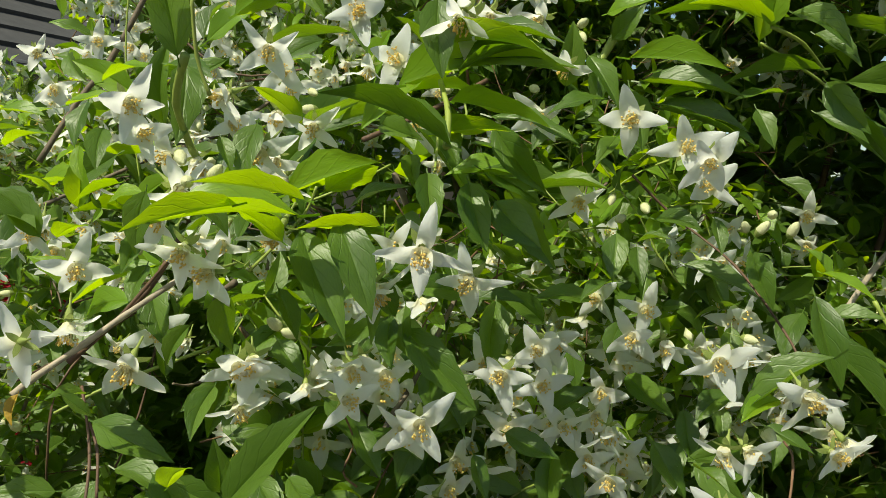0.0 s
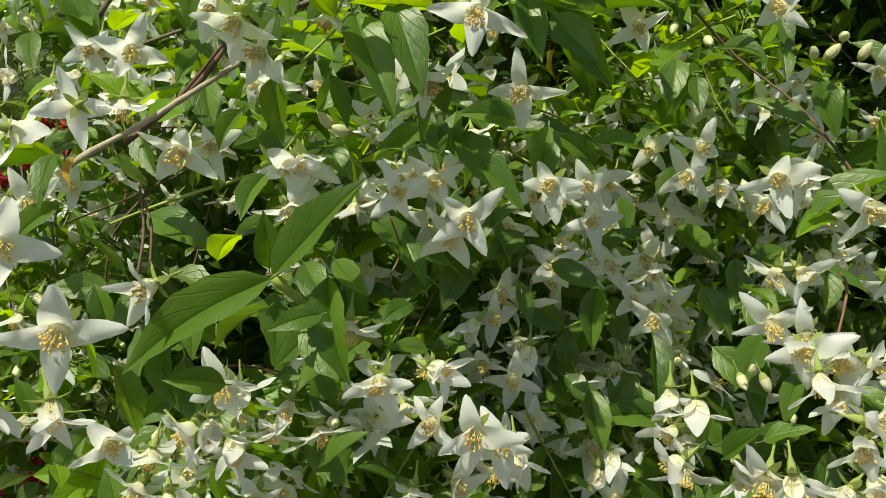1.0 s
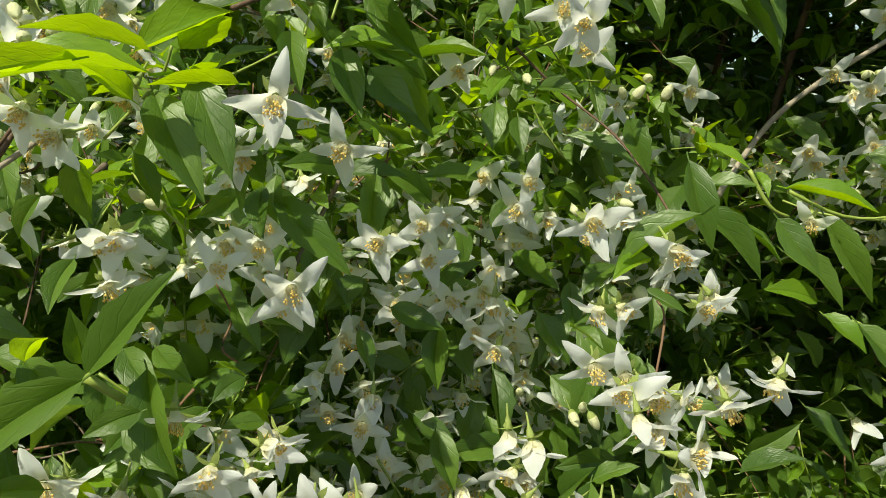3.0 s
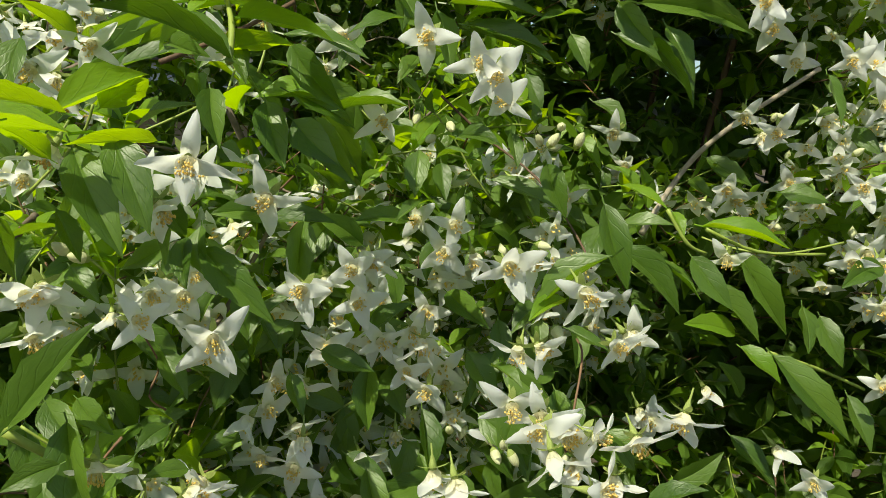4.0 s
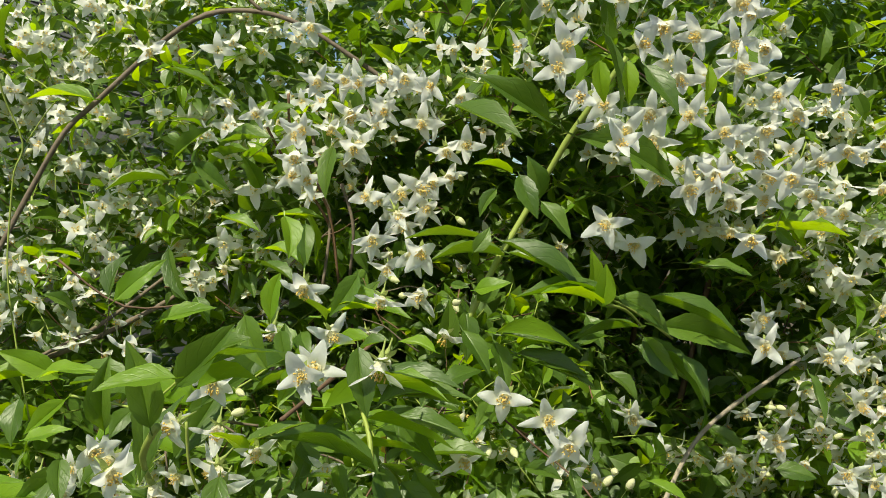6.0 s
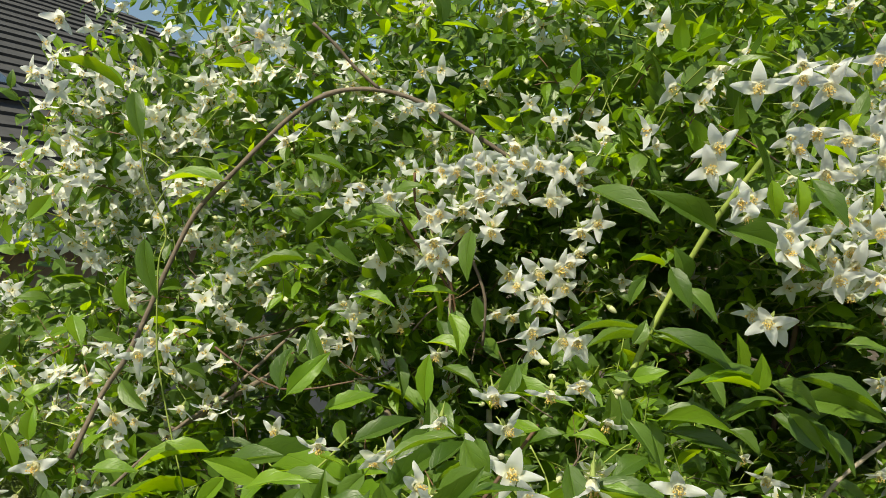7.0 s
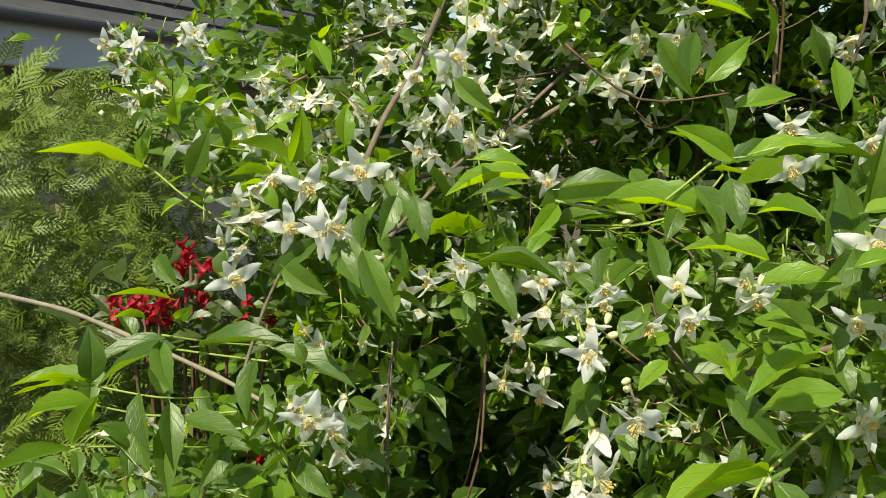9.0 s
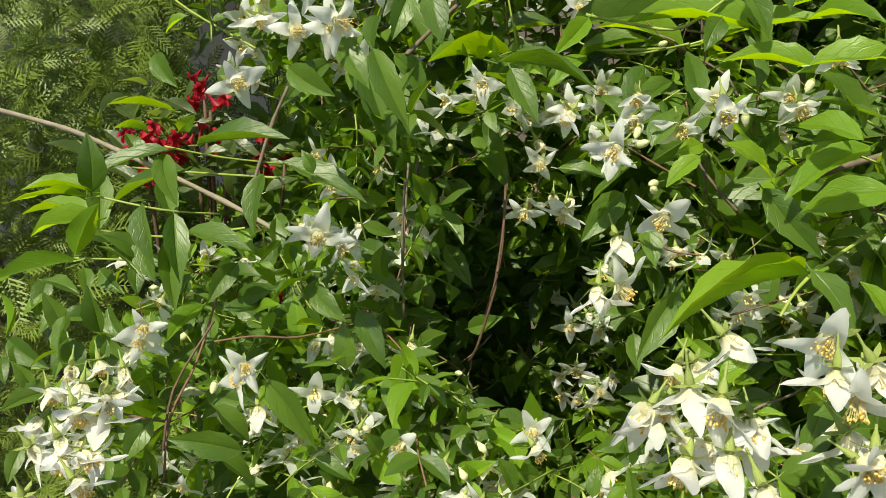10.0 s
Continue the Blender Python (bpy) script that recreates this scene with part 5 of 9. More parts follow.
bloom(-0.620, 0.634, 1.319, 0.67, -0.40, -0.62, 84, 0.0167, 14)
bloom(-0.642, 0.625, 1.312, -0.50, -0.47, -0.73, 52, 0.0170, 32)
bloom(-0.657, 0.635, 1.300, -0.13, -0.54, -0.83, 11, 0.0168, 24)
bloom(-0.639, 0.618, 1.286, -0.20, -0.53, -0.82, 50, 0.0174, 14)
bloom(-0.617, 0.656, 1.325, 0.29, -0.52, -0.80, 26, 0.0183, 24)
bloom(-0.671, 0.648, 1.299, -0.51, -0.47, -0.73, 6, 0.0186, 24)
bloom(-0.324, 0.439, 1.372, -0.33, -0.51, -0.79, 17, 0.0170, 24)
bloom(-0.315, 0.433, 1.394, 0.65, -0.41, -0.64, 56, 0.0181, 14)
bloom(-0.296, 0.413, 1.373, 0.16, -0.53, -0.83, 26, 0.0185, 32)
bloom(-0.470, 0.759, 1.296, -0.31, -0.51, -0.80, 28, 0.0177, 24)
bloom(-0.451, 0.754, 1.288, 0.34, -0.51, -0.79, 43, 0.0172, 32)
bloom(-0.484, 0.770, 1.288, -0.53, -0.46, -0.71, 40, 0.0189, 32)
# leaves at the front
leaf(-0.133, 0.432, 1.584, -0.132, 0.410, 1.538)
leaf(-0.063, 0.370, 1.504, -0.135, 0.356, 1.497, YOUNG_LIT)
leaf(-0.052, 0.380, 1.494, -0.036, 0.411, 1.440)
leaf(-0.019, 0.439, 1.450, -0.015, 0.453, 1.417)
leaf(-0.013, 0.610, 1.620, 0.060, 0.560, 1.616, YOUNG_LIT)
leaf(-0.182, 0.640, 1.640, -0.138, 0.648, 1.675, YOUNG_LIT)
leaf(-0.187, 0.650, 1.644, -0.170, 0.672, 1.681)
leaf(-0.202, 0.446, 1.564, -0.173, 0.439, 1.569, YOUNG_LIT)
leaf(-0.129, 0.355, 1.514, -0.146, 0.360, 1.509, YOUNG_LIT)
leaf(-0.353, 0.660, 1.591, -0.314, 0.654, 1.585, YOUNG_LIT)
leaf(-0.163, 0.372, 1.535, -0.160, 0.368, 1.519, YOUNG_LIT)
leaf(0.197, 0.410, 1.434, 0.151, 0.424, 1.397)
leaf(0.025, 0.541, 1.536, 0.069, 0.567, 1.512)
leaf(0.054, 0.678, 1.508, 0.085, 0.703, 1.469)
leaf(-0.100, 0.374, 1.539, -0.094, 0.368, 1.523)
leaf(-0.070, 0.559, 1.579, -0.033, 0.585, 1.592)
leaf(-0.127, 0.354, 1.514, -0.133, 0.358, 1.487)
leaf(-0.160, 0.345, 1.428, -0.150, 0.352, 1.417)
leaf(-0.031, 0.556, 1.638, -0.009, 0.584, 1.618)
leaf(0.135, 0.599, 1.389, 0.158, 0.561, 1.367)
leaf(0.086, 0.533, 1.644, 0.098, 0.522, 1.641)
leaf(-0.030, 0.389, 1.475, -0.023, 0.401, 1.455)
leaf(-0.152, 0.322, 1.344, -0.148, 0.335, 1.311)
leaf(0.128, 0.372, 1.310, 0.149, 0.363, 1.320)
leaf(-0.117, 0.381, 1.453, -0.129, 0.385, 1.434)
leaf(-0.102, 0.376, 1.467, -0.101, 0.397, 1.438)
leaf(-0.076, 0.382, 1.470, -0.068, 0.384, 1.446)
leaf(-0.108, 0.389, 1.423, -0.114, 0.370, 1.402)
leaf(-0.096, 0.352, 1.366, -0.122, 0.360, 1.344)
leaf(-0.154, 0.302, 1.400, -0.138, 0.307, 1.382)
leaf(-0.157, 0.362, 1.425, -0.168, 0.345, 1.426)
leaf(-0.007, 0.522, 1.367, -0.014, 0.511, 1.390)
leaf(0.047, 0.574, 1.341, 0.083, 0.593, 1.348)
leaf(0.118, 0.391, 1.295, 0.131, 0.376, 1.315)
leaf(0.113, 0.414, 1.286, 0.116, 0.406, 1.310)
leaf(-0.028, 0.395, 1.340, -0.046, 0.382, 1.342)
leaf(-0.005, 0.414, 1.258, 0.006, 0.419, 1.249, YOUNG_LIT)
leaf(0.134, 0.436, 1.371, 0.146, 0.415, 1.363)
leaf(-0.143, 0.287, 1.385, -0.137, 0.288, 1.365)
leaf(-0.043, 0.459, 1.381, -0.013, 0.478, 1.362)
leaf(0.152, 0.603, 1.370, 0.166, 0.585, 1.381)
leaf(-0.073, 0.360, 1.291, -0.050, 0.353, 1.311)
leaf(-0.031, 0.481, 1.385, -0.006, 0.499, 1.359)
leaf(-0.028, 0.550, 1.587, -0.051, 0.523, 1.560, YOUNG_LIT)
leaf(0.038, 0.638, 1.486, 0.070, 0.661, 1.448)
leaf(0.098, 0.524, 1.542, 0.110, 0.523, 1.530)
leaf(-0.117, 0.664, 1.641, -0.105, 0.652, 1.616)
leaf(-0.150, 0.771, 1.687, -0.131, 0.748, 1.634)
leaf(-0.147, 0.654, 1.622, -0.099, 0.649, 1.630, YOUNG_LIT)
leaf(-0.053, 0.656, 1.615, -0.041, 0.682, 1.660, YOUNG_LIT)
leaf(0.167, 0.688, 1.422, 0.130, 0.673, 1.442)
leaf(0.122, 0.646, 1.471, 0.118, 0.660, 1.440)
leaf(-0.120, 0.729, 1.530, -0.212, 0.779, 1.538, YOUNG_LIT)
leaf(-0.110, 0.571, 1.557, -0.026, 0.629, 1.579)
leaf(-0.118, 0.720, 1.575, -0.053, 0.721, 1.590)
leaf(-0.050, 0.689, 1.570, -0.039, 0.719, 1.609)
leaf(0.017, 0.554, 1.534, 0.083, 0.567, 1.528)
leaf(0.205, 0.492, 1.833, 0.223, 0.506, 1.773)
leaf(-0.234, 0.866, 1.859, -0.307, 0.892, 1.864, YOUNG_LIT)
leaf(-0.197, 0.978, 1.809, -0.171, 0.983, 1.798, YOUNG_LIT)
leaf(-0.009, 0.822, 1.724, -0.001, 0.839, 1.667, YOUNG_LIT)
leaf(-0.064, 0.871, 1.715, -0.090, 0.886, 1.703, YOUNG_LIT)
leaf(0.123, 0.648, 1.807, 0.169, 0.595, 1.768)
leaf(0.007, 0.725, 1.764, 0.034, 0.713, 1.768)
leaf(-0.146, 0.776, 1.871, -0.096, 0.771, 1.847)
leaf(-0.016, 0.555, 1.563, 0.022, 0.577, 1.505)
leaf(-0.068, 0.553, 1.568, -0.031, 0.576, 1.575)
leaf(-0.230, 0.863, 1.534, -0.137, 0.816, 1.547)
leaf(0.275, 0.594, 1.585, 0.329, 0.603, 1.538)
leaf(0.430, 0.576, 1.545, 0.421, 0.545, 1.504)
leaf(0.376, 0.459, 1.831, 0.373, 0.464, 1.806)
leaf(0.103, 0.515, 1.578, 0.063, 0.503, 1.566)
leaf(0.034, 0.521, 1.604, 0.010, 0.540, 1.595)
leaf(-0.125, 0.640, 1.504, -0.180, 0.673, 1.512, YOUNG_LIT)
leaf(-0.144, 0.943, 1.707, -0.201, 0.975, 1.696)
leaf(0.136, 0.566, 1.721, 0.121, 0.569, 1.698)
leaf(-0.129, 0.569, 1.520, -0.091, 0.615, 1.572)
leaf(-0.140, 0.783, 1.520, -0.073, 0.708, 1.539, YOUNG_LIT)
leaf(-0.130, 0.840, 1.514, -0.188, 0.907, 1.533, YOUNG_LIT)
leaf(-0.287, 0.876, 1.506, -0.371, 0.825, 1.511, YOUNG_LIT)
leaf(-0.152, 0.981, 1.773, -0.205, 0.988, 1.755)
leaf(-0.112, 0.885, 1.787, -0.067, 0.833, 1.793)
leaf(-0.058, 0.811, 1.752, -0.075, 0.792, 1.784)
leaf(0.090, 0.786, 1.689, 0.076, 0.753, 1.641)
leaf(0.043, 0.824, 1.703, 0.057, 0.821, 1.655)
leaf(-0.179, 0.706, 1.477, -0.171, 0.749, 1.515)
leaf(-0.249, 0.883, 1.489, -0.302, 0.940, 1.518)
leaf(-0.348, 0.865, 1.579, -0.322, 0.886, 1.532)
leaf(-0.023, 0.748, 1.598, -0.015, 0.717, 1.576)
leaf(-0.420, 1.238, 1.823, -0.410, 1.211, 1.775, YOUNG_LIT)
leaf(-0.570, 1.270, 1.821, -0.553, 1.270, 1.859, YOUNG_LIT)
leaf(-0.273, 0.924, 1.625, -0.303, 0.907, 1.646)
leaf(-0.236, 0.782, 1.481, -0.218, 0.741, 1.454)
leaf(0.050, 0.549, 1.534, 0.001, 0.548, 1.532, YOUNG_LIT)
leaf(0.105, 0.533, 1.668, 0.120, 0.535, 1.688)
leaf(-0.425, 0.709, 1.551, -0.432, 0.691, 1.527)
leaf(-0.318, 0.867, 1.451, -0.305, 0.804, 1.397)
leaf(-0.612, 0.932, 1.585, -0.697, 0.890, 1.605, YOUNG_LIT)
leaf(-0.615, 0.932, 1.587, -0.601, 0.930, 1.625, YOUNG_LIT)
leaf(-0.574, 0.887, 1.556, -0.597, 0.900, 1.540, YOUNG_LIT)
leaf(-0.587, 0.836, 1.428, -0.659, 0.867, 1.392)
leaf(-0.644, 0.763, 1.406, -0.701, 0.785, 1.391, YOUNG_LIT)
leaf(-0.667, 0.859, 1.377, -0.674, 0.911, 1.426)
leaf(-0.599, 0.797, 1.427, -0.587, 0.764, 1.397)
leaf(-0.022, 0.871, 1.564, -0.074, 0.902, 1.602, YOUNG_LIT)
leaf(-0.034, 0.834, 1.546, 0.002, 0.734, 1.566, YOUNG_LIT)
leaf(-0.115, 0.750, 1.545, -0.120, 0.713, 1.504)
leaf(-0.221, 0.932, 1.537, -0.298, 0.955, 1.518)
leaf(-0.208, 0.882, 1.508, -0.245, 0.871, 1.482, YOUNG_LIT)
leaf(-0.121, 0.886, 1.565, -0.116, 0.858, 1.537)
leaf(-0.334, 0.909, 1.568, -0.302, 0.923, 1.542)
leaf(-0.433, 0.769, 1.602, -0.428, 0.782, 1.637, YOUNG_LIT)
leaf(-0.379, 0.817, 1.698, -0.345, 0.834, 1.684)
leaf(-0.623, 0.859, 1.434, -0.639, 0.882, 1.457)
leaf(-0.534, 0.779, 1.522, -0.538, 0.779, 1.494)
leaf(0.043, 0.839, 1.674, 0.051, 0.833, 1.696)
leaf(-0.209, 0.745, 1.506, -0.227, 0.717, 1.467)
leaf(-0.277, 0.513, 1.474, -0.296, 0.511, 1.459, YOUNG_LIT)
leaf(-0.242, 0.535, 1.476, -0.223, 0.534, 1.456, YOUNG_LIT)
leaf(-0.319, 0.559, 1.443, -0.299, 0.542, 1.468)
leaf(-0.479, 0.689, 1.445, -0.486, 0.694, 1.462)
leaf(-0.668, 0.873, 1.700, -0.663, 0.873, 1.707, YOUNG_LIT)
leaf(-0.684, 0.867, 1.702, -0.705, 0.861, 1.699, YOUNG_LIT)
leaf(-0.305, 0.526, 1.370, -0.307, 0.512, 1.352)
leaf(-0.496, 0.739, 1.154, -0.453, 0.747, 1.167)
leaf(-0.377, 0.397, 1.353, -0.372, 0.403, 1.365)
leaf(-0.361, 0.391, 1.354, -0.361, 0.398, 1.365)
leaf(-0.689, 0.934, 1.376, -0.761, 0.961, 1.372, YOUNG_LIT)
leaf(-0.604, 0.706, 1.404, -0.595, 0.688, 1.375)
leaf(-0.585, 0.712, 1.401, -0.583, 0.683, 1.354)
leaf(-0.604, 0.688, 1.380, -0.634, 0.704, 1.400)
leaf(-0.653, 0.670, 1.361, -0.658, 0.660, 1.337)
leaf(-0.673, 0.648, 1.319, -0.685, 0.652, 1.339)
leaf(-0.660, 0.651, 1.316, -0.692, 0.637, 1.311)
leaf(-0.414, 0.794, 1.293, -0.363, 0.793, 1.283)
leaf(-0.358, 0.744, 1.295, -0.333, 0.725, 1.310)
leaf(-0.175, 0.565, 1.469, -0.161, 0.520, 1.478)
leaf(-0.168, 0.498, 1.408, -0.177, 0.503, 1.434)
leaf(-0.632, 0.664, 1.328, -0.628, 0.670, 1.342)
leaf(-0.602, 0.652, 1.287, -0.621, 0.636, 1.264)
leaf(-0.561, 0.660, 1.288, -0.540, 0.665, 1.255)
leaf(-0.568, 0.658, 1.254, -0.540, 0.670, 1.215)
leaf(-0.333, 0.383, 1.364, -0.324, 0.375, 1.359)
leaf(-0.165, 0.510, 1.451, -0.179, 0.553, 1.436)
leaf(-0.336, 0.871, 1.969, -0.403, 0.864, 2.004, YOUNG_LIT)
leaf(-0.308, 0.857, 1.964, -0.327, 0.895, 1.913)
leaf(-0.312, 0.800, 2.012, -0.300, 0.828, 1.982)
leaf(-0.144, 0.522, 1.515, -0.120, 0.565, 1.567)
leaf(-0.170, 0.525, 1.475, -0.188, 0.570, 1.478, YOUNG_LIT)
leaf(-0.178, 0.510, 1.474, -0.230, 0.504, 1.449, YOUNG_LIT)
leaf(-0.178, 0.496, 1.475, -0.180, 0.476, 1.452)
leaf(-0.159, 0.482, 1.500, -0.153, 0.477, 1.484)
leaf(-0.145, 0.684, 1.492, -0.138, 0.722, 1.531)
leaf(-0.194, 0.729, 1.494, -0.228, 0.715, 1.471)
leaf(-0.283, 0.561, 1.472, -0.253, 0.582, 1.494)
leaf(-0.230, 0.517, 1.456, -0.262, 0.518, 1.480, YOUNG_LIT)
leaf(-0.182, 0.480, 1.455, -0.220, 0.505, 1.441, YOUNG_LIT)
leaf(-0.105, 0.508, 1.465, -0.084, 0.513, 1.406, YOUNG_LIT)
leaf(-0.124, 0.661, 1.539, -0.099, 0.606, 1.536, YOUNG_LIT)
leaf(-0.211, 0.895, 1.506, -0.154, 0.853, 1.520)
leaf(-0.225, 0.878, 1.491, -0.253, 0.871, 1.477, YOUNG_LIT)
leaf(-0.206, 0.779, 1.491, -0.219, 0.751, 1.459)
leaf(-0.150, 0.487, 1.519, -0.126, 0.486, 1.492)
leaf(-0.325, 0.364, 1.403, -0.316, 0.358, 1.404, YOUNG_LIT)
leaf(-0.293, 0.350, 1.374, -0.300, 0.362, 1.384)
leaf(-0.259, 0.383, 1.429, -0.265, 0.393, 1.441, YOUNG_LIT)
leaf(-0.314, 0.388, 1.413, -0.327, 0.390, 1.401, YOUNG_LIT)
leaf(0.186, 0.338, 1.325, 0.210, 0.327, 1.334)
leaf(0.126, 0.620, 1.471, 0.128, 0.596, 1.507)
leaf(-0.069, 0.351, 1.380, -0.057, 0.340, 1.337)
leaf(0.087, 0.580, 1.340, 0.095, 0.547, 1.309)
leaf(0.048, 0.611, 1.525, 0.075, 0.646, 1.477)
leaf(-0.042, 0.771, 1.798, -0.103, 0.818, 1.795)
leaf(-0.085, 0.900, 1.666, -0.097, 0.890, 1.620)
leaf(-0.420, 0.775, 1.821, -0.404, 0.801, 1.847, YOUNG_LIT)
leaf(0.040, 0.776, 1.658, 0.050, 0.750, 1.635)
leaf(0.030, 0.622, 1.625, 0.045, 0.639, 1.648)
leaf(0.023, 0.541, 1.605, -0.008, 0.573, 1.593, YOUNG_LIT)
leaf(0.065, 0.500, 1.595, 0.039, 0.517, 1.603, YOUNG_LIT)
# large leaves of the near sprays
leaf(-0.092, 0.347, 1.381, -0.052, 0.340, 1.424, LEAF, None, (0.10, -0.68, 0.73))
leaf(-0.091, 0.337, 1.381, -0.147, 0.320, 1.342, LEAF, None, (0.26, -0.81, 0.52))
leaf(-0.097, 0.357, 1.383, -0.097, 0.347, 1.409, LEAF, None, (0.16, -0.91, 0.39))
leaf(-0.120, 0.356, 1.385, -0.103, 0.338, 1.399, YOUNG_LIT, None, (-0.19, 0.27, 0.94))
leaf(-0.178, 0.416, 1.400, -0.132, 0.404, 1.382, LEAF, None, (0.18, -0.76, 0.62))
leaf(-0.082, 0.365, 1.356, -0.061, 0.352, 1.334, LEAF, None, (-0.44, -0.78, 0.45))
leaf(-0.069, 0.368, 1.386, -0.052, 0.356, 1.372, LEAF, None, (0.06, -0.73, 0.69))
leaf(-0.115, 0.352, 1.330, -0.139, 0.340, 1.334, LEAF, None, (0.32, -0.88, 0.36))
leaf(-0.057, 0.338, 1.510, -0.096, 0.317, 1.516, YOUNG_LIT, None, (0.20, 0.27, 0.94))
leaf(-0.087, 0.347, 1.508, -0.127, 0.325, 1.497, YOUNG_LIT, None, (-0.16, 0.41, 0.90))
leaf(-0.047, 0.368, 1.503, -0.030, 0.353, 1.458, LEAF, None, (0.22, -0.83, 0.51))
leaf(-0.007, 0.434, 1.553, 0.008, 0.420, 1.528, LEAF, None, (0.42, -0.86, 0.30))
leaf(-0.019, 0.426, 1.458, -0.017, 0.412, 1.433, LEAF, None, (-0.52, -0.78, 0.34))
leaf(0.030, 0.475, 1.556, 0.058, 0.461, 1.517, LEAF, None, (-0.33, -0.83, 0.45))
leaf(0.111, 0.473, 1.489, 0.129, 0.461, 1.491, LEAF, None, (-0.03, -0.22, 0.98))
leaf(0.215, 0.474, 1.458, 0.223, 0.458, 1.407, LEAF, None, (-0.01, -0.88, 0.48))
leaf(-0.163, 0.455, 1.507, -0.150, 0.441, 1.479, LEAF, None, (0.03, -0.91, 0.42))
leaf(-0.149, 0.422, 1.470, -0.137, 0.408, 1.439, LEAF, None, (0.07, -0.92, 0.39))
leaf(-0.187, 0.424, 1.509, -0.183, 0.415, 1.536, YOUNG_LIT, None, (0.08, -0.82, 0.56))
leaf(-0.199, 0.424, 1.515, -0.213, 0.413, 1.525, YOUNG_LIT, None, (0.14, -0.36, 0.92))
leaf(-0.198, 0.423, 1.493, -0.173, 0.404, 1.499, YOUNG_LIT, None, (-0.32, 0.37, 0.87))
leaf(-0.206, 0.377, 1.429, -0.205, 0.363, 1.405, LEAF, None, (-0.01, -0.86, 0.50))
leaf(-0.225, 0.425, 1.540, -0.194, 0.415, 1.545, YOUNG_LIT, None, (-0.22, -0.20, 0.96))
leaf(-0.167, 0.426, 1.521, -0.181, 0.404, 1.510, YOUNG_LIT, None, (-0.20, 0.41, 0.89))
leaf(-0.036, 0.398, 1.362, -0.050, 0.384, 1.354, LEAF, None, (0.07, -0.89, 0.45))
leaf(-0.089, 0.442, 1.438, -0.072, 0.429, 1.419, LEAF, None, (0.27, -0.79, 0.54))
leaf(-0.047, 0.450, 1.389, -0.033, 0.436, 1.364, LEAF, None, (0.46, -0.79, 0.41))
leaf(0.003, 0.395, 1.538, -0.058, 0.394, 1.562, LEAF, None, (0.02, -0.17, 0.98))
leaf(-0.007, 0.397, 1.524, -0.003, 0.384, 1.496, LEAF, None, (0.14, -0.93, 0.34))
leaf(-0.021, 0.429, 1.572, 0.059, 0.394, 1.572, YOUNG_LIT, None, (0.15, 0.35, 0.93))
leaf(0.004, 0.425, 1.581, 0.065, 0.401, 1.575, LEAF, None, (-0.05, -0.46, 0.89))
leaf(-0.028, 0.370, 1.499, -0.063, 0.356, 1.498, YOUNG_LIT, None, (-0.28, 0.40, 0.87))
leaf(-0.069, 0.358, 1.492, -0.085, 0.340, 1.506, YOUNG_LIT, None, (0.03, 0.52, 0.85))
leaf(-0.069, 0.418, 1.633, -0.057, 0.404, 1.601, LEAF, None, (-0.26, -0.81, 0.53))
leaf(-0.095, 0.382, 1.614, -0.065, 0.364, 1.623, LEAF, None, (-0.56, -0.38, 0.73))
leaf(-0.095, 0.382, 1.596, -0.062, 0.356, 1.601, YOUNG_LIT, None, (0.38, 0.49, 0.78))
leaf(-0.085, 0.381, 1.546, -0.089, 0.369, 1.518, LEAF, None, (-0.20, -0.88, 0.42))
leaf(0.118, 0.545, 1.679, 0.053, 0.545, 1.681, LEAF, None, (-0.35, -0.07, 0.93))
leaf(0.132, 0.542, 1.676, 0.188, 0.520, 1.635, LEAF, None, (-0.13, -0.29, 0.95))
leaf(0.108, 0.547, 1.638, 0.135, 0.530, 1.643, YOUNG_LIT, None, (0.15, -0.84, 0.52))
leaf(0.148, 0.539, 1.729, 0.157, 0.526, 1.693, LEAF, None, (-0.16, -0.92, 0.36))
leaf(0.142, 0.540, 1.731, 0.109, 0.534, 1.738, YOUNG_LIT, None, (-0.18, -0.24, 0.95))
leaf(0.082, 0.552, 1.592, 0.085, 0.539, 1.631, LEAF, None, (0.02, -0.91, 0.42))
leaf(0.093, 0.530, 1.608, 0.110, 0.515, 1.571, LEAF, None, (0.35, -0.82, 0.46))
leaf(0.117, 0.525, 1.605, 0.174, 0.494, 1.590, YOUNG_LIT, None, (0.19, 0.47, 0.86))
leaf(0.201, 0.509, 1.622, 0.201, 0.497, 1.655, YOUNG_LIT, None, (-0.17, -0.76, 0.63))
leaf(0.203, 0.509, 1.622, 0.151, 0.507, 1.634, YOUNG_LIT, None, (-0.09, -0.33, 0.94))
leaf(0.235, 0.523, 1.619, 0.256, 0.507, 1.596, LEAF, None, (0.10, -0.89, 0.45))
leaf(0.247, 0.542, 1.601, 0.185, 0.541, 1.592, LEAF, None, (-0.23, -0.18, 0.96))
leaf(0.251, 0.541, 1.592, 0.272, 0.525, 1.557, LEAF, None, (-0.67, -0.66, 0.34))
leaf(0.282, 0.535, 1.576, 0.296, 0.520, 1.534, LEAF, None, (0.23, -0.84, 0.50))
leaf(0.282, 0.495, 1.420, 0.302, 0.479, 1.386, LEAF, None, (-0.21, -0.91, 0.35))
leaf(0.425, 0.640, 1.679, 0.508, 0.612, 1.671, YOUNG_LIT, None, (-0.26, -0.30, 0.92))
leaf(0.365, 0.651, 1.709, 0.409, 0.631, 1.690, LEAF, None, (-0.13, -0.23, 0.96))
leaf(0.358, 0.653, 1.651, 0.407, 0.631, 1.642, LEAF, None, (-0.02, -0.36, 0.93))
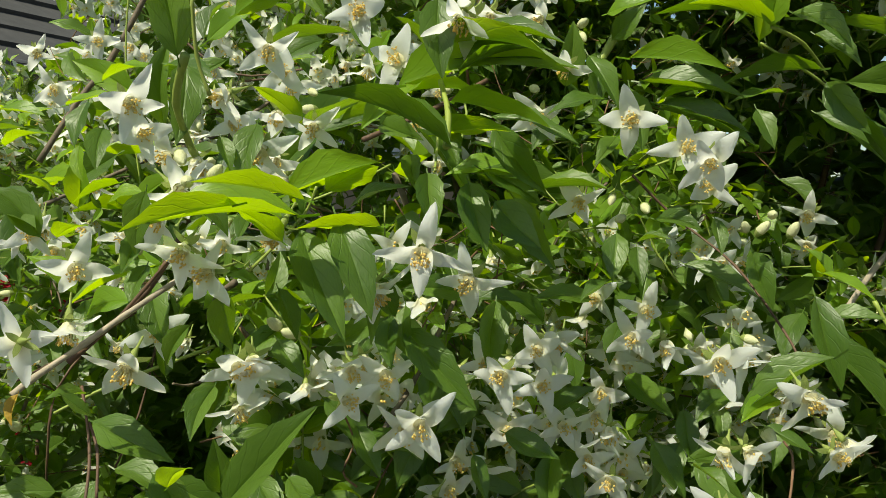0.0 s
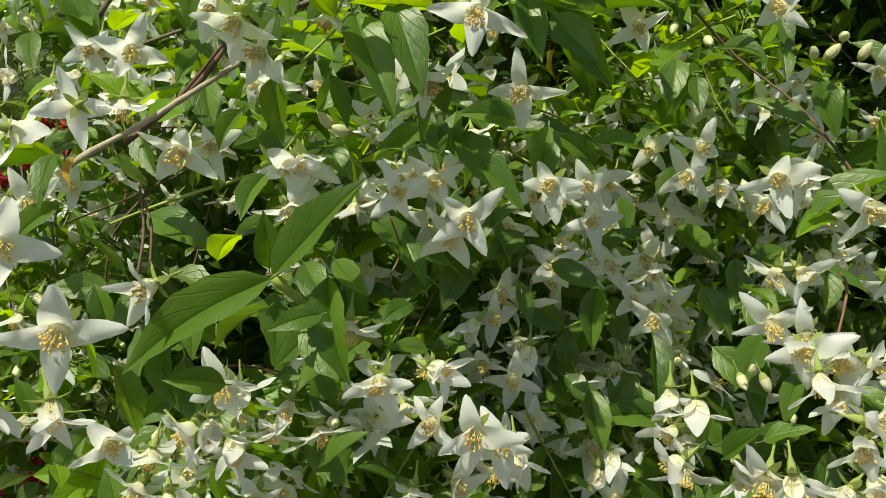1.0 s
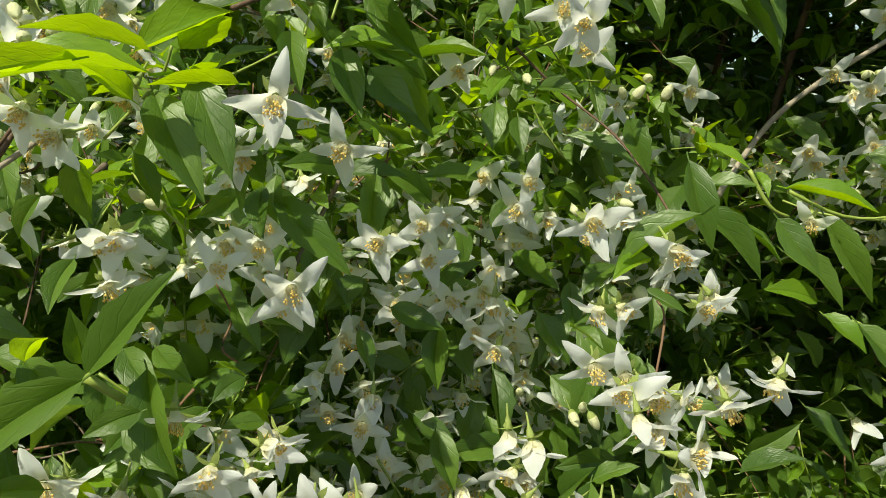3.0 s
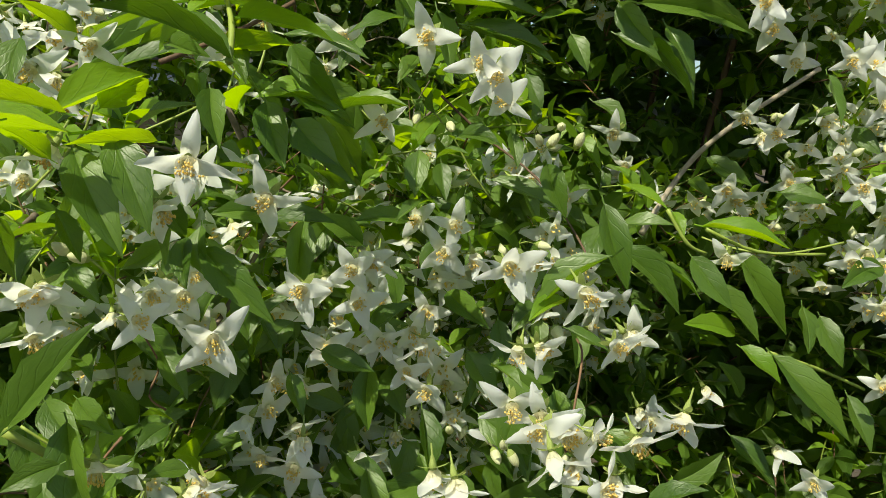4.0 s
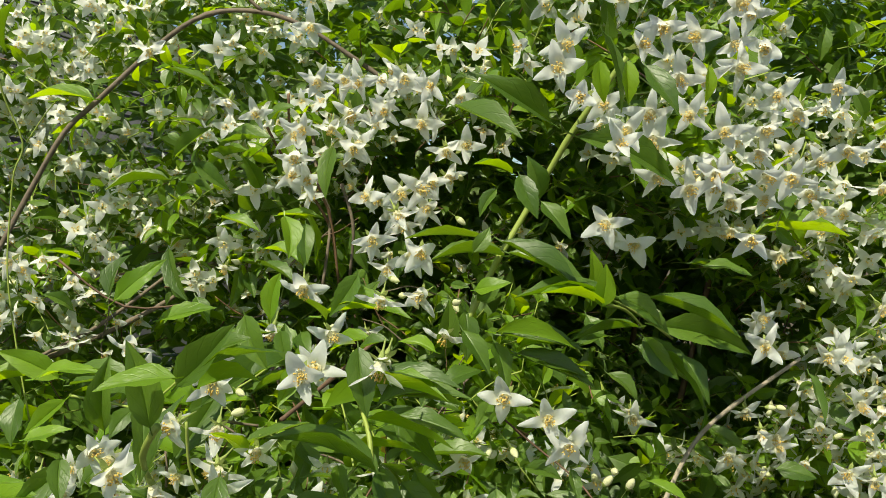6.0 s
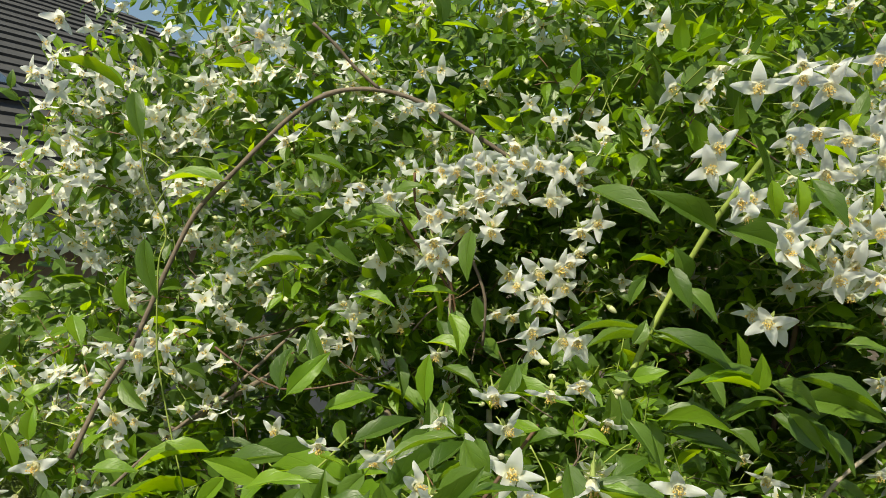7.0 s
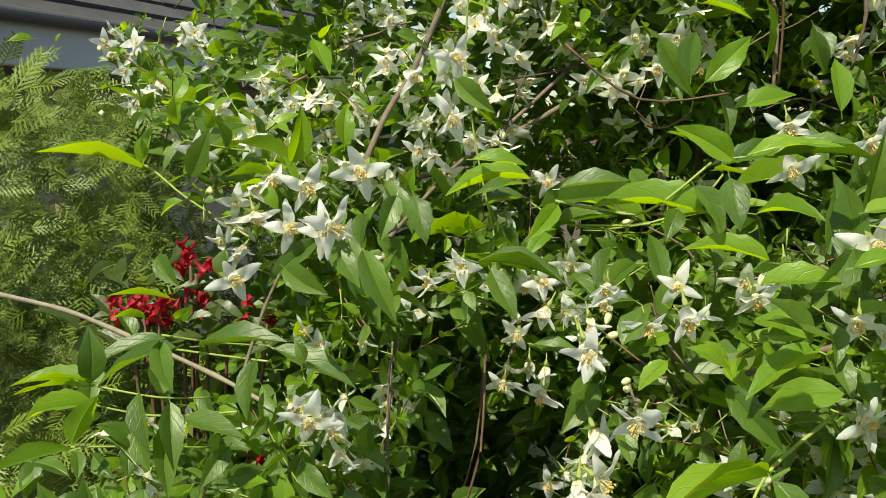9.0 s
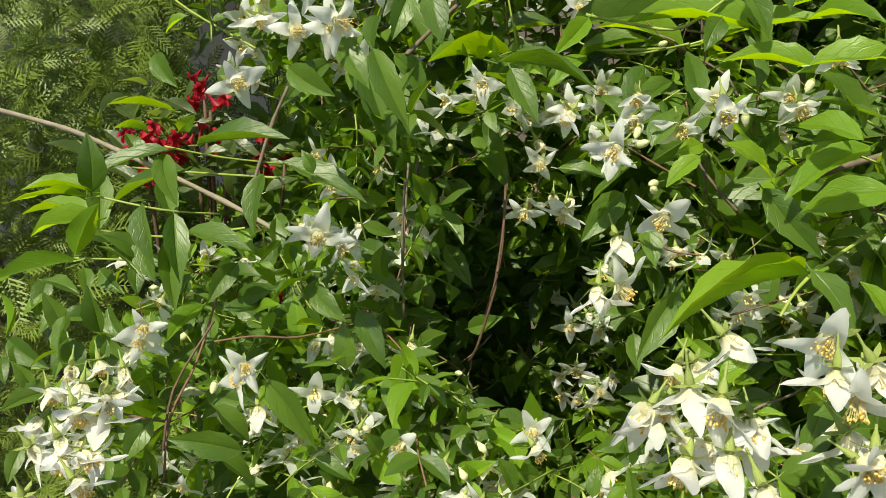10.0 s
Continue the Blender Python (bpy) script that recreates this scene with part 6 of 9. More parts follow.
leaf(0.445, 0.636, 1.693, 0.450, 0.623, 1.716, YOUNG_LIT, None, (0.11, -0.90, 0.41))
leaf(-0.151, 0.799, 1.760, -0.212, 0.798, 1.751, LEAF, None, (0.16, -0.30, 0.94))
leaf(-0.099, 0.789, 1.719, -0.060, 0.770, 1.702, YOUNG_LIT, None, (0.03, -0.19, 0.98))
leaf(0.161, 0.487, 1.503, 0.161, 0.475, 1.482, LEAF, None, (0.33, -0.82, 0.47))
leaf(0.182, 0.483, 1.483, 0.189, 0.470, 1.451, LEAF, None, (-0.21, -0.80, 0.56))
leaf(0.029, 0.461, 1.513, 0.054, 0.444, 1.486, LEAF, None, (-0.02, -0.98, 0.19))
leaf(-0.651, 0.710, 1.389, -0.705, 0.697, 1.382, YOUNG_LIT, None, (-0.17, 0.59, 0.79))
leaf(-0.651, 0.711, 1.393, -0.627, 0.696, 1.432, YOUNG_LIT, None, (0.13, 0.49, 0.86))
leaf(-0.637, 0.719, 1.433, -0.687, 0.707, 1.435, YOUNG_LIT, None, (0.08, 0.42, 0.90))
leaf(-0.636, 0.719, 1.435, -0.633, 0.718, 1.480, LEAF, None, (0.21, -0.92, 0.34))
leaf(-0.635, 0.719, 1.436, -0.680, 0.716, 1.441, YOUNG_LIT, None, (-0.16, -0.17, 0.97))
leaf(-0.579, 0.705, 1.419, -0.577, 0.681, 1.375, LEAF, None, (0.35, -0.89, 0.29))
leaf(-0.601, 0.712, 1.428, -0.593, 0.686, 1.385, LEAF, None, (-0.48, -0.79, 0.38))
leaf(-0.570, 0.701, 1.407, -0.526, 0.677, 1.395, LEAF, None, (0.15, -0.43, 0.89))
leaf(-0.583, 0.738, 1.460, -0.638, 0.730, 1.443, LEAF, None, (0.29, -0.34, 0.90))
leaf(-0.587, 0.738, 1.458, -0.578, 0.715, 1.423, LEAF, None, (0.12, -0.85, 0.52))
leaf(-0.515, 0.721, 1.441, -0.524, 0.700, 1.401, LEAF, None, (-0.39, -0.84, 0.38))
leaf(-0.500, 0.720, 1.449, -0.443, 0.691, 1.421, LEAF, None, (-0.06, -0.35, 0.94))
leaf(-0.579, 0.765, 1.486, -0.624, 0.754, 1.494, YOUNG_LIT, None, (0.33, 0.25, 0.91))
leaf(-0.600, 0.765, 1.472, -0.621, 0.749, 1.477, YOUNG_LIT, None, (-0.07, 0.40, 0.91))
leaf(-0.574, 0.740, 1.474, -0.559, 0.728, 1.487, YOUNG_LIT, None, (0.49, -0.78, 0.37))
leaf(-0.602, 0.702, 1.390, -0.630, 0.699, 1.410, LEAF, None, (0.15, -0.87, 0.48))
leaf(-0.663, 0.699, 1.340, -0.673, 0.697, 1.372, LEAF, None, (0.07, -0.94, 0.34))
leaf(-0.638, 0.695, 1.339, -0.641, 0.692, 1.375, LEAF, None, (-0.22, -0.84, 0.50))
leaf(-0.448, 0.869, 1.531, -0.435, 0.843, 1.486, LEAF, None, (0.29, -0.88, 0.37))
leaf(-0.427, 0.830, 1.514, -0.408, 0.793, 1.437, LEAF, None, (0.02, -0.83, 0.56))
leaf(-0.399, 0.847, 1.519, -0.373, 0.817, 1.471, LEAF, None, (-0.13, -0.83, 0.54))
leaf(-0.454, 0.866, 1.513, -0.503, 0.851, 1.474, LEAF, None, (-0.20, -0.88, 0.43))
leaf(-0.388, 0.878, 1.564, -0.364, 0.848, 1.513, LEAF, None, (0.24, -0.78, 0.58))
leaf(-0.283, 0.740, 1.428, -0.243, 0.719, 1.420, LEAF, None, (-0.08, -0.48, 0.87))
leaf(-0.452, 0.713, 1.333, -0.435, 0.687, 1.290, LEAF, None, (0.07, -0.94, 0.33))
leaf(-0.524, 0.665, 1.303, -0.491, 0.635, 1.257, LEAF, None, (-0.10, -0.90, 0.42))
leaf(-0.540, 0.609, 1.278, -0.585, 0.608, 1.293, LEAF, None, (0.15, -0.93, 0.34))
leaf(-0.266, 0.794, 1.566, -0.343, 0.792, 1.555, YOUNG_LIT, None, (-0.20, -0.38, 0.90))
leaf(-0.249, 0.765, 1.545, -0.285, 0.751, 1.515, YOUNG_LIT, None, (-0.30, -0.90, 0.33))
leaf(-0.246, 0.768, 1.558, -0.189, 0.747, 1.563, LEAF, None, (0.21, -0.39, 0.90))
leaf(-0.171, 0.672, 1.563, -0.160, 0.648, 1.527, LEAF, None, (-0.23, -0.84, 0.49))
leaf(-0.154, 0.672, 1.574, -0.134, 0.646, 1.569, YOUNG_LIT, None, (-0.11, 0.44, 0.89))
leaf(-0.184, 0.577, 1.510, -0.156, 0.557, 1.501, YOUNG_LIT, None, (0.10, -0.34, 0.93))
leaf(-0.183, 0.499, 1.494, -0.188, 0.481, 1.470, LEAF, None, (0.04, -0.92, 0.39))
leaf(-0.229, 0.527, 1.450, -0.207, 0.501, 1.415, LEAF, None, (-0.32, -0.89, 0.33))
leaf(-0.244, 0.460, 1.424, -0.286, 0.447, 1.429, YOUNG_LIT, None, (0.41, 0.43, 0.81))
leaf(-0.266, 0.425, 1.437, -0.255, 0.404, 1.411, LEAF, None, (0.30, -0.84, 0.46))
leaf(-0.241, 0.459, 1.422, -0.327, 0.447, 1.399, YOUNG_LIT, None, (0.49, 0.32, 0.81))
leaf(-0.281, 0.521, 1.395, -0.311, 0.506, 1.362, LEAF, None, (0.11, -0.92, 0.38))
leaf(-0.305, 0.516, 1.439, -0.306, 0.498, 1.418, LEAF, None, (-0.10, -0.90, 0.42))
leaf(-0.226, 0.608, 1.483, -0.202, 0.577, 1.460, YOUNG_LIT, None, (-0.12, 0.42, 0.90))
leaf(-0.293, 0.578, 1.441, -0.324, 0.564, 1.417, LEAF, None, (-0.11, -0.94, 0.33))
leaf(-0.174, 0.689, 1.543, -0.195, 0.673, 1.519, LEAF, None, (-0.16, -0.93, 0.33))
leaf(-0.279, 0.365, 1.400, -0.310, 0.360, 1.406, YOUNG_LIT, None, (-0.01, -0.12, 0.99))
leaf(-0.228, 0.604, 1.465, -0.252, 0.594, 1.460, YOUNG_LIT, None, (0.06, -0.82, 0.57))
leaf(-0.486, 0.752, 1.340, -0.461, 0.729, 1.316, LEAF, None, (-0.05, -0.95, 0.31))
leaf(-0.544, 0.742, 1.340, -0.512, 0.726, 1.351, LEAF, None, (0.19, -0.81, 0.56))
leaf(-0.357, 0.856, 1.339, -0.336, 0.829, 1.300, LEAF, None, (-0.17, -0.87, 0.47))
leaf(-0.539, 0.709, 1.378, -0.561, 0.694, 1.354, LEAF, None, (0.32, -0.87, 0.37))
leaf(-0.105, 0.360, 1.605, -0.145, 0.356, 1.601, YOUNG_LIT, None, (0.10, -0.39, 0.92))
leaf(-0.105, 0.370, 1.600, -0.073, 0.351, 1.632, LEAF, None, (-0.24, -0.89, 0.39))
leaf(-0.095, 0.368, 1.606, -0.047, 0.345, 1.616, LEAF, None, (-0.12, -0.13, 0.98))
leaf(-0.002, 0.409, 1.610, 0.000, 0.397, 1.570, LEAF, None, (0.08, -0.92, 0.37))
leaf(0.000, 0.409, 1.588, 0.046, 0.379, 1.578, YOUNG_LIT, None, (-0.17, 0.14, 0.98))
leaf(0.007, 0.408, 1.574, 0.052, 0.386, 1.581, LEAF, None, (-0.41, -0.41, 0.81))
leaf(0.011, 0.407, 1.595, 0.056, 0.385, 1.584, LEAF, None, (-0.15, -0.27, 0.95))
leaf(-0.040, 0.397, 1.598, -0.028, 0.383, 1.586, LEAF, None, (-0.29, -0.80, 0.52))
leaf(-0.057, 0.503, 1.616, -0.114, 0.503, 1.604, LEAF, None, (0.07, -0.12, 0.99))
leaf(-0.047, 0.480, 1.618, -0.042, 0.467, 1.596, LEAF, None, (-0.09, -0.94, 0.32))
leaf(-0.130, 0.498, 1.598, -0.154, 0.491, 1.575, LEAF, None, (-0.03, -0.81, 0.58))
leaf(-0.195, 0.533, 1.590, -0.143, 0.509, 1.586, LEAF, None, (-0.00, -0.25, 0.97))
leaf(0.141, 0.572, 1.665, 0.080, 0.573, 1.664, LEAF, None, (0.21, -0.20, 0.96))
leaf(0.146, 0.571, 1.667, 0.206, 0.547, 1.636, LEAF, None, (0.22, -0.47, 0.86))
leaf(0.118, 0.578, 1.628, 0.138, 0.561, 1.649, LEAF, None, (0.09, -0.90, 0.42))
leaf(0.108, 0.580, 1.621, 0.104, 0.569, 1.577, LEAF, None, (0.35, -0.84, 0.40))
leaf(0.130, 0.576, 1.595, 0.136, 0.563, 1.548, LEAF, None, (0.40, -0.80, 0.45))
leaf(0.138, 0.574, 1.598, 0.199, 0.549, 1.584, LEAF, None, (-0.24, -0.34, 0.91))
leaf(0.151, 0.571, 1.579, 0.207, 0.548, 1.552, LEAF, None, (0.03, -0.35, 0.93))
leaf(0.174, 0.565, 1.710, 0.194, 0.549, 1.675, LEAF, None, (0.19, -0.90, 0.40))
leaf(0.172, 0.565, 1.710, 0.160, 0.555, 1.748, LEAF, None, (-0.04, -0.90, 0.43))
leaf(0.213, 0.507, 1.629, 0.242, 0.488, 1.602, LEAF, None, (-0.13, -0.88, 0.46))
leaf(0.247, 0.520, 1.626, 0.311, 0.494, 1.591, LEAF, None, (0.21, -0.20, 0.96))
leaf(0.213, 0.558, 1.624, 0.209, 0.546, 1.667, YOUNG_LIT, None, (0.07, -0.81, 0.59))
leaf(0.215, 0.516, 1.628, 0.134, 0.521, 1.631, LEAF, None, (-0.09, -0.41, 0.91))
leaf(0.194, 0.529, 1.759, 0.268, 0.502, 1.713, LEAF, None, (0.03, -0.97, 0.25))
leaf(0.147, 0.457, 1.757, 0.090, 0.457, 1.793, LEAF, None, (-0.09, -0.94, 0.33))
leaf(0.166, 0.412, 1.790, 0.170, 0.416, 1.763, YOUNG_LIT, None, (-0.23, -0.94, -0.24))
leaf(0.184, 0.408, 1.789, 0.185, 0.412, 1.761, YOUNG_LIT, None, (0.09, -0.98, -0.19))
leaf(0.237, 0.397, 1.784, 0.236, 0.402, 1.760, YOUNG_LIT, None, (0.43, -0.84, -0.33))
leaf(0.201, 0.415, 1.788, 0.215, 0.400, 1.753, LEAF, None, (-0.03, -0.89, 0.46))
leaf(0.012, 0.691, 1.776, 0.002, 0.681, 1.727, LEAF, None, (-0.43, -0.85, 0.31))
leaf(-0.145, 0.826, 1.788, -0.105, 0.805, 1.816, LEAF, None, (-0.17, -0.83, 0.52))
leaf(-0.124, 0.822, 1.781, -0.090, 0.803, 1.748, LEAF, None, (0.11, -0.95, 0.31))
leaf(-0.041, 0.754, 1.717, 0.003, 0.732, 1.711, YOUNG_LIT, None, (0.23, -0.41, 0.88))
leaf(-0.019, 0.647, 1.701, -0.020, 0.635, 1.665, LEAF, None, (-0.12, -0.90, 0.41))
leaf(0.020, 0.588, 1.655, -0.007, 0.582, 1.620, LEAF, None, (-0.12, -0.93, 0.34))
leaf(0.301, 0.528, 1.650, 0.335, 0.509, 1.639, LEAF, None, (-0.05, -0.43, 0.90))
leaf(-0.309, 0.759, 1.793, -0.299, 0.745, 1.732, LEAF, None, (-0.09, -0.92, 0.38))
leaf(-0.308, 0.757, 1.941, -0.302, 0.744, 1.889, LEAF, None, (0.04, -0.84, 0.53))
leaf(0.245, 0.540, 1.425, 0.284, 0.517, 1.376, LEAF, None, (0.06, -0.90, 0.44))
leaf(0.278, 0.555, 1.414, 0.307, 0.535, 1.384, LEAF, None, (0.36, -0.17, 0.92))
leaf(0.343, 0.545, 1.414, 0.366, 0.524, 1.358, LEAF, None, (-0.26, -0.83, 0.50))
leaf(0.313, 0.547, 1.392, 0.348, 0.526, 1.351, LEAF, None, (0.21, -0.90, 0.37))
leaf(0.336, 0.540, 1.357, 0.295, 0.535, 1.367, YOUNG_LIT, None, (0.49, -0.72, 0.50))
leaf(0.260, 0.563, 1.466, 0.287, 0.545, 1.449, YOUNG_LIT, None, (0.31, -0.47, 0.83))
leaf(0.317, 0.551, 1.435, 0.371, 0.529, 1.418, YOUNG_LIT, None, (0.07, -0.18, 0.98))
leaf(0.287, 0.536, 1.447, 0.289, 0.522, 1.431, YOUNG_LIT, None, (0.19, -0.89, 0.41))
leaf(0.353, 0.516, 1.344, 0.394, 0.492, 1.288, LEAF, None, (0.03, -0.85, 0.53))
leaf(0.330, 0.520, 1.351, 0.350, 0.503, 1.328, YOUNG_LIT, None, (0.23, -0.87, 0.44))
leaf(0.397, 0.553, 1.372, 0.393, 0.538, 1.337, LEAF, None, (0.35, -0.71, 0.61))
leaf(0.295, 0.555, 1.242, 0.328, 0.541, 1.268, LEAF, None, (-0.05, -0.97, 0.24))
leaf(0.353, 0.580, 1.267, 0.382, 0.559, 1.226, LEAF, None, (0.20, -0.76, 0.62))
leaf(0.363, 0.581, 1.297, 0.341, 0.575, 1.327, LEAF, None, (0.18, -0.89, 0.43))
leaf(0.251, 0.541, 1.439, 0.282, 0.524, 1.439, LEAF, None, (-0.36, -0.23, 0.90))
leaf(0.431, 0.511, 1.405, 0.395, 0.503, 1.392, LEAF, None, (-0.04, -0.88, 0.47))
leaf(0.407, 0.601, 1.455, 0.439, 0.583, 1.446, LEAF, None, (0.26, -0.89, 0.36))
leaf(0.150, 0.570, 1.582, 0.202, 0.548, 1.561, LEAF, None, (-0.47, -0.34, 0.82))
leaf(0.148, 0.571, 1.584, 0.177, 0.555, 1.589, YOUNG_LIT, None, (-0.33, -0.25, 0.91))
leaf(0.241, 0.578, 1.591, 0.193, 0.572, 1.580, LEAF, None, (-0.22, -0.27, 0.94))
leaf(0.278, 0.573, 1.598, 0.356, 0.547, 1.569, LEAF, None, (-0.07, -0.96, 0.25))
leaf(0.293, 0.589, 1.574, 0.317, 0.568, 1.522, LEAF, None, (0.49, -0.57, 0.66))
leaf(0.268, 0.593, 1.579, 0.296, 0.575, 1.556, LEAF, None, (0.24, -0.83, 0.50))
leaf(0.056, 0.497, 1.520, 0.096, 0.479, 1.520, LEAF, None, (0.09, -0.33, 0.94))
leaf(0.015, 0.463, 1.523, 0.024, 0.445, 1.485, LEAF, None, (-0.03, -0.80, 0.60))
leaf(0.042, 0.478, 1.514, 0.063, 0.459, 1.475, LEAF, None, (-0.47, -0.78, 0.41))
leaf(0.026, 0.454, 1.559, 0.072, 0.434, 1.542, LEAF, None, (-0.09, -0.39, 0.92))
leaf(-0.003, 0.427, 1.546, 0.033, 0.401, 1.545, YOUNG_LIT, None, (0.05, 0.42, 0.91))
leaf(0.005, 0.427, 1.563, 0.052, 0.398, 1.546, YOUNG_LIT, None, (0.09, 0.39, 0.92))
leaf(-0.070, 0.417, 1.550, -0.092, 0.402, 1.567, YOUNG_LIT, None, (-0.05, 0.29, 0.96))
leaf(-0.073, 0.438, 1.551, -0.033, 0.421, 1.565, LEAF, None, (0.09, -0.34, 0.94))
leaf(-0.072, 0.373, 1.513, -0.025, 0.347, 1.526, YOUNG_LIT, None, (0.34, 0.42, 0.84))
leaf(-0.054, 0.381, 1.515, -0.027, 0.357, 1.525, YOUNG_LIT, None, (0.47, 0.39, 0.79))
leaf(-0.064, 0.370, 1.498, -0.041, 0.350, 1.449, LEAF, None, (0.20, -0.83, 0.52))
leaf(-0.049, 0.430, 1.508, -0.015, 0.414, 1.519, LEAF, None, (-0.07, -0.47, 0.88))
leaf(-0.016, 0.428, 1.535, -0.013, 0.413, 1.517, LEAF, None, (0.01, -0.90, 0.44))
leaf(-0.032, 0.442, 1.553, -0.010, 0.426, 1.543, LEAF, None, (-0.13, -0.90, 0.42))
leaf(-0.010, 0.462, 1.579, -0.022, 0.442, 1.566, YOUNG_LIT, None, (0.20, 0.39, 0.90))
leaf(-0.022, 0.463, 1.573, 0.022, 0.436, 1.568, YOUNG_LIT, None, (0.04, 0.40, 0.91))
leaf(-0.018, 0.419, 1.446, 0.016, 0.398, 1.410, LEAF, None, (0.09, -0.90, 0.42))
leaf(-0.026, 0.421, 1.452, -0.025, 0.406, 1.428, LEAF, None, (-0.14, -0.86, 0.50))
leaf(-0.036, 0.432, 1.449, -0.060, 0.422, 1.437, LEAF, None, (0.39, -0.80, 0.45))
leaf(0.108, 0.513, 1.554, 0.092, 0.501, 1.535, LEAF, None, (-0.33, -0.83, 0.45))
leaf(0.103, 0.487, 1.495, 0.098, 0.473, 1.466, LEAF, None, (-0.16, -0.91, 0.39))
leaf(0.119, 0.504, 1.486, 0.119, 0.490, 1.463, LEAF, None, (-0.00, -0.70, 0.71))
leaf(0.156, 0.528, 1.474, 0.195, 0.508, 1.454, LEAF, None, (-0.24, -0.32, 0.92))
leaf(0.172, 0.418, 1.410, 0.149, 0.408, 1.401, YOUNG_LIT, None, (0.08, -0.53, 0.84))
leaf(0.130, 0.504, 1.503, 0.155, 0.488, 1.495, LEAF, None, (-0.64, -0.35, 0.69))
leaf(-0.069, 0.337, 1.367, -0.089, 0.327, 1.361, LEAF, None, (0.05, -0.95, 0.31))
leaf(-0.087, 0.382, 1.382, -0.067, 0.365, 1.362, LEAF, None, (-0.01, -0.90, 0.43))
leaf(0.275, 0.726, 1.601, 0.285, 0.709, 1.563, LEAF, None, (-0.01, -0.92, 0.39))
leaf(0.233, 0.729, 1.566, 0.243, 0.712, 1.529, LEAF, None, (-0.20, -0.77, 0.60))
leaf(0.292, 0.718, 1.539, 0.317, 0.699, 1.507, LEAF, None, (0.14, -0.85, 0.51))
leaf(0.075, 0.550, 1.574, 0.058, 0.538, 1.547, LEAF, None, (-0.08, -0.89, 0.45))
leaf(0.037, 0.481, 1.541, 0.015, 0.473, 1.546, LEAF, None, (-0.28, -0.34, 0.90))
leaf(0.378, 0.669, 1.484, 0.409, 0.649, 1.459, LEAF, None, (0.02, -0.95, 0.32))
leaf(0.410, 0.550, 1.363, 0.417, 0.533, 1.328, LEAF, None, (-0.23, -0.89, 0.39))
leaf(0.428, 0.542, 1.303, 0.435, 0.524, 1.265, LEAF, None, (0.14, -0.87, 0.47))
leaf(-0.208, 0.558, 1.588, -0.249, 0.559, 1.610, YOUNG_LIT, None, (-0.29, -0.83, 0.48))
leaf(-0.218, 0.530, 1.591, -0.167, 0.505, 1.595, YOUNG_LIT, None, (-0.03, -0.33, 0.94))
leaf(-0.227, 0.531, 1.579, -0.229, 0.515, 1.547, LEAF, None, (-0.30, -0.82, 0.48))
leaf(-0.165, 0.492, 1.557, -0.158, 0.484, 1.610, LEAF, None, (-0.06, -0.91, 0.41))
leaf(-0.157, 0.473, 1.591, -0.124, 0.451, 1.579, LEAF, None, (-0.46, -0.10, 0.88))
leaf(-0.151, 0.931, 1.774, -0.109, 0.905, 1.753, LEAF, None, (-0.08, -0.87, 0.48))
leaf(-0.044, 0.896, 1.715, 0.019, 0.869, 1.724, YOUNG_LIT, None, (0.01, -0.32, 0.95))
leaf(-0.338, 0.816, 1.718, -0.336, 0.809, 1.768, YOUNG_LIT, None, (-0.46, -0.86, 0.23))
leaf(-0.340, 0.756, 1.654, -0.314, 0.733, 1.625, LEAF, None, (-0.25, -0.93, 0.26))
leaf(-0.394, 0.676, 1.566, -0.389, 0.658, 1.531, LEAF, None, (-0.10, -0.81, 0.58))
leaf(-0.406, 0.679, 1.566, -0.421, 0.667, 1.536, LEAF, None, (0.22, -0.87, 0.44))
leaf(-0.435, 0.661, 1.530, -0.417, 0.638, 1.481, LEAF, None, (-0.12, -0.90, 0.42))
leaf(-0.456, 0.668, 1.539, -0.440, 0.647, 1.506, LEAF, None, (0.02, -0.93, 0.36))
leaf(-0.490, 0.674, 1.520, -0.462, 0.652, 1.502, LEAF, None, (0.02, -0.96, 0.28))
leaf(-0.315, 0.636, 1.573, -0.368, 0.636, 1.563, LEAF, None, (-0.26, -0.20, 0.94))
leaf(-0.555, 0.751, 1.584, -0.538, 0.738, 1.620, LEAF, None, (-0.05, -0.92, 0.39))
leaf(-0.562, 0.757, 1.624, -0.562, 0.747, 1.647, YOUNG_LIT, None, (-0.41, -0.86, 0.30))
leaf(-0.479, 0.701, 1.594, -0.471, 0.691, 1.633, YOUNG_LIT, None, (0.27, -0.81, 0.52))
leaf(-0.479, 0.701, 1.594, -0.518, 0.692, 1.609, YOUNG_LIT, None, (0.09, 0.50, 0.86))
leaf(-0.494, 0.704, 1.586, -0.525, 0.691, 1.585, YOUNG_LIT, None, (-0.14, 0.33, 0.93))
leaf(-0.549, 0.632, 1.478, -0.493, 0.606, 1.482, LEAF, None, (0.17, -0.14, 0.97))
leaf(-0.577, 0.698, 1.531, -0.563, 0.679, 1.510, LEAF, None, (-0.22, -0.87, 0.44))
leaf(-0.358, 0.640, 1.520, -0.298, 0.610, 1.501, LEAF, None, (0.05, -0.02, 1.00))
leaf(-0.353, 0.618, 1.517, -0.341, 0.599, 1.485, LEAF, None, (0.04, -0.85, 0.52))
leaf(-0.121, 0.379, 1.577, -0.131, 0.375, 1.625, LEAF, None, (0.20, -0.92, 0.35))
leaf(-0.186, 0.474, 1.540, -0.218, 0.467, 1.519, LEAF, None, (0.12, -0.94, 0.31))
leaf(-0.182, 0.444, 1.551, -0.179, 0.427, 1.528, LEAF, None, (0.26, -0.91, 0.33))
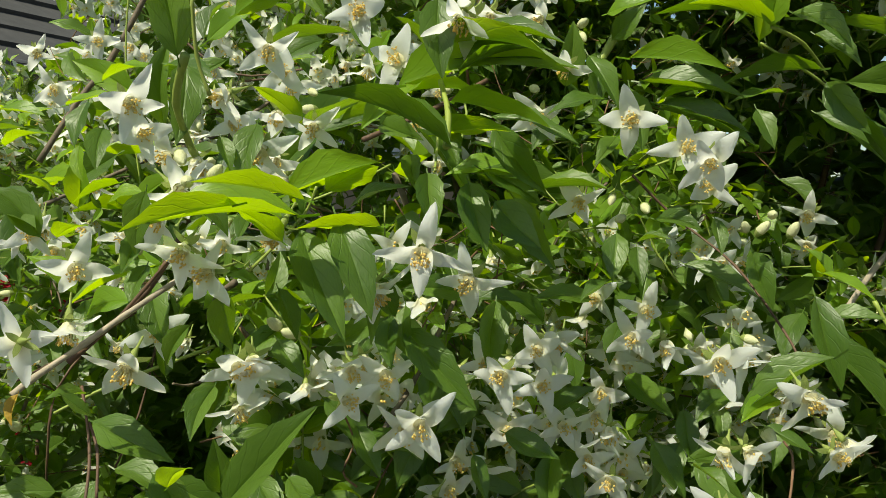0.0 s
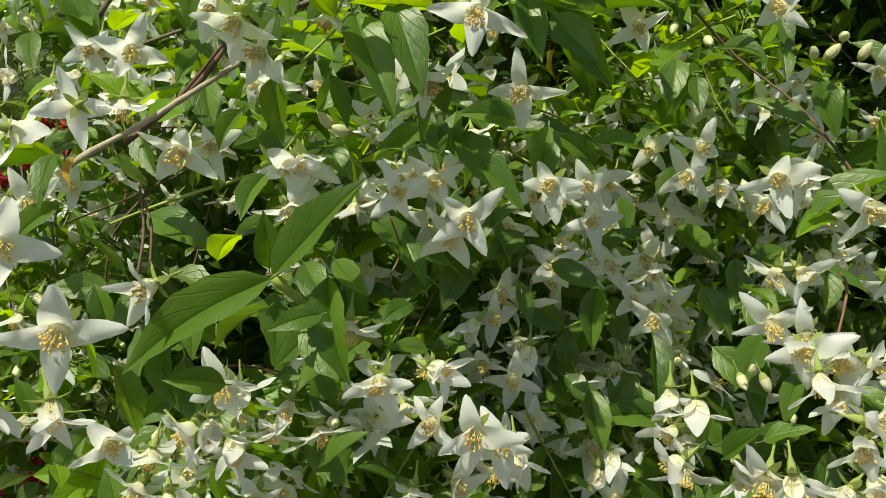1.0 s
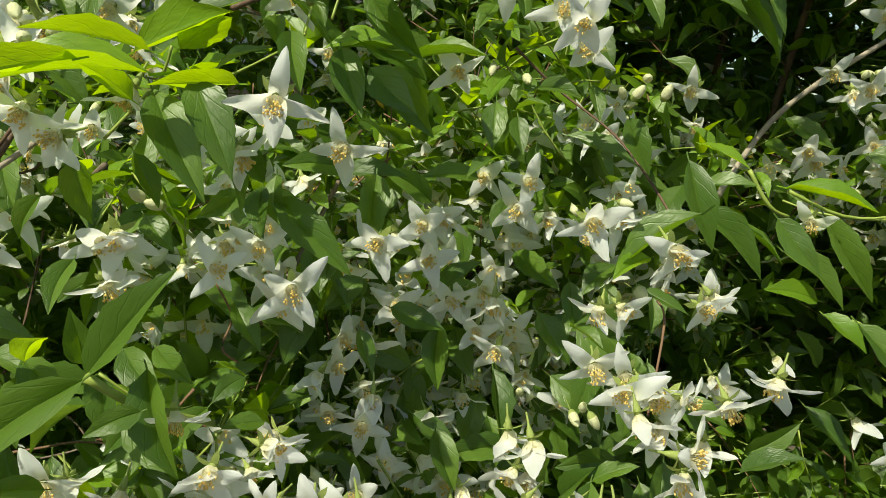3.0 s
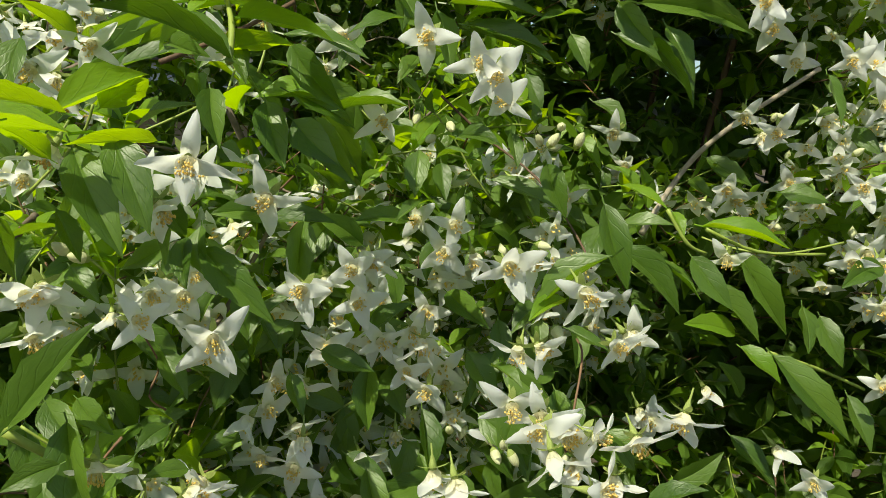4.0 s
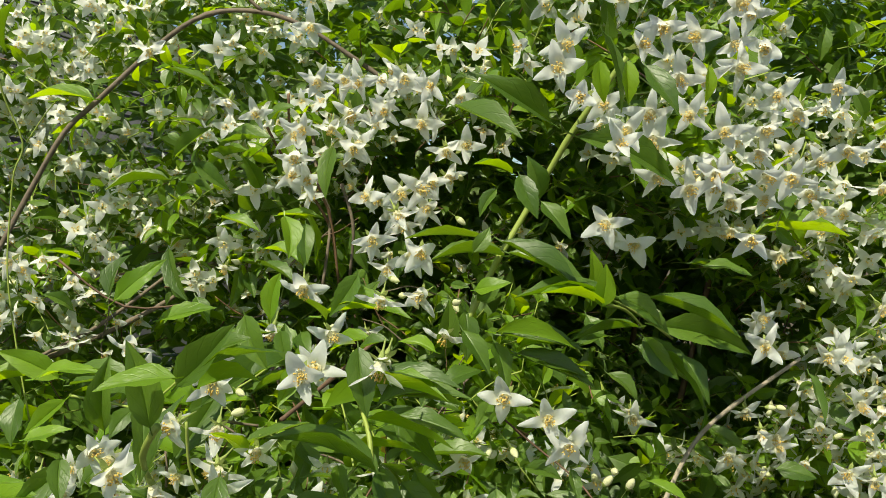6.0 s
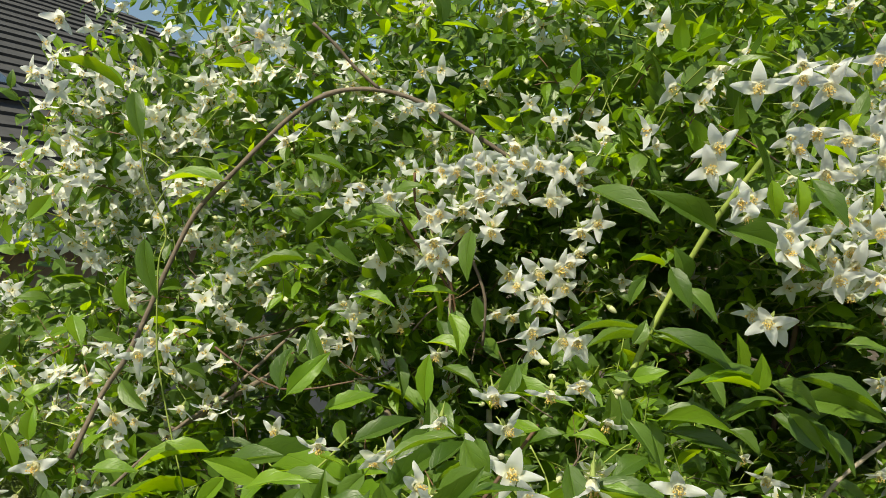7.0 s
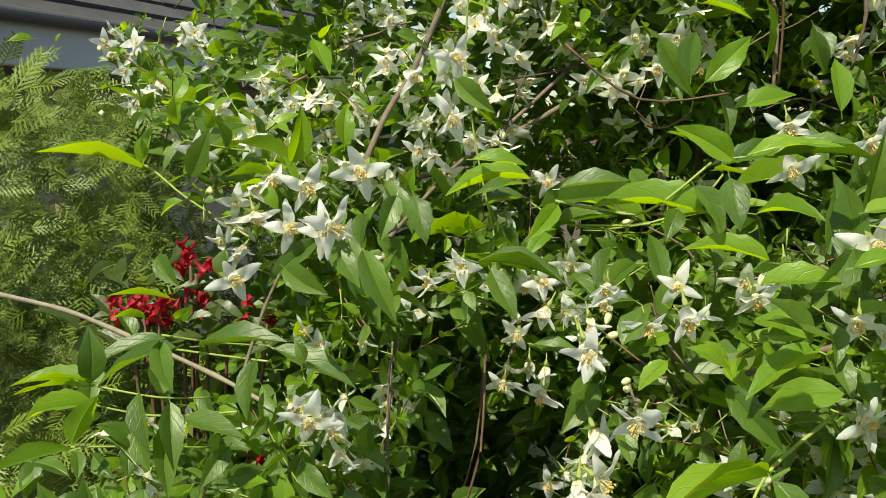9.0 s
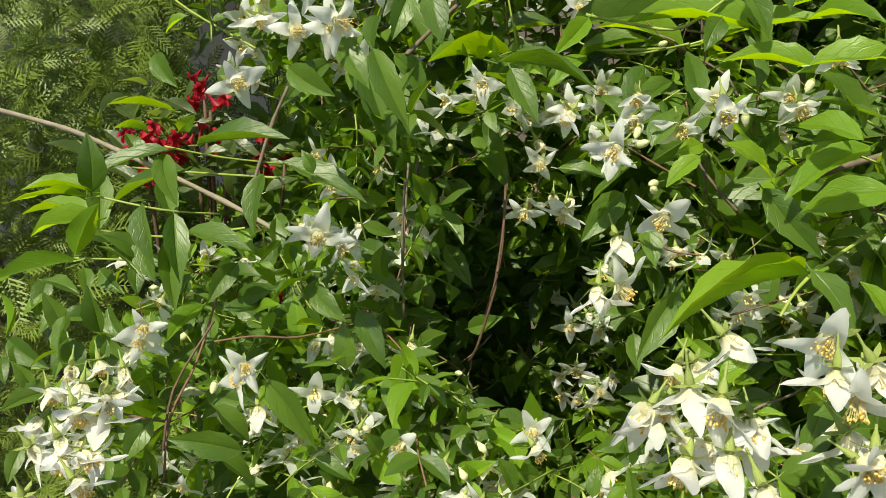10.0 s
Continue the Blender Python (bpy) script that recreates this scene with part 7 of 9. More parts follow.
leaf(-0.235, 0.484, 1.522, -0.199, 0.463, 1.524, YOUNG_LIT, None, (-0.34, -0.40, 0.85))
leaf(-0.244, 0.464, 1.507, -0.219, 0.444, 1.498, LEAF, None, (0.41, -0.44, 0.79))
leaf(-0.223, 0.457, 1.493, -0.251, 0.455, 1.521, LEAF, None, (0.24, -0.86, 0.45))
leaf(-0.039, 0.582, 1.705, -0.038, 0.564, 1.668, YOUNG_LIT, None, (0.28, -0.79, 0.55))
leaf(-0.057, 0.604, 1.679, -0.025, 0.581, 1.663, YOUNG_LIT, None, (-0.09, -0.21, 0.97))
leaf(-0.021, 0.731, 1.687, -0.019, 0.715, 1.661, LEAF, None, (0.10, -0.94, 0.33))
leaf(-0.055, 0.838, 1.644, -0.053, 0.819, 1.592, LEAF, None, (0.46, -0.84, 0.28))
leaf(-0.075, 0.897, 1.661, -0.069, 0.880, 1.631, LEAF, None, (0.12, -0.86, 0.49))
leaf(-0.059, 0.530, 1.665, -0.035, 0.510, 1.650, LEAF, None, (0.20, -0.25, 0.95))
leaf(-0.076, 0.529, 1.617, -0.103, 0.521, 1.601, LEAF, None, (-0.19, -0.88, 0.43))
# dark leaves between the flower bunches
leaf(0.145, 0.552, 1.251, 0.098, 0.543, 1.252, LEAF, None, (-0.19, -0.93, 0.30))
leaf(0.039, 0.505, 1.371, 0.071, 0.493, 1.358, LEAF, None, (0.35, -0.84, 0.42))
leaf(0.034, 0.576, 1.322, 0.025, 0.561, 1.285, LEAF, None, (-0.14, -0.93, 0.33))
leaf(0.009, 0.475, 1.249, -0.006, 0.463, 1.226, LEAF, None, (-0.45, -0.67, 0.59))
leaf(0.111, 0.497, 1.281, 0.064, 0.488, 1.278, LEAF, None, (-0.13, -0.83, 0.54))
leaf(0.019, 0.495, 1.360, 0.026, 0.482, 1.335, LEAF, None, (0.32, -0.42, 0.85))
leaf(0.071, 0.553, 1.323, 0.052, 0.540, 1.299, LEAF, None, (0.27, -0.85, 0.46))
leaf(0.157, 0.475, 1.264, 0.141, 0.461, 1.233, LEAF, None, (-0.19, -0.88, 0.43))
leaf(0.129, 0.483, 1.245, 0.120, 0.470, 1.215, LEAF, None, (0.37, -0.41, 0.83))
leaf(0.188, 0.559, 1.351, 0.166, 0.546, 1.330, LEAF, None, (-0.42, -0.72, 0.56))
leaf(0.069, 0.515, 1.355, 0.066, 0.500, 1.319, LEAF, None, (-0.11, -0.85, 0.52))
leaf(0.013, 0.576, 1.254, 0.000, 0.561, 1.216, LEAF, None, (0.07, -0.38, 0.92))
leaf(0.163, 0.506, 1.327, 0.167, 0.491, 1.287, LEAF, None, (-0.12, -0.24, 0.96))
leaf(0.204, 0.556, 1.348, 0.159, 0.546, 1.341, LEAF, None, (-0.11, -0.80, 0.59))
leaf(-0.008, 0.499, 1.321, -0.039, 0.488, 1.314, LEAF, None, (-0.15, -0.51, 0.85))
leaf(0.161, 0.508, 1.306, 0.168, 0.494, 1.277, LEAF, None, (0.09, -0.22, 0.97))
leaf(0.100, 0.492, 1.332, 0.101, 0.477, 1.294, LEAF, None, (0.47, -0.65, 0.60))
leaf(0.063, 0.483, 1.300, 0.072, 0.469, 1.266, LEAF, None, (0.23, -0.69, 0.68))
leaf(0.158, 0.504, 1.236, 0.126, 0.492, 1.218, LEAF, None, (0.38, -0.79, 0.48))
leaf(0.052, 0.547, 1.294, 0.062, 0.533, 1.265, LEAF, None, (0.13, -0.82, 0.55))
leaf(0.220, 0.568, 1.252, 0.181, 0.558, 1.242, LEAF, None, (-0.08, -0.81, 0.59))
leaf(0.186, 0.490, 1.339, 0.194, 0.475, 1.306, LEAF, None, (-0.20, -0.64, 0.74))
leaf(0.057, 0.565, 1.279, 0.064, 0.551, 1.252, LEAF, None, (0.58, -0.43, 0.69))
leaf(0.032, 0.540, 1.267, 0.002, 0.530, 1.256, LEAF, None, (0.08, -0.89, 0.45))
leaf(0.232, 0.531, 1.298, 0.250, 0.516, 1.269, LEAF, None, (0.11, -0.92, 0.38))
leaf(0.210, 0.526, 1.373, 0.207, 0.513, 1.344, LEAF, None, (0.24, -0.41, 0.88))
leaf(0.138, 0.540, 1.357, 0.157, 0.525, 1.322, LEAF, None, (0.22, -0.86, 0.46))
leaf(0.136, 0.496, 1.326, 0.166, 0.481, 1.300, LEAF, None, (-0.18, -0.92, 0.35))
leaf(0.197, 0.497, 1.377, 0.221, 0.485, 1.363, LEAF, None, (-0.17, -0.32, 0.93))
leaf(0.086, 0.520, 1.227, 0.119, 0.508, 1.221, LEAF, None, (0.05, -0.93, 0.38))
leaf(0.230, 0.517, 1.299, 0.257, 0.504, 1.282, LEAF, None, (0.56, -0.72, 0.41))
leaf(0.141, 0.495, 1.239, 0.118, 0.482, 1.215, LEAF, None, (0.03, -0.91, 0.40))
leaf(0.211, 0.496, 1.264, 0.203, 0.481, 1.225, LEAF, None, (0.10, -0.94, 0.34))
leaf(0.117, 0.558, 1.229, 0.107, 0.545, 1.204, LEAF, None, (-0.03, -0.92, 0.39))
leaf(0.052, 0.526, 1.295, 0.080, 0.513, 1.273, LEAF, None, (0.37, -0.77, 0.53))
leaf(0.161, 0.553, 1.353, 0.138, 0.540, 1.319, LEAF, None, (0.24, -0.59, 0.77))
leaf(0.151, 0.568, 1.288, 0.171, 0.553, 1.256, LEAF, None, (0.20, -0.88, 0.43))
leaf(0.160, 0.483, 1.338, 0.143, 0.469, 1.305, LEAF, None, (-0.35, -0.83, 0.43))
leaf(0.101, 0.528, 1.291, 0.103, 0.514, 1.257, LEAF, None, (0.14, -0.83, 0.54))
leaf(0.195, 0.537, 1.247, 0.146, 0.528, 1.251, LEAF, None, (0.07, -0.90, 0.42))
leaf(0.202, 0.546, 1.336, 0.167, 0.537, 1.336, LEAF, None, (-0.12, -0.94, 0.31))
leaf(0.024, 0.567, 1.340, -0.001, 0.554, 1.314, LEAF, None, (0.07, -0.42, 0.90))
leaf(-0.012, 0.554, 1.281, -0.029, 0.541, 1.253, LEAF, None, (-0.10, -0.95, 0.30))
leaf(0.071, 0.567, 1.261, 0.047, 0.554, 1.235, LEAF, None, (0.14, -0.63, 0.77))
leaf(0.116, 0.503, 1.287, 0.134, 0.489, 1.256, LEAF, None, (-0.07, -0.15, 0.99))
leaf(0.199, 0.516, 1.307, 0.186, 0.503, 1.277, LEAF, None, (0.04, -0.46, 0.89))
leaf(0.007, 0.505, 1.293, -0.020, 0.493, 1.275, LEAF, None, (-0.20, -0.17, 0.96))
leaf(-0.012, 0.583, 1.343, -0.008, 0.570, 1.315, LEAF, None, (-0.15, -0.48, 0.86))
leaf(0.169, 0.562, 1.307, 0.181, 0.548, 1.274, LEAF, None, (0.42, -0.78, 0.47))
leaf(0.071, 0.547, 1.326, 0.044, 0.536, 1.312, LEAF, None, (-0.05, -0.36, 0.93))
leaf(-0.007, 0.510, 1.374, -0.028, 0.496, 1.338, LEAF, None, (0.27, -0.39, 0.88))
leaf(0.099, 0.533, 1.235, 0.120, 0.520, 1.218, LEAF, None, (0.12, -0.90, 0.41))
leaf(0.202, 0.516, 1.243, 0.210, 0.502, 1.208, LEAF, None, (-0.04, -0.90, 0.43))
leaf(0.220, 0.553, 1.314, 0.216, 0.540, 1.288, LEAF, None, (0.06, -0.92, 0.39))
leaf(0.005, 0.508, 1.281, 0.022, 0.495, 1.258, LEAF, None, (-0.36, -0.90, 0.26))
leaf(0.157, 0.565, 1.267, 0.162, 0.552, 1.240, LEAF, None, (-0.31, -0.76, 0.58))
leaf(0.157, 0.508, 1.353, 0.185, 0.495, 1.330, LEAF, None, (-0.49, -0.81, 0.31))
leaf(0.099, 0.548, 1.300, 0.087, 0.533, 1.264, LEAF, None, (0.05, -0.69, 0.72))
leaf(0.172, 0.562, 1.330, 0.135, 0.550, 1.311, LEAF, None, (0.16, -0.26, 0.95))
leaf(-0.009, 0.528, 1.338, -0.010, 0.514, 1.312, LEAF, None, (0.08, -0.78, 0.62))
leaf(-0.135, 0.416, 1.321, -0.131, 0.401, 1.288, LEAF, None, (0.10, -0.96, 0.25))
leaf(-0.188, 0.468, 1.360, -0.153, 0.455, 1.345, LEAF, None, (0.03, -0.39, 0.92))
leaf(-0.086, 0.490, 1.277, -0.115, 0.480, 1.272, LEAF, None, (-0.00, -0.73, 0.68))
leaf(-0.059, 0.421, 1.340, -0.079, 0.409, 1.320, LEAF, None, (0.12, -0.84, 0.54))
leaf(-0.164, 0.433, 1.320, -0.147, 0.418, 1.284, LEAF, None, (-0.45, -0.66, 0.60))
leaf(-0.136, 0.405, 1.302, -0.122, 0.391, 1.278, LEAF, None, (0.42, -0.81, 0.40))
leaf(-0.105, 0.471, 1.255, -0.099, 0.457, 1.219, LEAF, None, (-0.18, -0.91, 0.37))
leaf(-0.168, 0.462, 1.349, -0.165, 0.447, 1.315, LEAF, None, (0.06, -0.44, 0.90))
leaf(-0.212, 0.449, 1.353, -0.246, 0.440, 1.354, LEAF, None, (-0.42, -0.82, 0.39))
leaf(-0.175, 0.426, 1.336, -0.159, 0.411, 1.297, LEAF, None, (-0.10, -0.90, 0.42))
leaf(-0.097, 0.498, 1.303, -0.104, 0.485, 1.274, LEAF, None, (-0.11, -0.89, 0.43))
leaf(-0.156, 0.495, 1.268, -0.121, 0.487, 1.293, LEAF, None, (-0.14, -0.69, 0.71))
leaf(-0.081, 0.410, 1.353, -0.105, 0.397, 1.326, LEAF, None, (-0.09, -0.87, 0.48))
leaf(-0.176, 0.467, 1.341, -0.148, 0.454, 1.321, LEAF, None, (0.39, -0.89, 0.23))
leaf(-0.088, 0.408, 1.286, -0.065, 0.395, 1.267, LEAF, None, (0.01, -0.89, 0.45))
leaf(-0.205, 0.485, 1.348, -0.225, 0.471, 1.318, LEAF, None, (-0.09, -0.90, 0.42))
leaf(-0.114, 0.431, 1.360, -0.110, 0.417, 1.325, LEAF, None, (-0.10, -0.31, 0.95))
leaf(-0.158, 0.445, 1.364, -0.131, 0.430, 1.334, LEAF, None, (0.15, -0.89, 0.43))
leaf(-0.116, 0.456, 1.264, -0.134, 0.443, 1.240, LEAF, None, (0.06, -0.15, 0.99))
leaf(-0.168, 0.414, 1.346, -0.178, 0.399, 1.310, LEAF, None, (-0.25, -0.54, 0.81))
leaf(-0.214, 0.427, 1.279, -0.231, 0.414, 1.246, LEAF, None, (0.03, -0.91, 0.42))
leaf(-0.064, 0.462, 1.282, -0.081, 0.448, 1.248, LEAF, None, (0.24, -0.81, 0.54))
leaf(-0.151, 0.467, 1.256, -0.117, 0.454, 1.239, LEAF, None, (0.36, -0.83, 0.42))
leaf(-0.158, 0.480, 1.347, -0.121, 0.468, 1.337, LEAF, None, (-0.13, -0.81, 0.57))
leaf(-0.192, 0.495, 1.286, -0.218, 0.482, 1.261, LEAF, None, (0.29, -0.92, 0.28))
leaf(-0.106, 0.458, 1.295, -0.089, 0.444, 1.266, LEAF, None, (0.11, -0.33, 0.94))
leaf(0.109, 0.681, 1.381, 0.101, 0.668, 1.353, LEAF, None, (0.06, -0.57, 0.82))
leaf(0.125, 0.572, 1.432, 0.114, 0.560, 1.404, LEAF, None, (-0.23, -0.76, 0.61))
leaf(0.045, 0.619, 1.447, 0.087, 0.609, 1.437, LEAF, None, (0.40, -0.35, 0.85))
leaf(0.049, 0.578, 1.447, 0.027, 0.565, 1.416, LEAF, None, (0.07, -0.93, 0.35))
leaf(0.103, 0.577, 1.371, 0.068, 0.565, 1.353, LEAF, None, (-0.16, -0.83, 0.53))
leaf(0.071, 0.580, 1.430, 0.036, 0.570, 1.454, LEAF, None, (-0.38, -0.81, 0.45))
leaf(0.124, 0.639, 1.458, 0.151, 0.628, 1.435, LEAF, None, (0.29, -0.84, 0.46))
leaf(0.211, 0.596, 1.378, 0.180, 0.584, 1.357, LEAF, None, (0.17, -0.32, 0.93))
leaf(0.067, 0.634, 1.341, 0.061, 0.621, 1.313, LEAF, None, (-0.09, -0.82, 0.57))
leaf(0.155, 0.618, 1.468, 0.146, 0.605, 1.440, LEAF, None, (0.43, -0.77, 0.48))
leaf(0.146, 0.671, 1.449, 0.125, 0.658, 1.419, LEAF, None, (-0.15, -0.88, 0.45))
leaf(0.198, 0.563, 1.429, 0.191, 0.550, 1.396, LEAF, None, (0.25, -0.04, 0.97))
leaf(0.070, 0.554, 1.370, 0.102, 0.547, 1.391, LEAF, None, (-0.07, -0.43, 0.90))
leaf(0.069, 0.617, 1.364, 0.028, 0.605, 1.362, LEAF, None, (-0.43, -0.40, 0.81))
leaf(0.034, 0.605, 1.365, -0.009, 0.592, 1.356, LEAF, None, (-0.41, -0.70, 0.58))
leaf(0.067, 0.596, 1.427, 0.045, 0.584, 1.406, LEAF, None, (0.40, -0.74, 0.54))
leaf(0.092, 0.594, 1.410, 0.094, 0.581, 1.380, LEAF, None, (-0.13, -0.75, 0.65))
leaf(0.034, 0.574, 1.419, 0.060, 0.563, 1.394, LEAF, None, (-0.32, -0.87, 0.38))
leaf(0.097, 0.673, 1.332, 0.073, 0.660, 1.307, LEAF, None, (0.03, -0.75, 0.66))
leaf(0.107, 0.598, 1.445, 0.066, 0.587, 1.447, LEAF, None, (-0.33, -0.71, 0.61))
leaf(0.122, 0.621, 1.423, 0.151, 0.612, 1.434, LEAF, None, (-0.30, -0.36, 0.88))
leaf(0.029, 0.586, 1.421, 0.030, 0.574, 1.393, LEAF, None, (-0.06, -0.88, 0.47))
leaf(0.166, 0.563, 1.372, 0.168, 0.550, 1.340, LEAF, None, (-0.00, -0.95, 0.30))
leaf(0.127, 0.577, 1.461, 0.094, 0.565, 1.446, LEAF, None, (-0.23, -0.08, 0.97))
leaf(0.257, 0.586, 1.437, 0.237, 0.572, 1.405, LEAF, None, (-0.04, -0.30, 0.95))
leaf(0.056, 0.661, 1.396, 0.075, 0.649, 1.367, LEAF, None, (0.16, -0.90, 0.40))
leaf(-0.094, 0.487, 1.439, -0.116, 0.475, 1.419, LEAF, None, (0.12, -0.83, 0.55))
leaf(0.021, 0.501, 1.407, -0.004, 0.488, 1.383, LEAF, None, (-0.38, -0.42, 0.83))
leaf(-0.023, 0.565, 1.386, -0.050, 0.553, 1.361, LEAF, None, (-0.26, -0.41, 0.87))
leaf(-0.052, 0.538, 1.410, -0.037, 0.525, 1.385, LEAF, None, (-0.33, -0.70, 0.63))
leaf(-0.015, 0.499, 1.421, -0.031, 0.487, 1.397, LEAF, None, (-0.04, -0.45, 0.89))
leaf(0.007, 0.533, 1.452, 0.052, 0.522, 1.450, LEAF, None, (-0.13, -0.39, 0.91))
leaf(0.015, 0.511, 1.457, -0.023, 0.502, 1.460, LEAF, None, (0.00, -0.89, 0.45))
leaf(-0.111, 0.580, 1.458, -0.118, 0.566, 1.426, LEAF, None, (0.10, -0.94, 0.32))
leaf(-0.033, 0.500, 1.444, -0.054, 0.487, 1.415, LEAF, None, (-0.08, -0.41, 0.91))
leaf(-0.055, 0.529, 1.425, -0.076, 0.517, 1.402, LEAF, None, (-0.04, -0.88, 0.47))
leaf(0.032, 0.491, 1.453, 0.027, 0.476, 1.412, LEAF, None, (0.19, -0.90, 0.39))
leaf(-0.136, 0.547, 1.397, -0.153, 0.533, 1.361, LEAF, None, (0.09, -0.93, 0.36))
leaf(-0.136, 0.514, 1.384, -0.108, 0.501, 1.363, LEAF, None, (-0.40, -0.87, 0.28))
leaf(-0.078, 0.517, 1.455, -0.103, 0.506, 1.441, LEAF, None, (-0.00, -0.67, 0.74))
leaf(0.022, 0.523, 1.388, -0.004, 0.511, 1.369, LEAF, None, (0.20, -0.85, 0.48))
leaf(-0.007, 0.508, 1.413, -0.003, 0.494, 1.380, LEAF, None, (0.08, -0.91, 0.41))
leaf(-0.035, 0.584, 1.478, -0.010, 0.571, 1.455, LEAF, None, (-0.06, -0.56, 0.83))
leaf(-0.155, 0.575, 1.386, -0.180, 0.564, 1.371, LEAF, None, (0.22, -0.79, 0.57))
leaf(-0.029, 0.489, 1.469, -0.061, 0.478, 1.453, LEAF, None, (-0.11, -0.50, 0.86))
leaf(-0.112, 0.525, 1.419, -0.083, 0.513, 1.404, LEAF, None, (0.19, -0.28, 0.94))
leaf(0.010, 0.584, 1.476, -0.005, 0.571, 1.449, LEAF, None, (0.11, -0.81, 0.58))
leaf(-0.002, 0.523, 1.399, 0.014, 0.508, 1.366, LEAF, None, (0.45, -0.16, 0.88))
leaf(-0.119, 0.512, 1.406, -0.086, 0.498, 1.386, LEAF, None, (-0.21, -0.32, 0.92))
leaf(-0.071, 0.489, 1.396, -0.041, 0.474, 1.364, LEAF, None, (0.12, -0.84, 0.53))
# leaves of the low sprays towards the hedge
leaf(-0.732, 0.801, 1.298, -0.722, 0.779, 1.269, LEAF, None, (0.02, 0.24, 0.97))
leaf(-0.743, 0.774, 1.286, -0.773, 0.765, 1.279, LEAF, None, (0.34, -0.16, 0.93))
leaf(-0.662, 0.769, 1.367, -0.659, 0.750, 1.348, LEAF, None, (0.00, 0.25, 0.97))
leaf(-0.685, 0.763, 1.322, -0.678, 0.742, 1.297, YOUNG_LIT, None, (0.02, -0.84, 0.55))
leaf(-0.638, 0.792, 1.270, -0.614, 0.773, 1.260, LEAF, None, (-0.31, -0.07, 0.95))
leaf(-0.703, 0.797, 1.351, -0.670, 0.777, 1.342, LEAF, None, (0.51, -0.36, 0.78))
leaf(-0.747, 0.843, 1.279, -0.715, 0.820, 1.263, YOUNG_LIT, None, (0.00, -0.93, 0.38))
leaf(-0.738, 0.802, 1.300, -0.703, 0.778, 1.281, LEAF, None, (-0.20, -0.84, 0.50))
leaf(-0.656, 0.800, 1.322, -0.642, 0.779, 1.300, LEAF, None, (-0.53, -0.72, 0.44))
leaf(-0.676, 0.754, 1.341, -0.695, 0.740, 1.323, LEAF, None, (-0.13, -0.45, 0.88))
leaf(-0.727, 0.771, 1.351, -0.722, 0.749, 1.320, YOUNG_LIT, None, (0.08, 0.62, 0.78))
leaf(-0.644, 0.743, 1.372, -0.625, 0.723, 1.357, LEAF, None, (-0.48, -0.79, 0.39))
leaf(-0.638, 0.762, 1.312, -0.612, 0.743, 1.303, LEAF, None, (-0.19, 0.13, 0.97))
leaf(-0.704, 0.819, 1.346, -0.713, 0.800, 1.317, LEAF, None, (0.20, -0.00, 0.98))
leaf(-0.709, 0.748, 1.372, -0.731, 0.739, 1.368, YOUNG_LIT, None, (0.04, -0.92, 0.40))
leaf(-0.641, 0.821, 1.311, -0.639, 0.802, 1.290, YOUNG_LIT, None, (-0.11, 0.16, 0.98))
leaf(-0.671, 0.723, 1.318, -0.696, 0.713, 1.309, LEAF, None, (-0.09, 0.25, 0.96))
leaf(-0.636, 0.798, 1.297, -0.602, 0.776, 1.282, LEAF, None, (0.20, -0.40, 0.90))
leaf(-0.631, 0.793, 1.350, -0.599, 0.774, 1.348, LEAF, None, (-0.03, 0.03, 1.00))
leaf(-0.760, 0.842, 1.270, -0.755, 0.823, 1.251, LEAF, None, (0.17, -0.95, 0.27))
leaf(-0.694, 0.793, 1.270, -0.663, 0.772, 1.261, YOUNG_LIT, None, (-0.27, -0.36, 0.89))
leaf(-0.698, 0.814, 1.335, -0.725, 0.801, 1.318, YOUNG_LIT, None, (-0.30, -0.44, 0.84))
leaf(-0.625, 0.714, 1.325, -0.593, 0.691, 1.306, YOUNG_LIT, None, (0.23, -0.61, 0.76))
leaf(-0.667, 0.812, 1.295, -0.675, 0.795, 1.272, YOUNG_LIT, None, (0.26, 0.06, 0.96))
leaf(-0.619, 0.759, 1.369, -0.619, 0.742, 1.348, LEAF, None, (0.25, -0.80, 0.55))
leaf(-0.644, 0.730, 1.338, -0.678, 0.725, 1.343, LEAF, None, (-0.12, -0.60, 0.79))
leaf(-0.568, 0.863, 1.379, -0.556, 0.841, 1.354, LEAF, None, (-0.21, -0.91, 0.36))
leaf(-0.558, 0.835, 1.336, -0.529, 0.817, 1.333, LEAF, None, (0.09, -0.46, 0.88))
leaf(-0.591, 0.889, 1.262, -0.561, 0.867, 1.249, LEAF, None, (-0.05, -0.61, 0.79))
leaf(-0.423, 0.764, 1.275, -0.456, 0.753, 1.258, LEAF, None, (-0.02, -0.27, 0.96))
leaf(-0.491, 0.809, 1.383, -0.476, 0.787, 1.358, LEAF, None, (0.19, 0.50, 0.85))
leaf(-0.469, 0.834, 1.372, -0.453, 0.814, 1.354, YOUNG_LIT, None, (-0.50, -0.79, 0.35))
leaf(-0.478, 0.864, 1.309, -0.481, 0.846, 1.286, LEAF, None, (0.23, -0.03, 0.97))
leaf(-0.469, 0.790, 1.369, -0.488, 0.777, 1.354, YOUNG_LIT, None, (-0.20, -0.91, 0.37))
leaf(-0.512, 0.819, 1.384, -0.512, 0.799, 1.355, LEAF, None, (0.15, 0.36, 0.92))
leaf(-0.444, 0.778, 1.366, -0.412, 0.757, 1.357, LEAF, None, (0.25, -0.92, 0.29))
leaf(-0.440, 0.768, 1.340, -0.410, 0.746, 1.325, LEAF, None, (0.09, -0.14, 0.99))
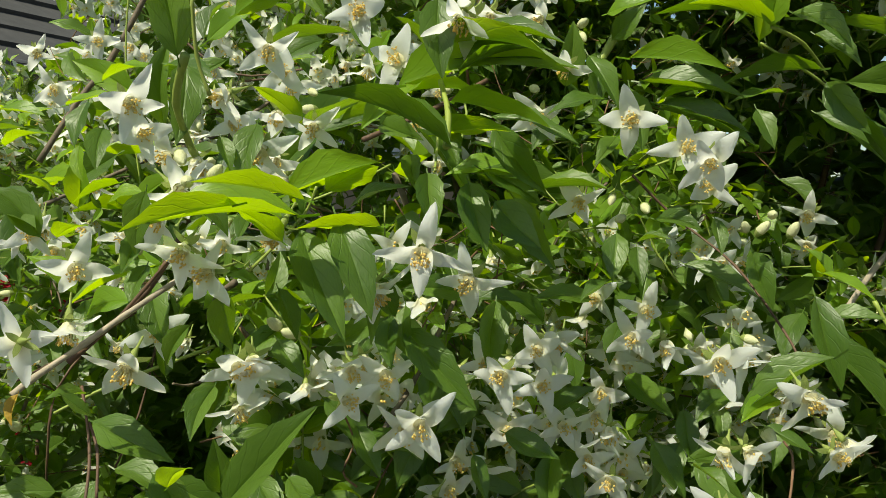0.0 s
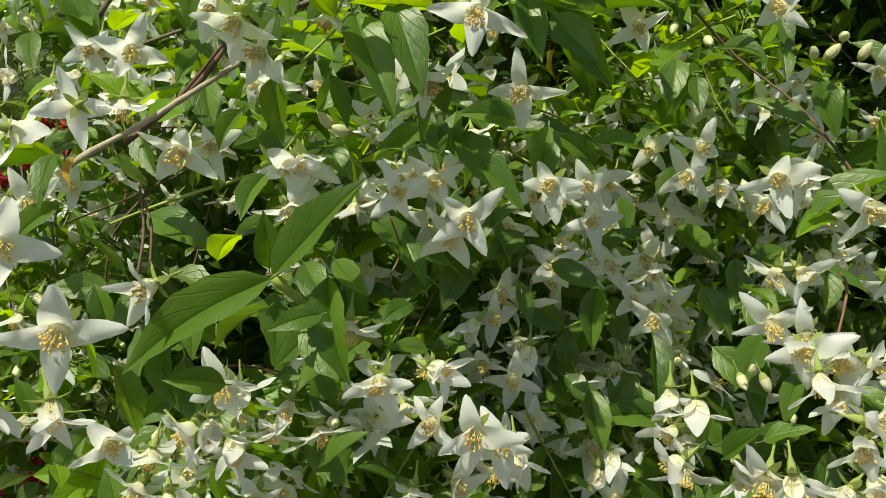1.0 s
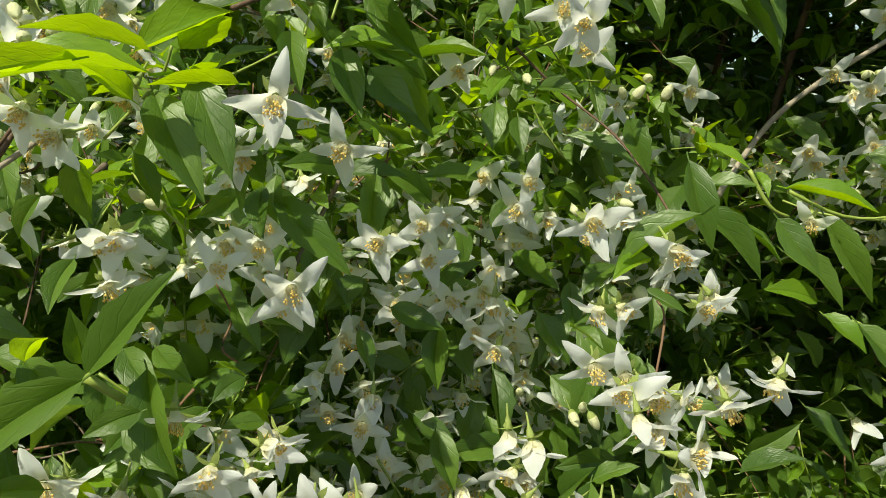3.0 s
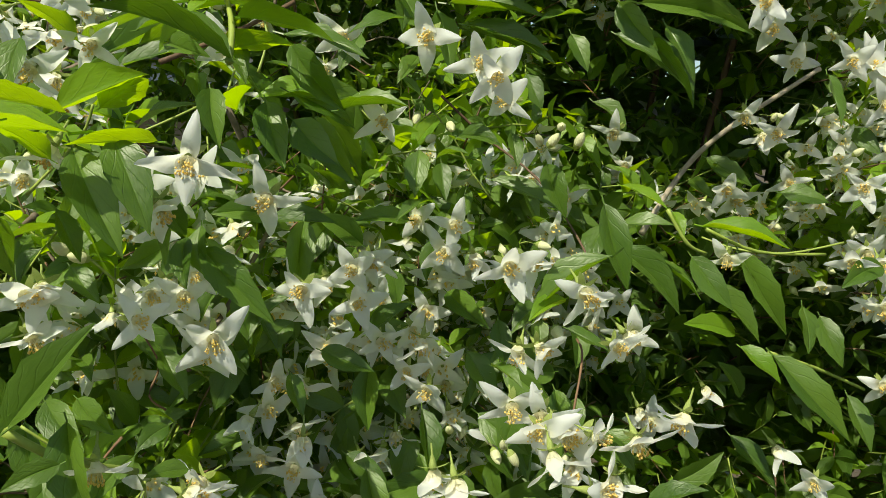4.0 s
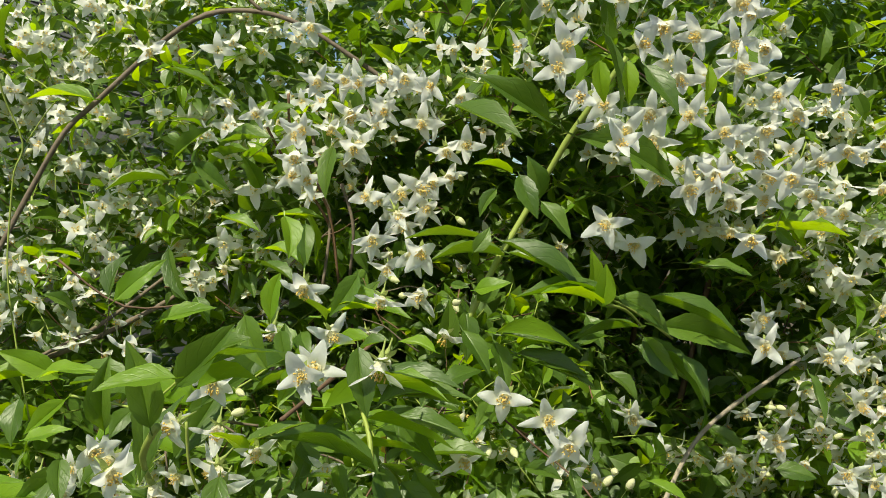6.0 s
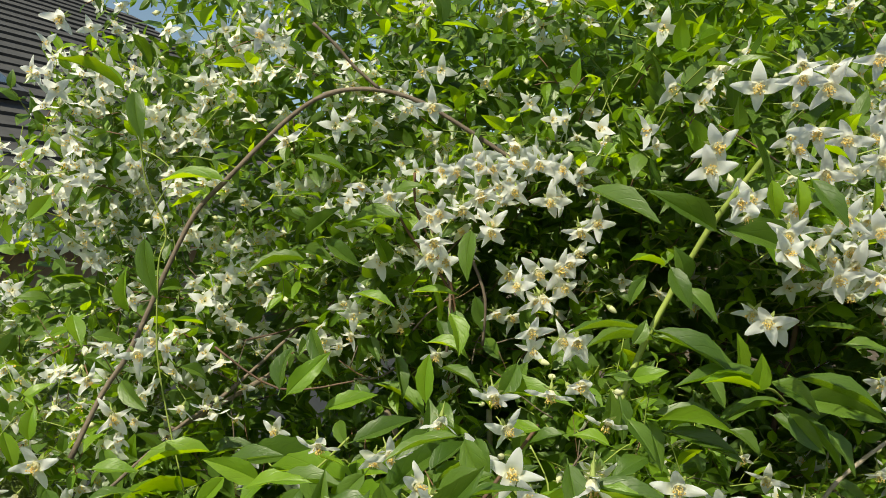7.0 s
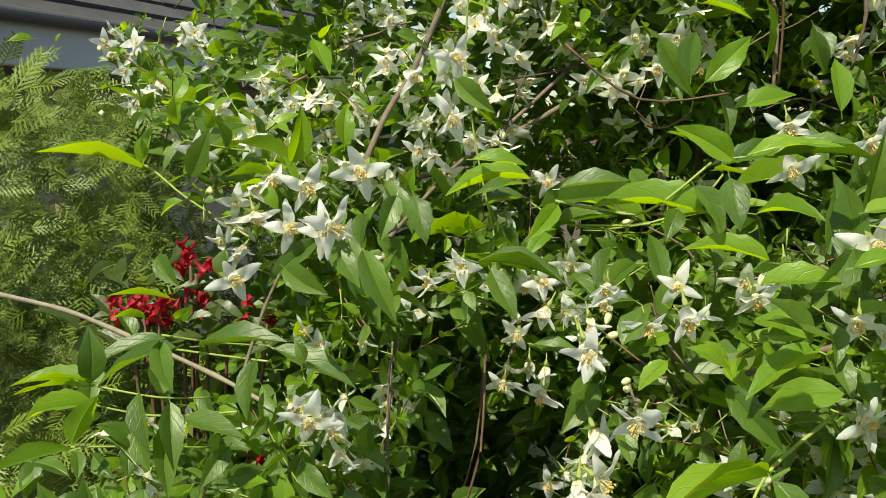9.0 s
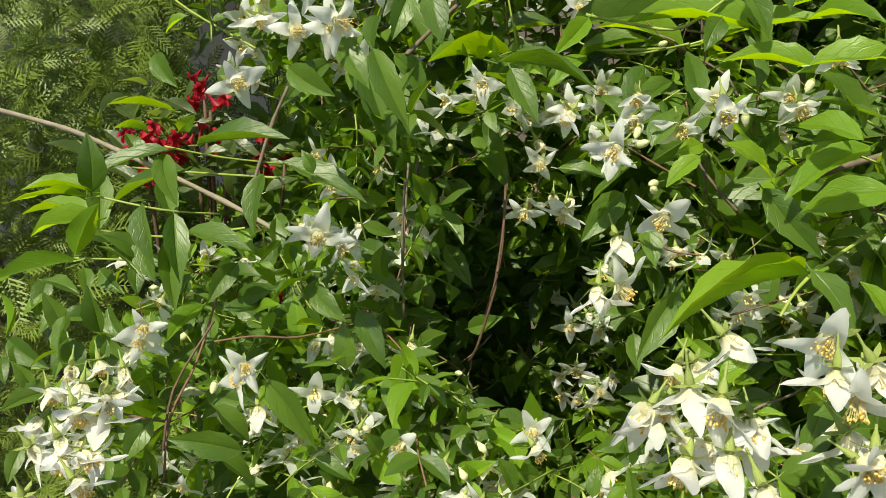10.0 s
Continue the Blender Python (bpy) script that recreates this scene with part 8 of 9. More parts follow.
leaf(-0.526, 0.872, 1.242, -0.537, 0.857, 1.223, YOUNG_LIT, None, (-0.04, -0.63, 0.78))
leaf(-0.451, 0.890, 1.340, -0.434, 0.867, 1.311, LEAF, None, (-0.00, 0.15, 0.99))
leaf(-0.425, 0.839, 1.344, -0.415, 0.818, 1.319, LEAF, None, (0.45, -0.81, 0.38))
leaf(-0.415, 0.837, 1.274, -0.440, 0.822, 1.249, YOUNG_LIT, None, (0.27, 0.16, 0.95))
leaf(-0.516, 0.862, 1.289, -0.527, 0.846, 1.269, LEAF, None, (-0.31, -0.31, 0.90))
leaf(-0.493, 0.779, 1.340, -0.522, 0.767, 1.321, LEAF, None, (-0.27, 0.20, 0.94))
leaf(-0.514, 0.871, 1.376, -0.500, 0.851, 1.357, LEAF, None, (-0.20, -0.90, 0.39))
leaf(-0.464, 0.891, 1.364, -0.489, 0.879, 1.348, LEAF, None, (0.16, -0.03, 0.99))
leaf(-0.440, 0.799, 1.289, -0.457, 0.782, 1.260, LEAF, None, (0.39, -0.86, 0.33))
leaf(-0.457, 0.790, 1.360, -0.473, 0.773, 1.333, LEAF, None, (-0.54, -0.47, 0.70))
leaf(-0.502, 0.794, 1.302, -0.473, 0.773, 1.292, LEAF, None, (-0.21, -0.82, 0.53))
leaf(-0.541, 0.779, 1.297, -0.519, 0.761, 1.288, LEAF, None, (-0.27, 0.18, 0.95))
leaf(-0.504, 0.804, 1.265, -0.495, 0.785, 1.247, LEAF, None, (-0.32, -0.47, 0.82))
leaf(-0.463, 0.816, 1.307, -0.485, 0.801, 1.282, LEAF, None, (0.47, 0.39, 0.79))
leaf(-0.499, 0.879, 1.350, -0.502, 0.858, 1.317, YOUNG_LIT, None, (0.19, -0.34, 0.92))
leaf(-0.557, 0.861, 1.361, -0.533, 0.839, 1.344, YOUNG_LIT, None, (0.29, -0.73, 0.62))
leaf(-0.583, 0.806, 1.297, -0.576, 0.786, 1.271, LEAF, None, (-0.11, 0.16, 0.98))
leaf(-0.535, 0.893, 1.327, -0.519, 0.872, 1.303, YOUNG_LIT, None, (0.43, -0.82, 0.36))
leaf(-0.499, 0.864, 1.371, -0.517, 0.848, 1.345, LEAF, None, (-0.21, 0.29, 0.93))
leaf(-0.473, 0.810, 1.301, -0.490, 0.794, 1.278, YOUNG_LIT, None, (-0.06, -0.42, 0.91))
leaf(-0.555, 0.804, 1.357, -0.553, 0.786, 1.337, YOUNG_LIT, None, (-0.25, 0.33, 0.91))
leaf(-0.570, 0.798, 1.273, -0.602, 0.790, 1.271, LEAF, None, (-0.27, -0.53, 0.80))
leaf(-0.509, 0.789, 1.371, -0.527, 0.776, 1.357, LEAF, None, (0.61, -0.77, 0.17))
leaf(-0.651, 0.708, 1.282, -0.655, 0.689, 1.255, YOUNG_LIT, None, (0.30, -0.28, 0.91))
leaf(-0.720, 0.761, 1.248, -0.701, 0.741, 1.231, LEAF, None, (-0.45, -0.37, 0.81))
leaf(-0.654, 0.744, 1.318, -0.624, 0.721, 1.300, LEAF, None, (-0.11, -0.97, 0.20))
leaf(-0.650, 0.711, 1.233, -0.651, 0.692, 1.207, LEAF, None, (-0.21, -0.49, 0.85))
leaf(-0.678, 0.763, 1.311, -0.690, 0.746, 1.285, LEAF, None, (-0.17, -0.81, 0.56))
leaf(-0.671, 0.725, 1.300, -0.676, 0.706, 1.270, YOUNG_LIT, None, (-0.23, 0.27, 0.94))
leaf(-0.700, 0.766, 1.230, -0.666, 0.749, 1.233, YOUNG_LIT, None, (0.12, -0.29, 0.95))
leaf(-0.702, 0.764, 1.249, -0.704, 0.744, 1.219, LEAF, None, (0.41, -0.74, 0.54))
leaf(-0.656, 0.681, 1.342, -0.647, 0.659, 1.313, LEAF, None, (0.33, -0.46, 0.82))
leaf(-0.707, 0.702, 1.251, -0.715, 0.685, 1.231, LEAF, None, (0.22, -0.51, 0.83))
leaf(-0.621, 0.808, 1.310, -0.635, 0.792, 1.286, LEAF, None, (-0.14, -0.54, 0.83))
leaf(-0.643, 0.821, 1.266, -0.681, 0.817, 1.274, LEAF, None, (-0.36, -0.12, 0.93))
leaf(-0.554, 0.756, 1.254, -0.586, 0.752, 1.264, LEAF, None, (0.03, 0.08, 1.00))
leaf(-0.550, 0.792, 1.228, -0.523, 0.769, 1.208, YOUNG_LIT, None, (0.13, -0.49, 0.86))
leaf(-0.612, 0.726, 1.289, -0.646, 0.725, 1.308, LEAF, None, (0.21, 0.14, 0.97))
leaf(-0.603, 0.741, 1.283, -0.572, 0.724, 1.286, YOUNG_LIT, None, (-0.03, -0.90, 0.44))
leaf(-0.548, 0.745, 1.284, -0.563, 0.730, 1.265, LEAF, None, (-0.43, 0.22, 0.87))
leaf(-0.573, 0.720, 1.272, -0.532, 0.699, 1.266, LEAF, None, (-0.57, -0.61, 0.55))
leaf(-0.548, 0.763, 1.294, -0.558, 0.745, 1.265, LEAF, None, (0.38, 0.41, 0.83))
leaf(-0.586, 0.826, 1.318, -0.558, 0.805, 1.305, LEAF, None, (0.03, 0.19, 0.98))
leaf(-0.528, 0.728, 1.270, -0.528, 0.711, 1.252, YOUNG_LIT, None, (-0.12, -0.27, 0.96))
leaf(-0.571, 0.787, 1.310, -0.569, 0.767, 1.283, LEAF, None, (-0.24, -0.80, 0.56))
leaf(-0.531, 0.750, 1.293, -0.544, 0.732, 1.265, LEAF, None, (0.12, -0.82, 0.56))
leaf(-0.628, 0.744, 1.301, -0.598, 0.727, 1.304, YOUNG_LIT, None, (-0.11, -0.92, 0.38))
leaf(-0.573, 0.753, 1.332, -0.601, 0.739, 1.310, YOUNG_LIT, None, (-0.24, -0.75, 0.61))
leaf(-0.576, 0.800, 1.316, -0.549, 0.780, 1.307, LEAF, None, (0.09, 0.25, 0.96))
# buds
bud(0.106, 0.514, 1.517)
bud(0.129, 0.527, 1.511)
bud(0.121, 0.556, 1.504)
bud(0.176, 0.478, 1.497)
bud(0.180, 0.467, 1.496)
bud(0.193, 0.456, 1.495)
bud(-0.082, 0.410, 1.449)
bud(-0.074, 0.411, 1.445)
bud(-0.118, 0.372, 1.531)
bud(-0.114, 0.370, 1.519)
bud(-0.104, 0.374, 1.522)
bud(0.169, 0.428, 1.390)
bud(0.183, 0.427, 1.421)
bud(0.170, 0.459, 1.436)
bud(0.185, 0.463, 1.505)
bud(0.061, 0.622, 1.634)
bud(0.067, 0.594, 1.629)
bud(0.093, 0.554, 1.626)
bud(0.386, 0.576, 1.512)
bud(0.057, 0.520, 1.585)
bud(0.129, 0.661, 1.741)
bud(0.090, 0.538, 1.629)
bud(0.036, 0.543, 1.565)
bud(-0.015, 0.534, 1.589)
bud(-0.075, 0.477, 1.566)
bud(-0.139, 0.497, 1.537)
bud(-0.077, 0.489, 1.578)
bud(0.005, 0.669, 1.607)
bud(0.104, 0.573, 1.697)
bud(-0.270, 0.608, 1.466)
bud(-0.213, 0.580, 1.485)
bud(-0.292, 0.535, 1.452)
bud(-0.444, 0.727, 1.555)
bud(-0.165, 0.811, 1.519)
bud(-0.156, 0.601, 1.501)
bud(-0.261, 0.503, 1.375)
bud(-0.287, 0.545, 1.454)
bud(-0.561, 0.677, 1.297)
bud(-0.361, 0.784, 1.236)
bud(-0.249, 0.659, 1.468)
bud(-0.623, 0.669, 1.304)
bud(-0.634, 0.669, 1.309)
bud(0.130, 0.415, 1.328)
bud(0.135, 0.396, 1.333)
bud(0.146, 0.360, 1.287)
bud(0.119, 0.504, 1.313)
bud(-0.069, 0.367, 1.310)
bud(0.395, 0.589, 1.515)
bud(0.403, 0.585, 1.515)
bud(0.053, 0.621, 1.649)
bud(0.483, 0.578, 1.488)
bud(0.458, 0.580, 1.484)
bud(0.169, 0.424, 1.392)
bud(0.134, 0.410, 1.333)
leaf(0.041, 0.611, 1.513, 0.042, 0.625, 1.496, DRY, 6)
leaf(-0.177, 0.342, 1.429, -0.177, 0.337, 1.417, DRY, 6)

# ---- the rest of the mock orange: twigs with leaf pairs and flower clusters behind the front ----
EYE_SIDE = Vector((-0.15, -0.15, 1.6))
FR = np.array(FRONT) - np.array(EYE_SIDE)
FRD = np.linalg.norm(FR, axis=1)
FRN = FR / FRD[:, None]


def front_depth(p):
    """How far the shrub's front lies from the path's side, in the direction of p."""
    q = np.array(p) - np.array(EYE_SIDE)
    r = np.linalg.norm(q)
    # the top leans back like a dome
    flat = math.hypot(q[0], q[1])
    bow = 14 - 9 * min(1.0, max(0.0, (math.degrees(math.atan2(q[0], q[1])) - 28) / 12))
    over = max(0.0, math.degrees(math.atan2(q[2], flat)) - bow)
    if over:
        q[2] = flat * math.tan(radians(bow))
        q *= r / np.linalg.norm(q)
    w = np.exp((FRN @ (q / r) - 1) / 0.0022) + 1e-9
    mean = (w * FRD).sum() / w.sum()
    return r, mean + 0.02 * over, float(w.sum())


class Heap:
    """Many alike small pieces, joined into one mesh."""

    def __init__(self):
        self.v, self.f, self.b, self.m, self.n = [], [], [], [], 0

    def add(self, arrays, m, mat=0):
        v = np.array(arrays[0], dtype=float)
        mm = np.array(m)
        self.v.append(v @ mm[:3, :3].T + mm[:3, 3])
        self.f += [tuple(i + self.n for i in q) for q in arrays[1]]
        self.b.append(np.array(arrays[2], dtype=float) if len(arrays) > 2 else np.zeros((len(v), 3)))
        self.m += [mat] * len(arrays[1])
        self.n += len(v)

    def put(self, name, parent, mats, label, shift, crease=False):
        me = mesh_of(name, np.concatenate(self.v) - np.array(shift), self.f, mats[0], np.concatenate(self.b), True, crease)
        for x in mats[1:]:
            me.materials.append(x)
        me.polygons.foreach_set("material_index", self.m)
        return part(name, me, parent, None, label, "stuff")


FAR_LEAVES = [leaf_arrays(w, f, d, 1, 20 + i, 6, 2) for i, (w, f, d) in enumerate([(0.46, 0.4, 0.12), (0.5, 0.25, 0.2), (0.42, 0.7, 0.1), (0.46, 0.5, 0.25), (0.46, -0.2, 0.16), (0.42, 0.85, 0.2)])]
DEEP_LEAVES = [leaf_arrays(w, f, d, 1, 30 + i, 3, 2) for i, (w, f, d) in enumerate([(0.5, 0.4, 0.12), (0.54, 0.25, 0.2), (0.46, 0.7, 0.1), (0.5, -0.2, 0.16)])]
FAR_PETALS = [petal_arrays(*a, rows=5, across=2) for a in ((0.5, 62, -10, 0.7, 0.2), (0.45, 58, -40, 1.0, -0.3), (0.5, 60, 12, 0.6, 0.3), (0.43, 66, -50, 1.2, 0.45))]
FAR_CUP = ([(0.1, 0, 0), (-0.1, 0, 0), (0, 0.1, 0), (0, -0.1, 0), (0, 0, -0.35)], [(0, 2, 4), (2, 1, 4), (1, 3, 4), (3, 0, 4)])
_r = random.Random(5)
FAR_TUFT = join([knob((_r.uniform(-0.17, 0.17), _r.uniform(-0.17, 0.17), _r.uniform(0.18, 0.42)), 0.045, 2.0) for _ in range(6)])
leaves, whites, twigs, buds, skirt = Heap(), Heap(), Heap(), Heap(), Heap()


def along(d, n):
    d = d.normalized()
    n = (n - d * n.dot(d)).normalized()
    return Matrix((d.cross(n), d, n)).transposed().to_4x4()


def far_flower(at, n, size):
    base = facing(at, n, rng.uniform(0, 90)) @ Matrix.Scale(size, 4)
    for k in range(4):
        whites.add(rng.choice(FAR_PETALS), base @ Matrix.Rotation(radians(90 * k + rng.uniform(-10, 10)), 4, "Z") @ Matrix.Rotation(radians(rng.uniform(-14, 16)), 4, "X") @ Matrix.Translation((0, 0.07, 0)))
    whites.add(FAR_TUFT, base, 1)
    whites.add(FAR_CUP, base, 2)


def inside(p):
    """Within the shrub: a leaning left side, a ragged top."""
    wob = noise.noise(p * 3.0) * 0.12 + noise.noise(p * 9.0) * 0.05
    level = p.z - 0.073 * p.y
    waist = math.exp(-((level - 1.5) / 0.11) ** 2)
    if p.x < -0.55 - 0.15 * p.y + 0.63 * max(0.0, level - 1.66) + 0.05 * min(1.0, max(0.0, (level - 1.6) / 0.1)) + 0.19 * math.exp(-((level - 1.345) / 0.1) ** 2) + waist * (0.12 + 0.03 * p.y) + wob * 0.7:
        return False
    return p.z < 2.25 + 0.15 * p.y + wob


def bloom_share(p):
    """How many of the twigs flower: most in two bands, few in the shaded recess."""
    s = 0.22
    s += 0.3 * math.exp(-((p.x - 0.14) ** 2 / 0.04 + (p.z - 1.36) ** 2 / 0.02))
    s += 0.15 * math.exp(-((p.x - 0.03) ** 2 / 0.05 + (p.z - 1.29) ** 2 / 0.03))
    s += 1.05 * math.exp(-((p.x + 0.35) ** 2 / 0.16 + (p.z - 1.9) ** 2 / 0.07 + (p.y - 1.3) ** 2 / 0.3))
    s += 0.5 * math.exp(-((p.x + 0.35) ** 2 / 0.05 + (p.z - 1.18) ** 2 / 0.012))
    s += 0.9 * math.exp(-((p.x - 0.56) ** 2 / 0.03 + (p.z - 1.58) ** 2 / 0.07))
    s -= 0.3 * math.exp(-((p.x - 0.3) ** 2 / 0.02 + (p.z - 1.55) ** 2 / 0.02))
    return max(0.02, s)


def sprig(p, d, pairs, step, size, flowers, lime):
    """A twig from p along d with opposite leaves and, perhaps, a cluster of flowers at its end."""
    d = d.normalized()
    pts = [p]
    side = d.cross(Vector((0, 0, 1)))
    side = side.normalized() if side.length > 1e-3 else Vector((1, 0, 0))
    turn = rng.uniform(0, 3.1)
    placed = 0
    for k in range(pairs):
        d = (d + Vector((rng.uniform(-0.15, 0.15), rng.uniform(-0.15, 0.15), rng.uniform(-0.25, 0.08)))).normalized()
        q = pts[-1] + d * step * rng.uniform(0.8, 1.2)
        pts.append(q)
        turn += 1.57
        a = Matrix.Rotation(turn, 3, d) @ side
        for s in (1, -1):
            if rng.random() < 0.12:
                continue
            ld = (a * s * 0.9 + d * 0.55 + Vector((0, -0.15, rng.uniform(-0.5, 0.15))))
            n = Vector((rng.gauss(0, 0.5), -0.3 + rng.gauss(0, 0.5), 0.8 + rng.gauss(0, 0.3)))
            L = size * rng.uniform(0.6, 1.15) * (0.75 if k == pairs - 1 else 1)
            if front_ok(q + ld.normalized() * L * 0.6):
                placed += 1
                leaves.add(rng.choice(FAR_LEAVES), Matrix.Translation(q) @ along(ld, n) @ Matrix.Scale(L, 4), 1 if (lime and rng.random() < 0.7) else 0)
    if placed < pairs or not front_ok(pts[-1]):
        return
    tv, tf = tube(pts[:: max(1, len(pts) // 3)] + [pts[-1]], 0.0010, 0.0006, 3, 0.1, len(twigs.f), 2)
    twigs.add((tv, tf), Matrix.Identity(4), 0 if rng.random() < 0.22 else 1)
    for k in range(flowers):
        c = pts[-1] + d * rng.uniform(-0.02, 0.022) + Vector((rng.gauss(0, 0.017), rng.gauss(-0.012, 0.012), rng.gauss(-0.006, 0.014)))
        if front_ok(c):
            n = Vector((rng.gauss(0.0, 0.5), -0.5 + rng.gauss(0, 0.35), -0.55 + rng.gauss(0, 0.4)))
            if rng.random() < 0.13:
                buds.add(FAR_BUD, facing(c, n, 0) @ Matrix.Scale(0.011, 4))
            else:
                far_flower(c, n, rng.uniform(0.017, 0.0235))


FAR_BUD = knob((0, 0, 0), 0.36, 1.9)


def front_ok(p):
    r, mean, w = front_depth(p)
    return r > mean + (0.015 if w > 0.5 else -0.02) and (w > 0.02 or r > 0.5)


HOLLOWS = ((6, -2, 14, 6.5, 0.34), (-7, -18, 7, 9, 0.5), (34, -20, 9, 11, 0.3), (30, -1, 8, 5.5, 0.36), (20, 7, 11, 6.5, 0.36))


def hollow(q):
    """How much further back the twigs stand in the shaded recess under the upper sprays."""
    az, el = math.degrees(math.atan2(q.x, q.y)), math.degrees(math.asin(q.z))
    return sum(deep * math.exp(-(((az - a) / wa) ** 2 + ((el - e) / we) ** 2) ** 2) for a, e, wa, we, deep in HOLLOWS)


count = 0
tries = 0
while count < 4900 and tries < 60000:
    tries += 1
    az, el = radians(rng.uniform(-34, 52)), radians(rng.uniform(-36, 26))
    q = Vector((math.sin(az) * math.cos(el), math.cos(az) * math.cos(el), math.sin(el)))
    r, mean, w = front_depth(EYE_SIDE + q)
    r = mean + abs(rng.gauss(0, 1)) * 0.22 + 0.035 + hollow(q)
    p = EYE_SIDE + q * r
    if not inside(p) or p.z < 0.7:
        continue
    count += 1
    d = Vector((rng.gauss(0, 0.6), -0.55 + rng.gauss(0, 0.45), 0.3 + rng.gauss(0, 0.5)))
    fl = rng.choice((2, 3, 4, 5)) if rng.random() < 0.68 * bloom_share(p) * (0.15 if hollow(q) > 0.14 else 1) else 0
    sprig(p - d.normalized() * 0.06, d, rng.choice((2, 3, 3, 4)), rng.uniform(0.015, 0.028), rng.uniform(0.022, 0.046), fl, rng.random() < 0.42)

# darker leaves deep inside, so that no light shows through the body
for k in range(16000):
    az, el = radians(rng.uniform(-30, 58)), radians(rng.uniform(-38, 27))
    q = Vector((math.sin(az) * math.cos(el), math.cos(az) * math.cos(el), math.sin(el)))
    r, mean, w = front_depth(EYE_SIDE + q)
    p = EYE_SIDE + q * (mean + 0.22 + hollow(q) + 0.75 * rng.random())
    if not inside(p + Vector((-0.06, 0, 0.08))) or p.z > 2.06 + 0.15 * p.y:
        continue
    ld = Vector((rng.gauss(0, 1), rng.gauss(-0.2, 0.6), rng.gauss(-0.2, 0.5)))
    leaves.add(rng.choice(DEEP_LEAVES), Matrix.Translation(p) @ along(ld, Vector((rng.gauss(0, 0.5), -0.6, 0.8))) @ Matrix.Scale(rng.uniform(0.045, 0.075), 4))

# the dense heart of the shrub
for k in range(5000):
    az, el = radians(rng.uniform(8, 60)), radians(rng.uniform(-20, 20))
    q = Vector((math.sin(az) * math.cos(el), math.cos(az) * math.cos(el), math.sin(el)))
    r, mean, w = front_depth(EYE_SIDE + q)
    p = EYE_SIDE + q * (mean + 0.55 + 0.45 * rng.random())
    if inside(p + Vector((-0.06, 0, 0.1))):
        ld = Vector((rng.gauss(0, 1), rng.gauss(-0.2, 0.6), rng.gauss(-0.2, 0.5)))
        leaves.add(rng.choice(DEEP_LEAVES), Matrix.Translation(p) @ along(ld, Vector((rng.gauss(0, 0.5), -0.6, 0.8))) @ Matrix.Scale(rng.uniform(0.06, 0.09), 4))

# shaded leaves behind the low recess
for k in range(2600):
    az, el = radians(rng.uniform(-26, 14)), radians(rng.uniform(-34, -6))
    q = Vector((math.sin(az) * math.cos(el), math.cos(az) * math.cos(el), math.sin(el)))
    r, mean, w = front_depth(EYE_SIDE + q)
    p = EYE_SIDE + q * (mean + 0.6 + 0.35 * rng.random())
    if inside(p + Vector((-0.06, 0, 0.1))):
        ld = Vector((rng.gauss(0, 1), rng.gauss(-0.2, 0.6), rng.gauss(-0.2, 0.5)))
        leaves.add(rng.choice(DEEP_LEAVES), Matrix.Translation(p) @ along(ld, Vector((rng.gauss(0, 0.5), -0.6, 0.8))) @ Matrix.Scale(rng.uniform(0.06, 0.085), 4))

# thin bare twigs that cross in the shaded gaps
for k in range(80):
    az, el = radians(rng.uniform(-20, 22)), radians(rng.uniform(-24, 10))
    q = Vector((math.sin(az) * math.cos(el), math.cos(az) * math.cos(el), math.sin(el)))
    r, mean, w = front_depth(EYE_SIDE + q)
    p = EYE_SIDE + q * (mean + 0.13 + hollow(q) * rng.uniform(0.2, 0.9) + rng.random() * 0.12)
    if not inside(p + Vector((-0.1, 0, 0.1))):
        continue
    d = Vector((rng.gauss(0, 0.7), rng.gauss(-0.1, 0.3), rng.gauss(0.45, 0.6))).normalized()
    pts, step = [p], rng.uniform(0.016, 0.032)
    for j in range(rng.choice((3, 4, 5))):
        d = (d + Vector((rng.gauss(0, 0.22), rng.gauss(0, 0.15), rng.gauss(0, 0.22)))).normalized()
        pts.append(pts[-1] + d * step)
    r0 = rng.uniform(0.0008, 0.0016)
    twigs.add(tube(pts, r0, r0 * 0.6, 5, 0.3, k), Matrix.Identity(4), 2)
    # a side twig
    d2 = (d + Vector((rng.gauss(0, 0.8), rng.gauss(0, 0.3), rng.gauss(0, 0.8)))).normalized()
    mid = pts[len(pts) // 2]
    twigs.add(tube([mid, mid + d2 * 0.02, mid + d2 * 0.045 + Vector((0, 0, 0.008))], r0 * 0.6, r0 * 0.4, 4, 0.3, k + 7), Matrix.Identity(4), 0)

O = shrub.location
leaves.put("foliage", shrub, (LEAF, YOUNG_LIT), "dense green leaves behind the front sprays", O, True)
whites.put("blossom", shrub, (PETAL, POLLEN, CALYX), "white blossoms deeper in the shrub", O)
twigs.put("twig_mass", shrub, (BARK["red"], BARK["green"], BARK["bark"], BARK["pale"]), "thin twigs", O)
buds.put("bud_mass", shrub, (BUD,), "cream flower buds", O)
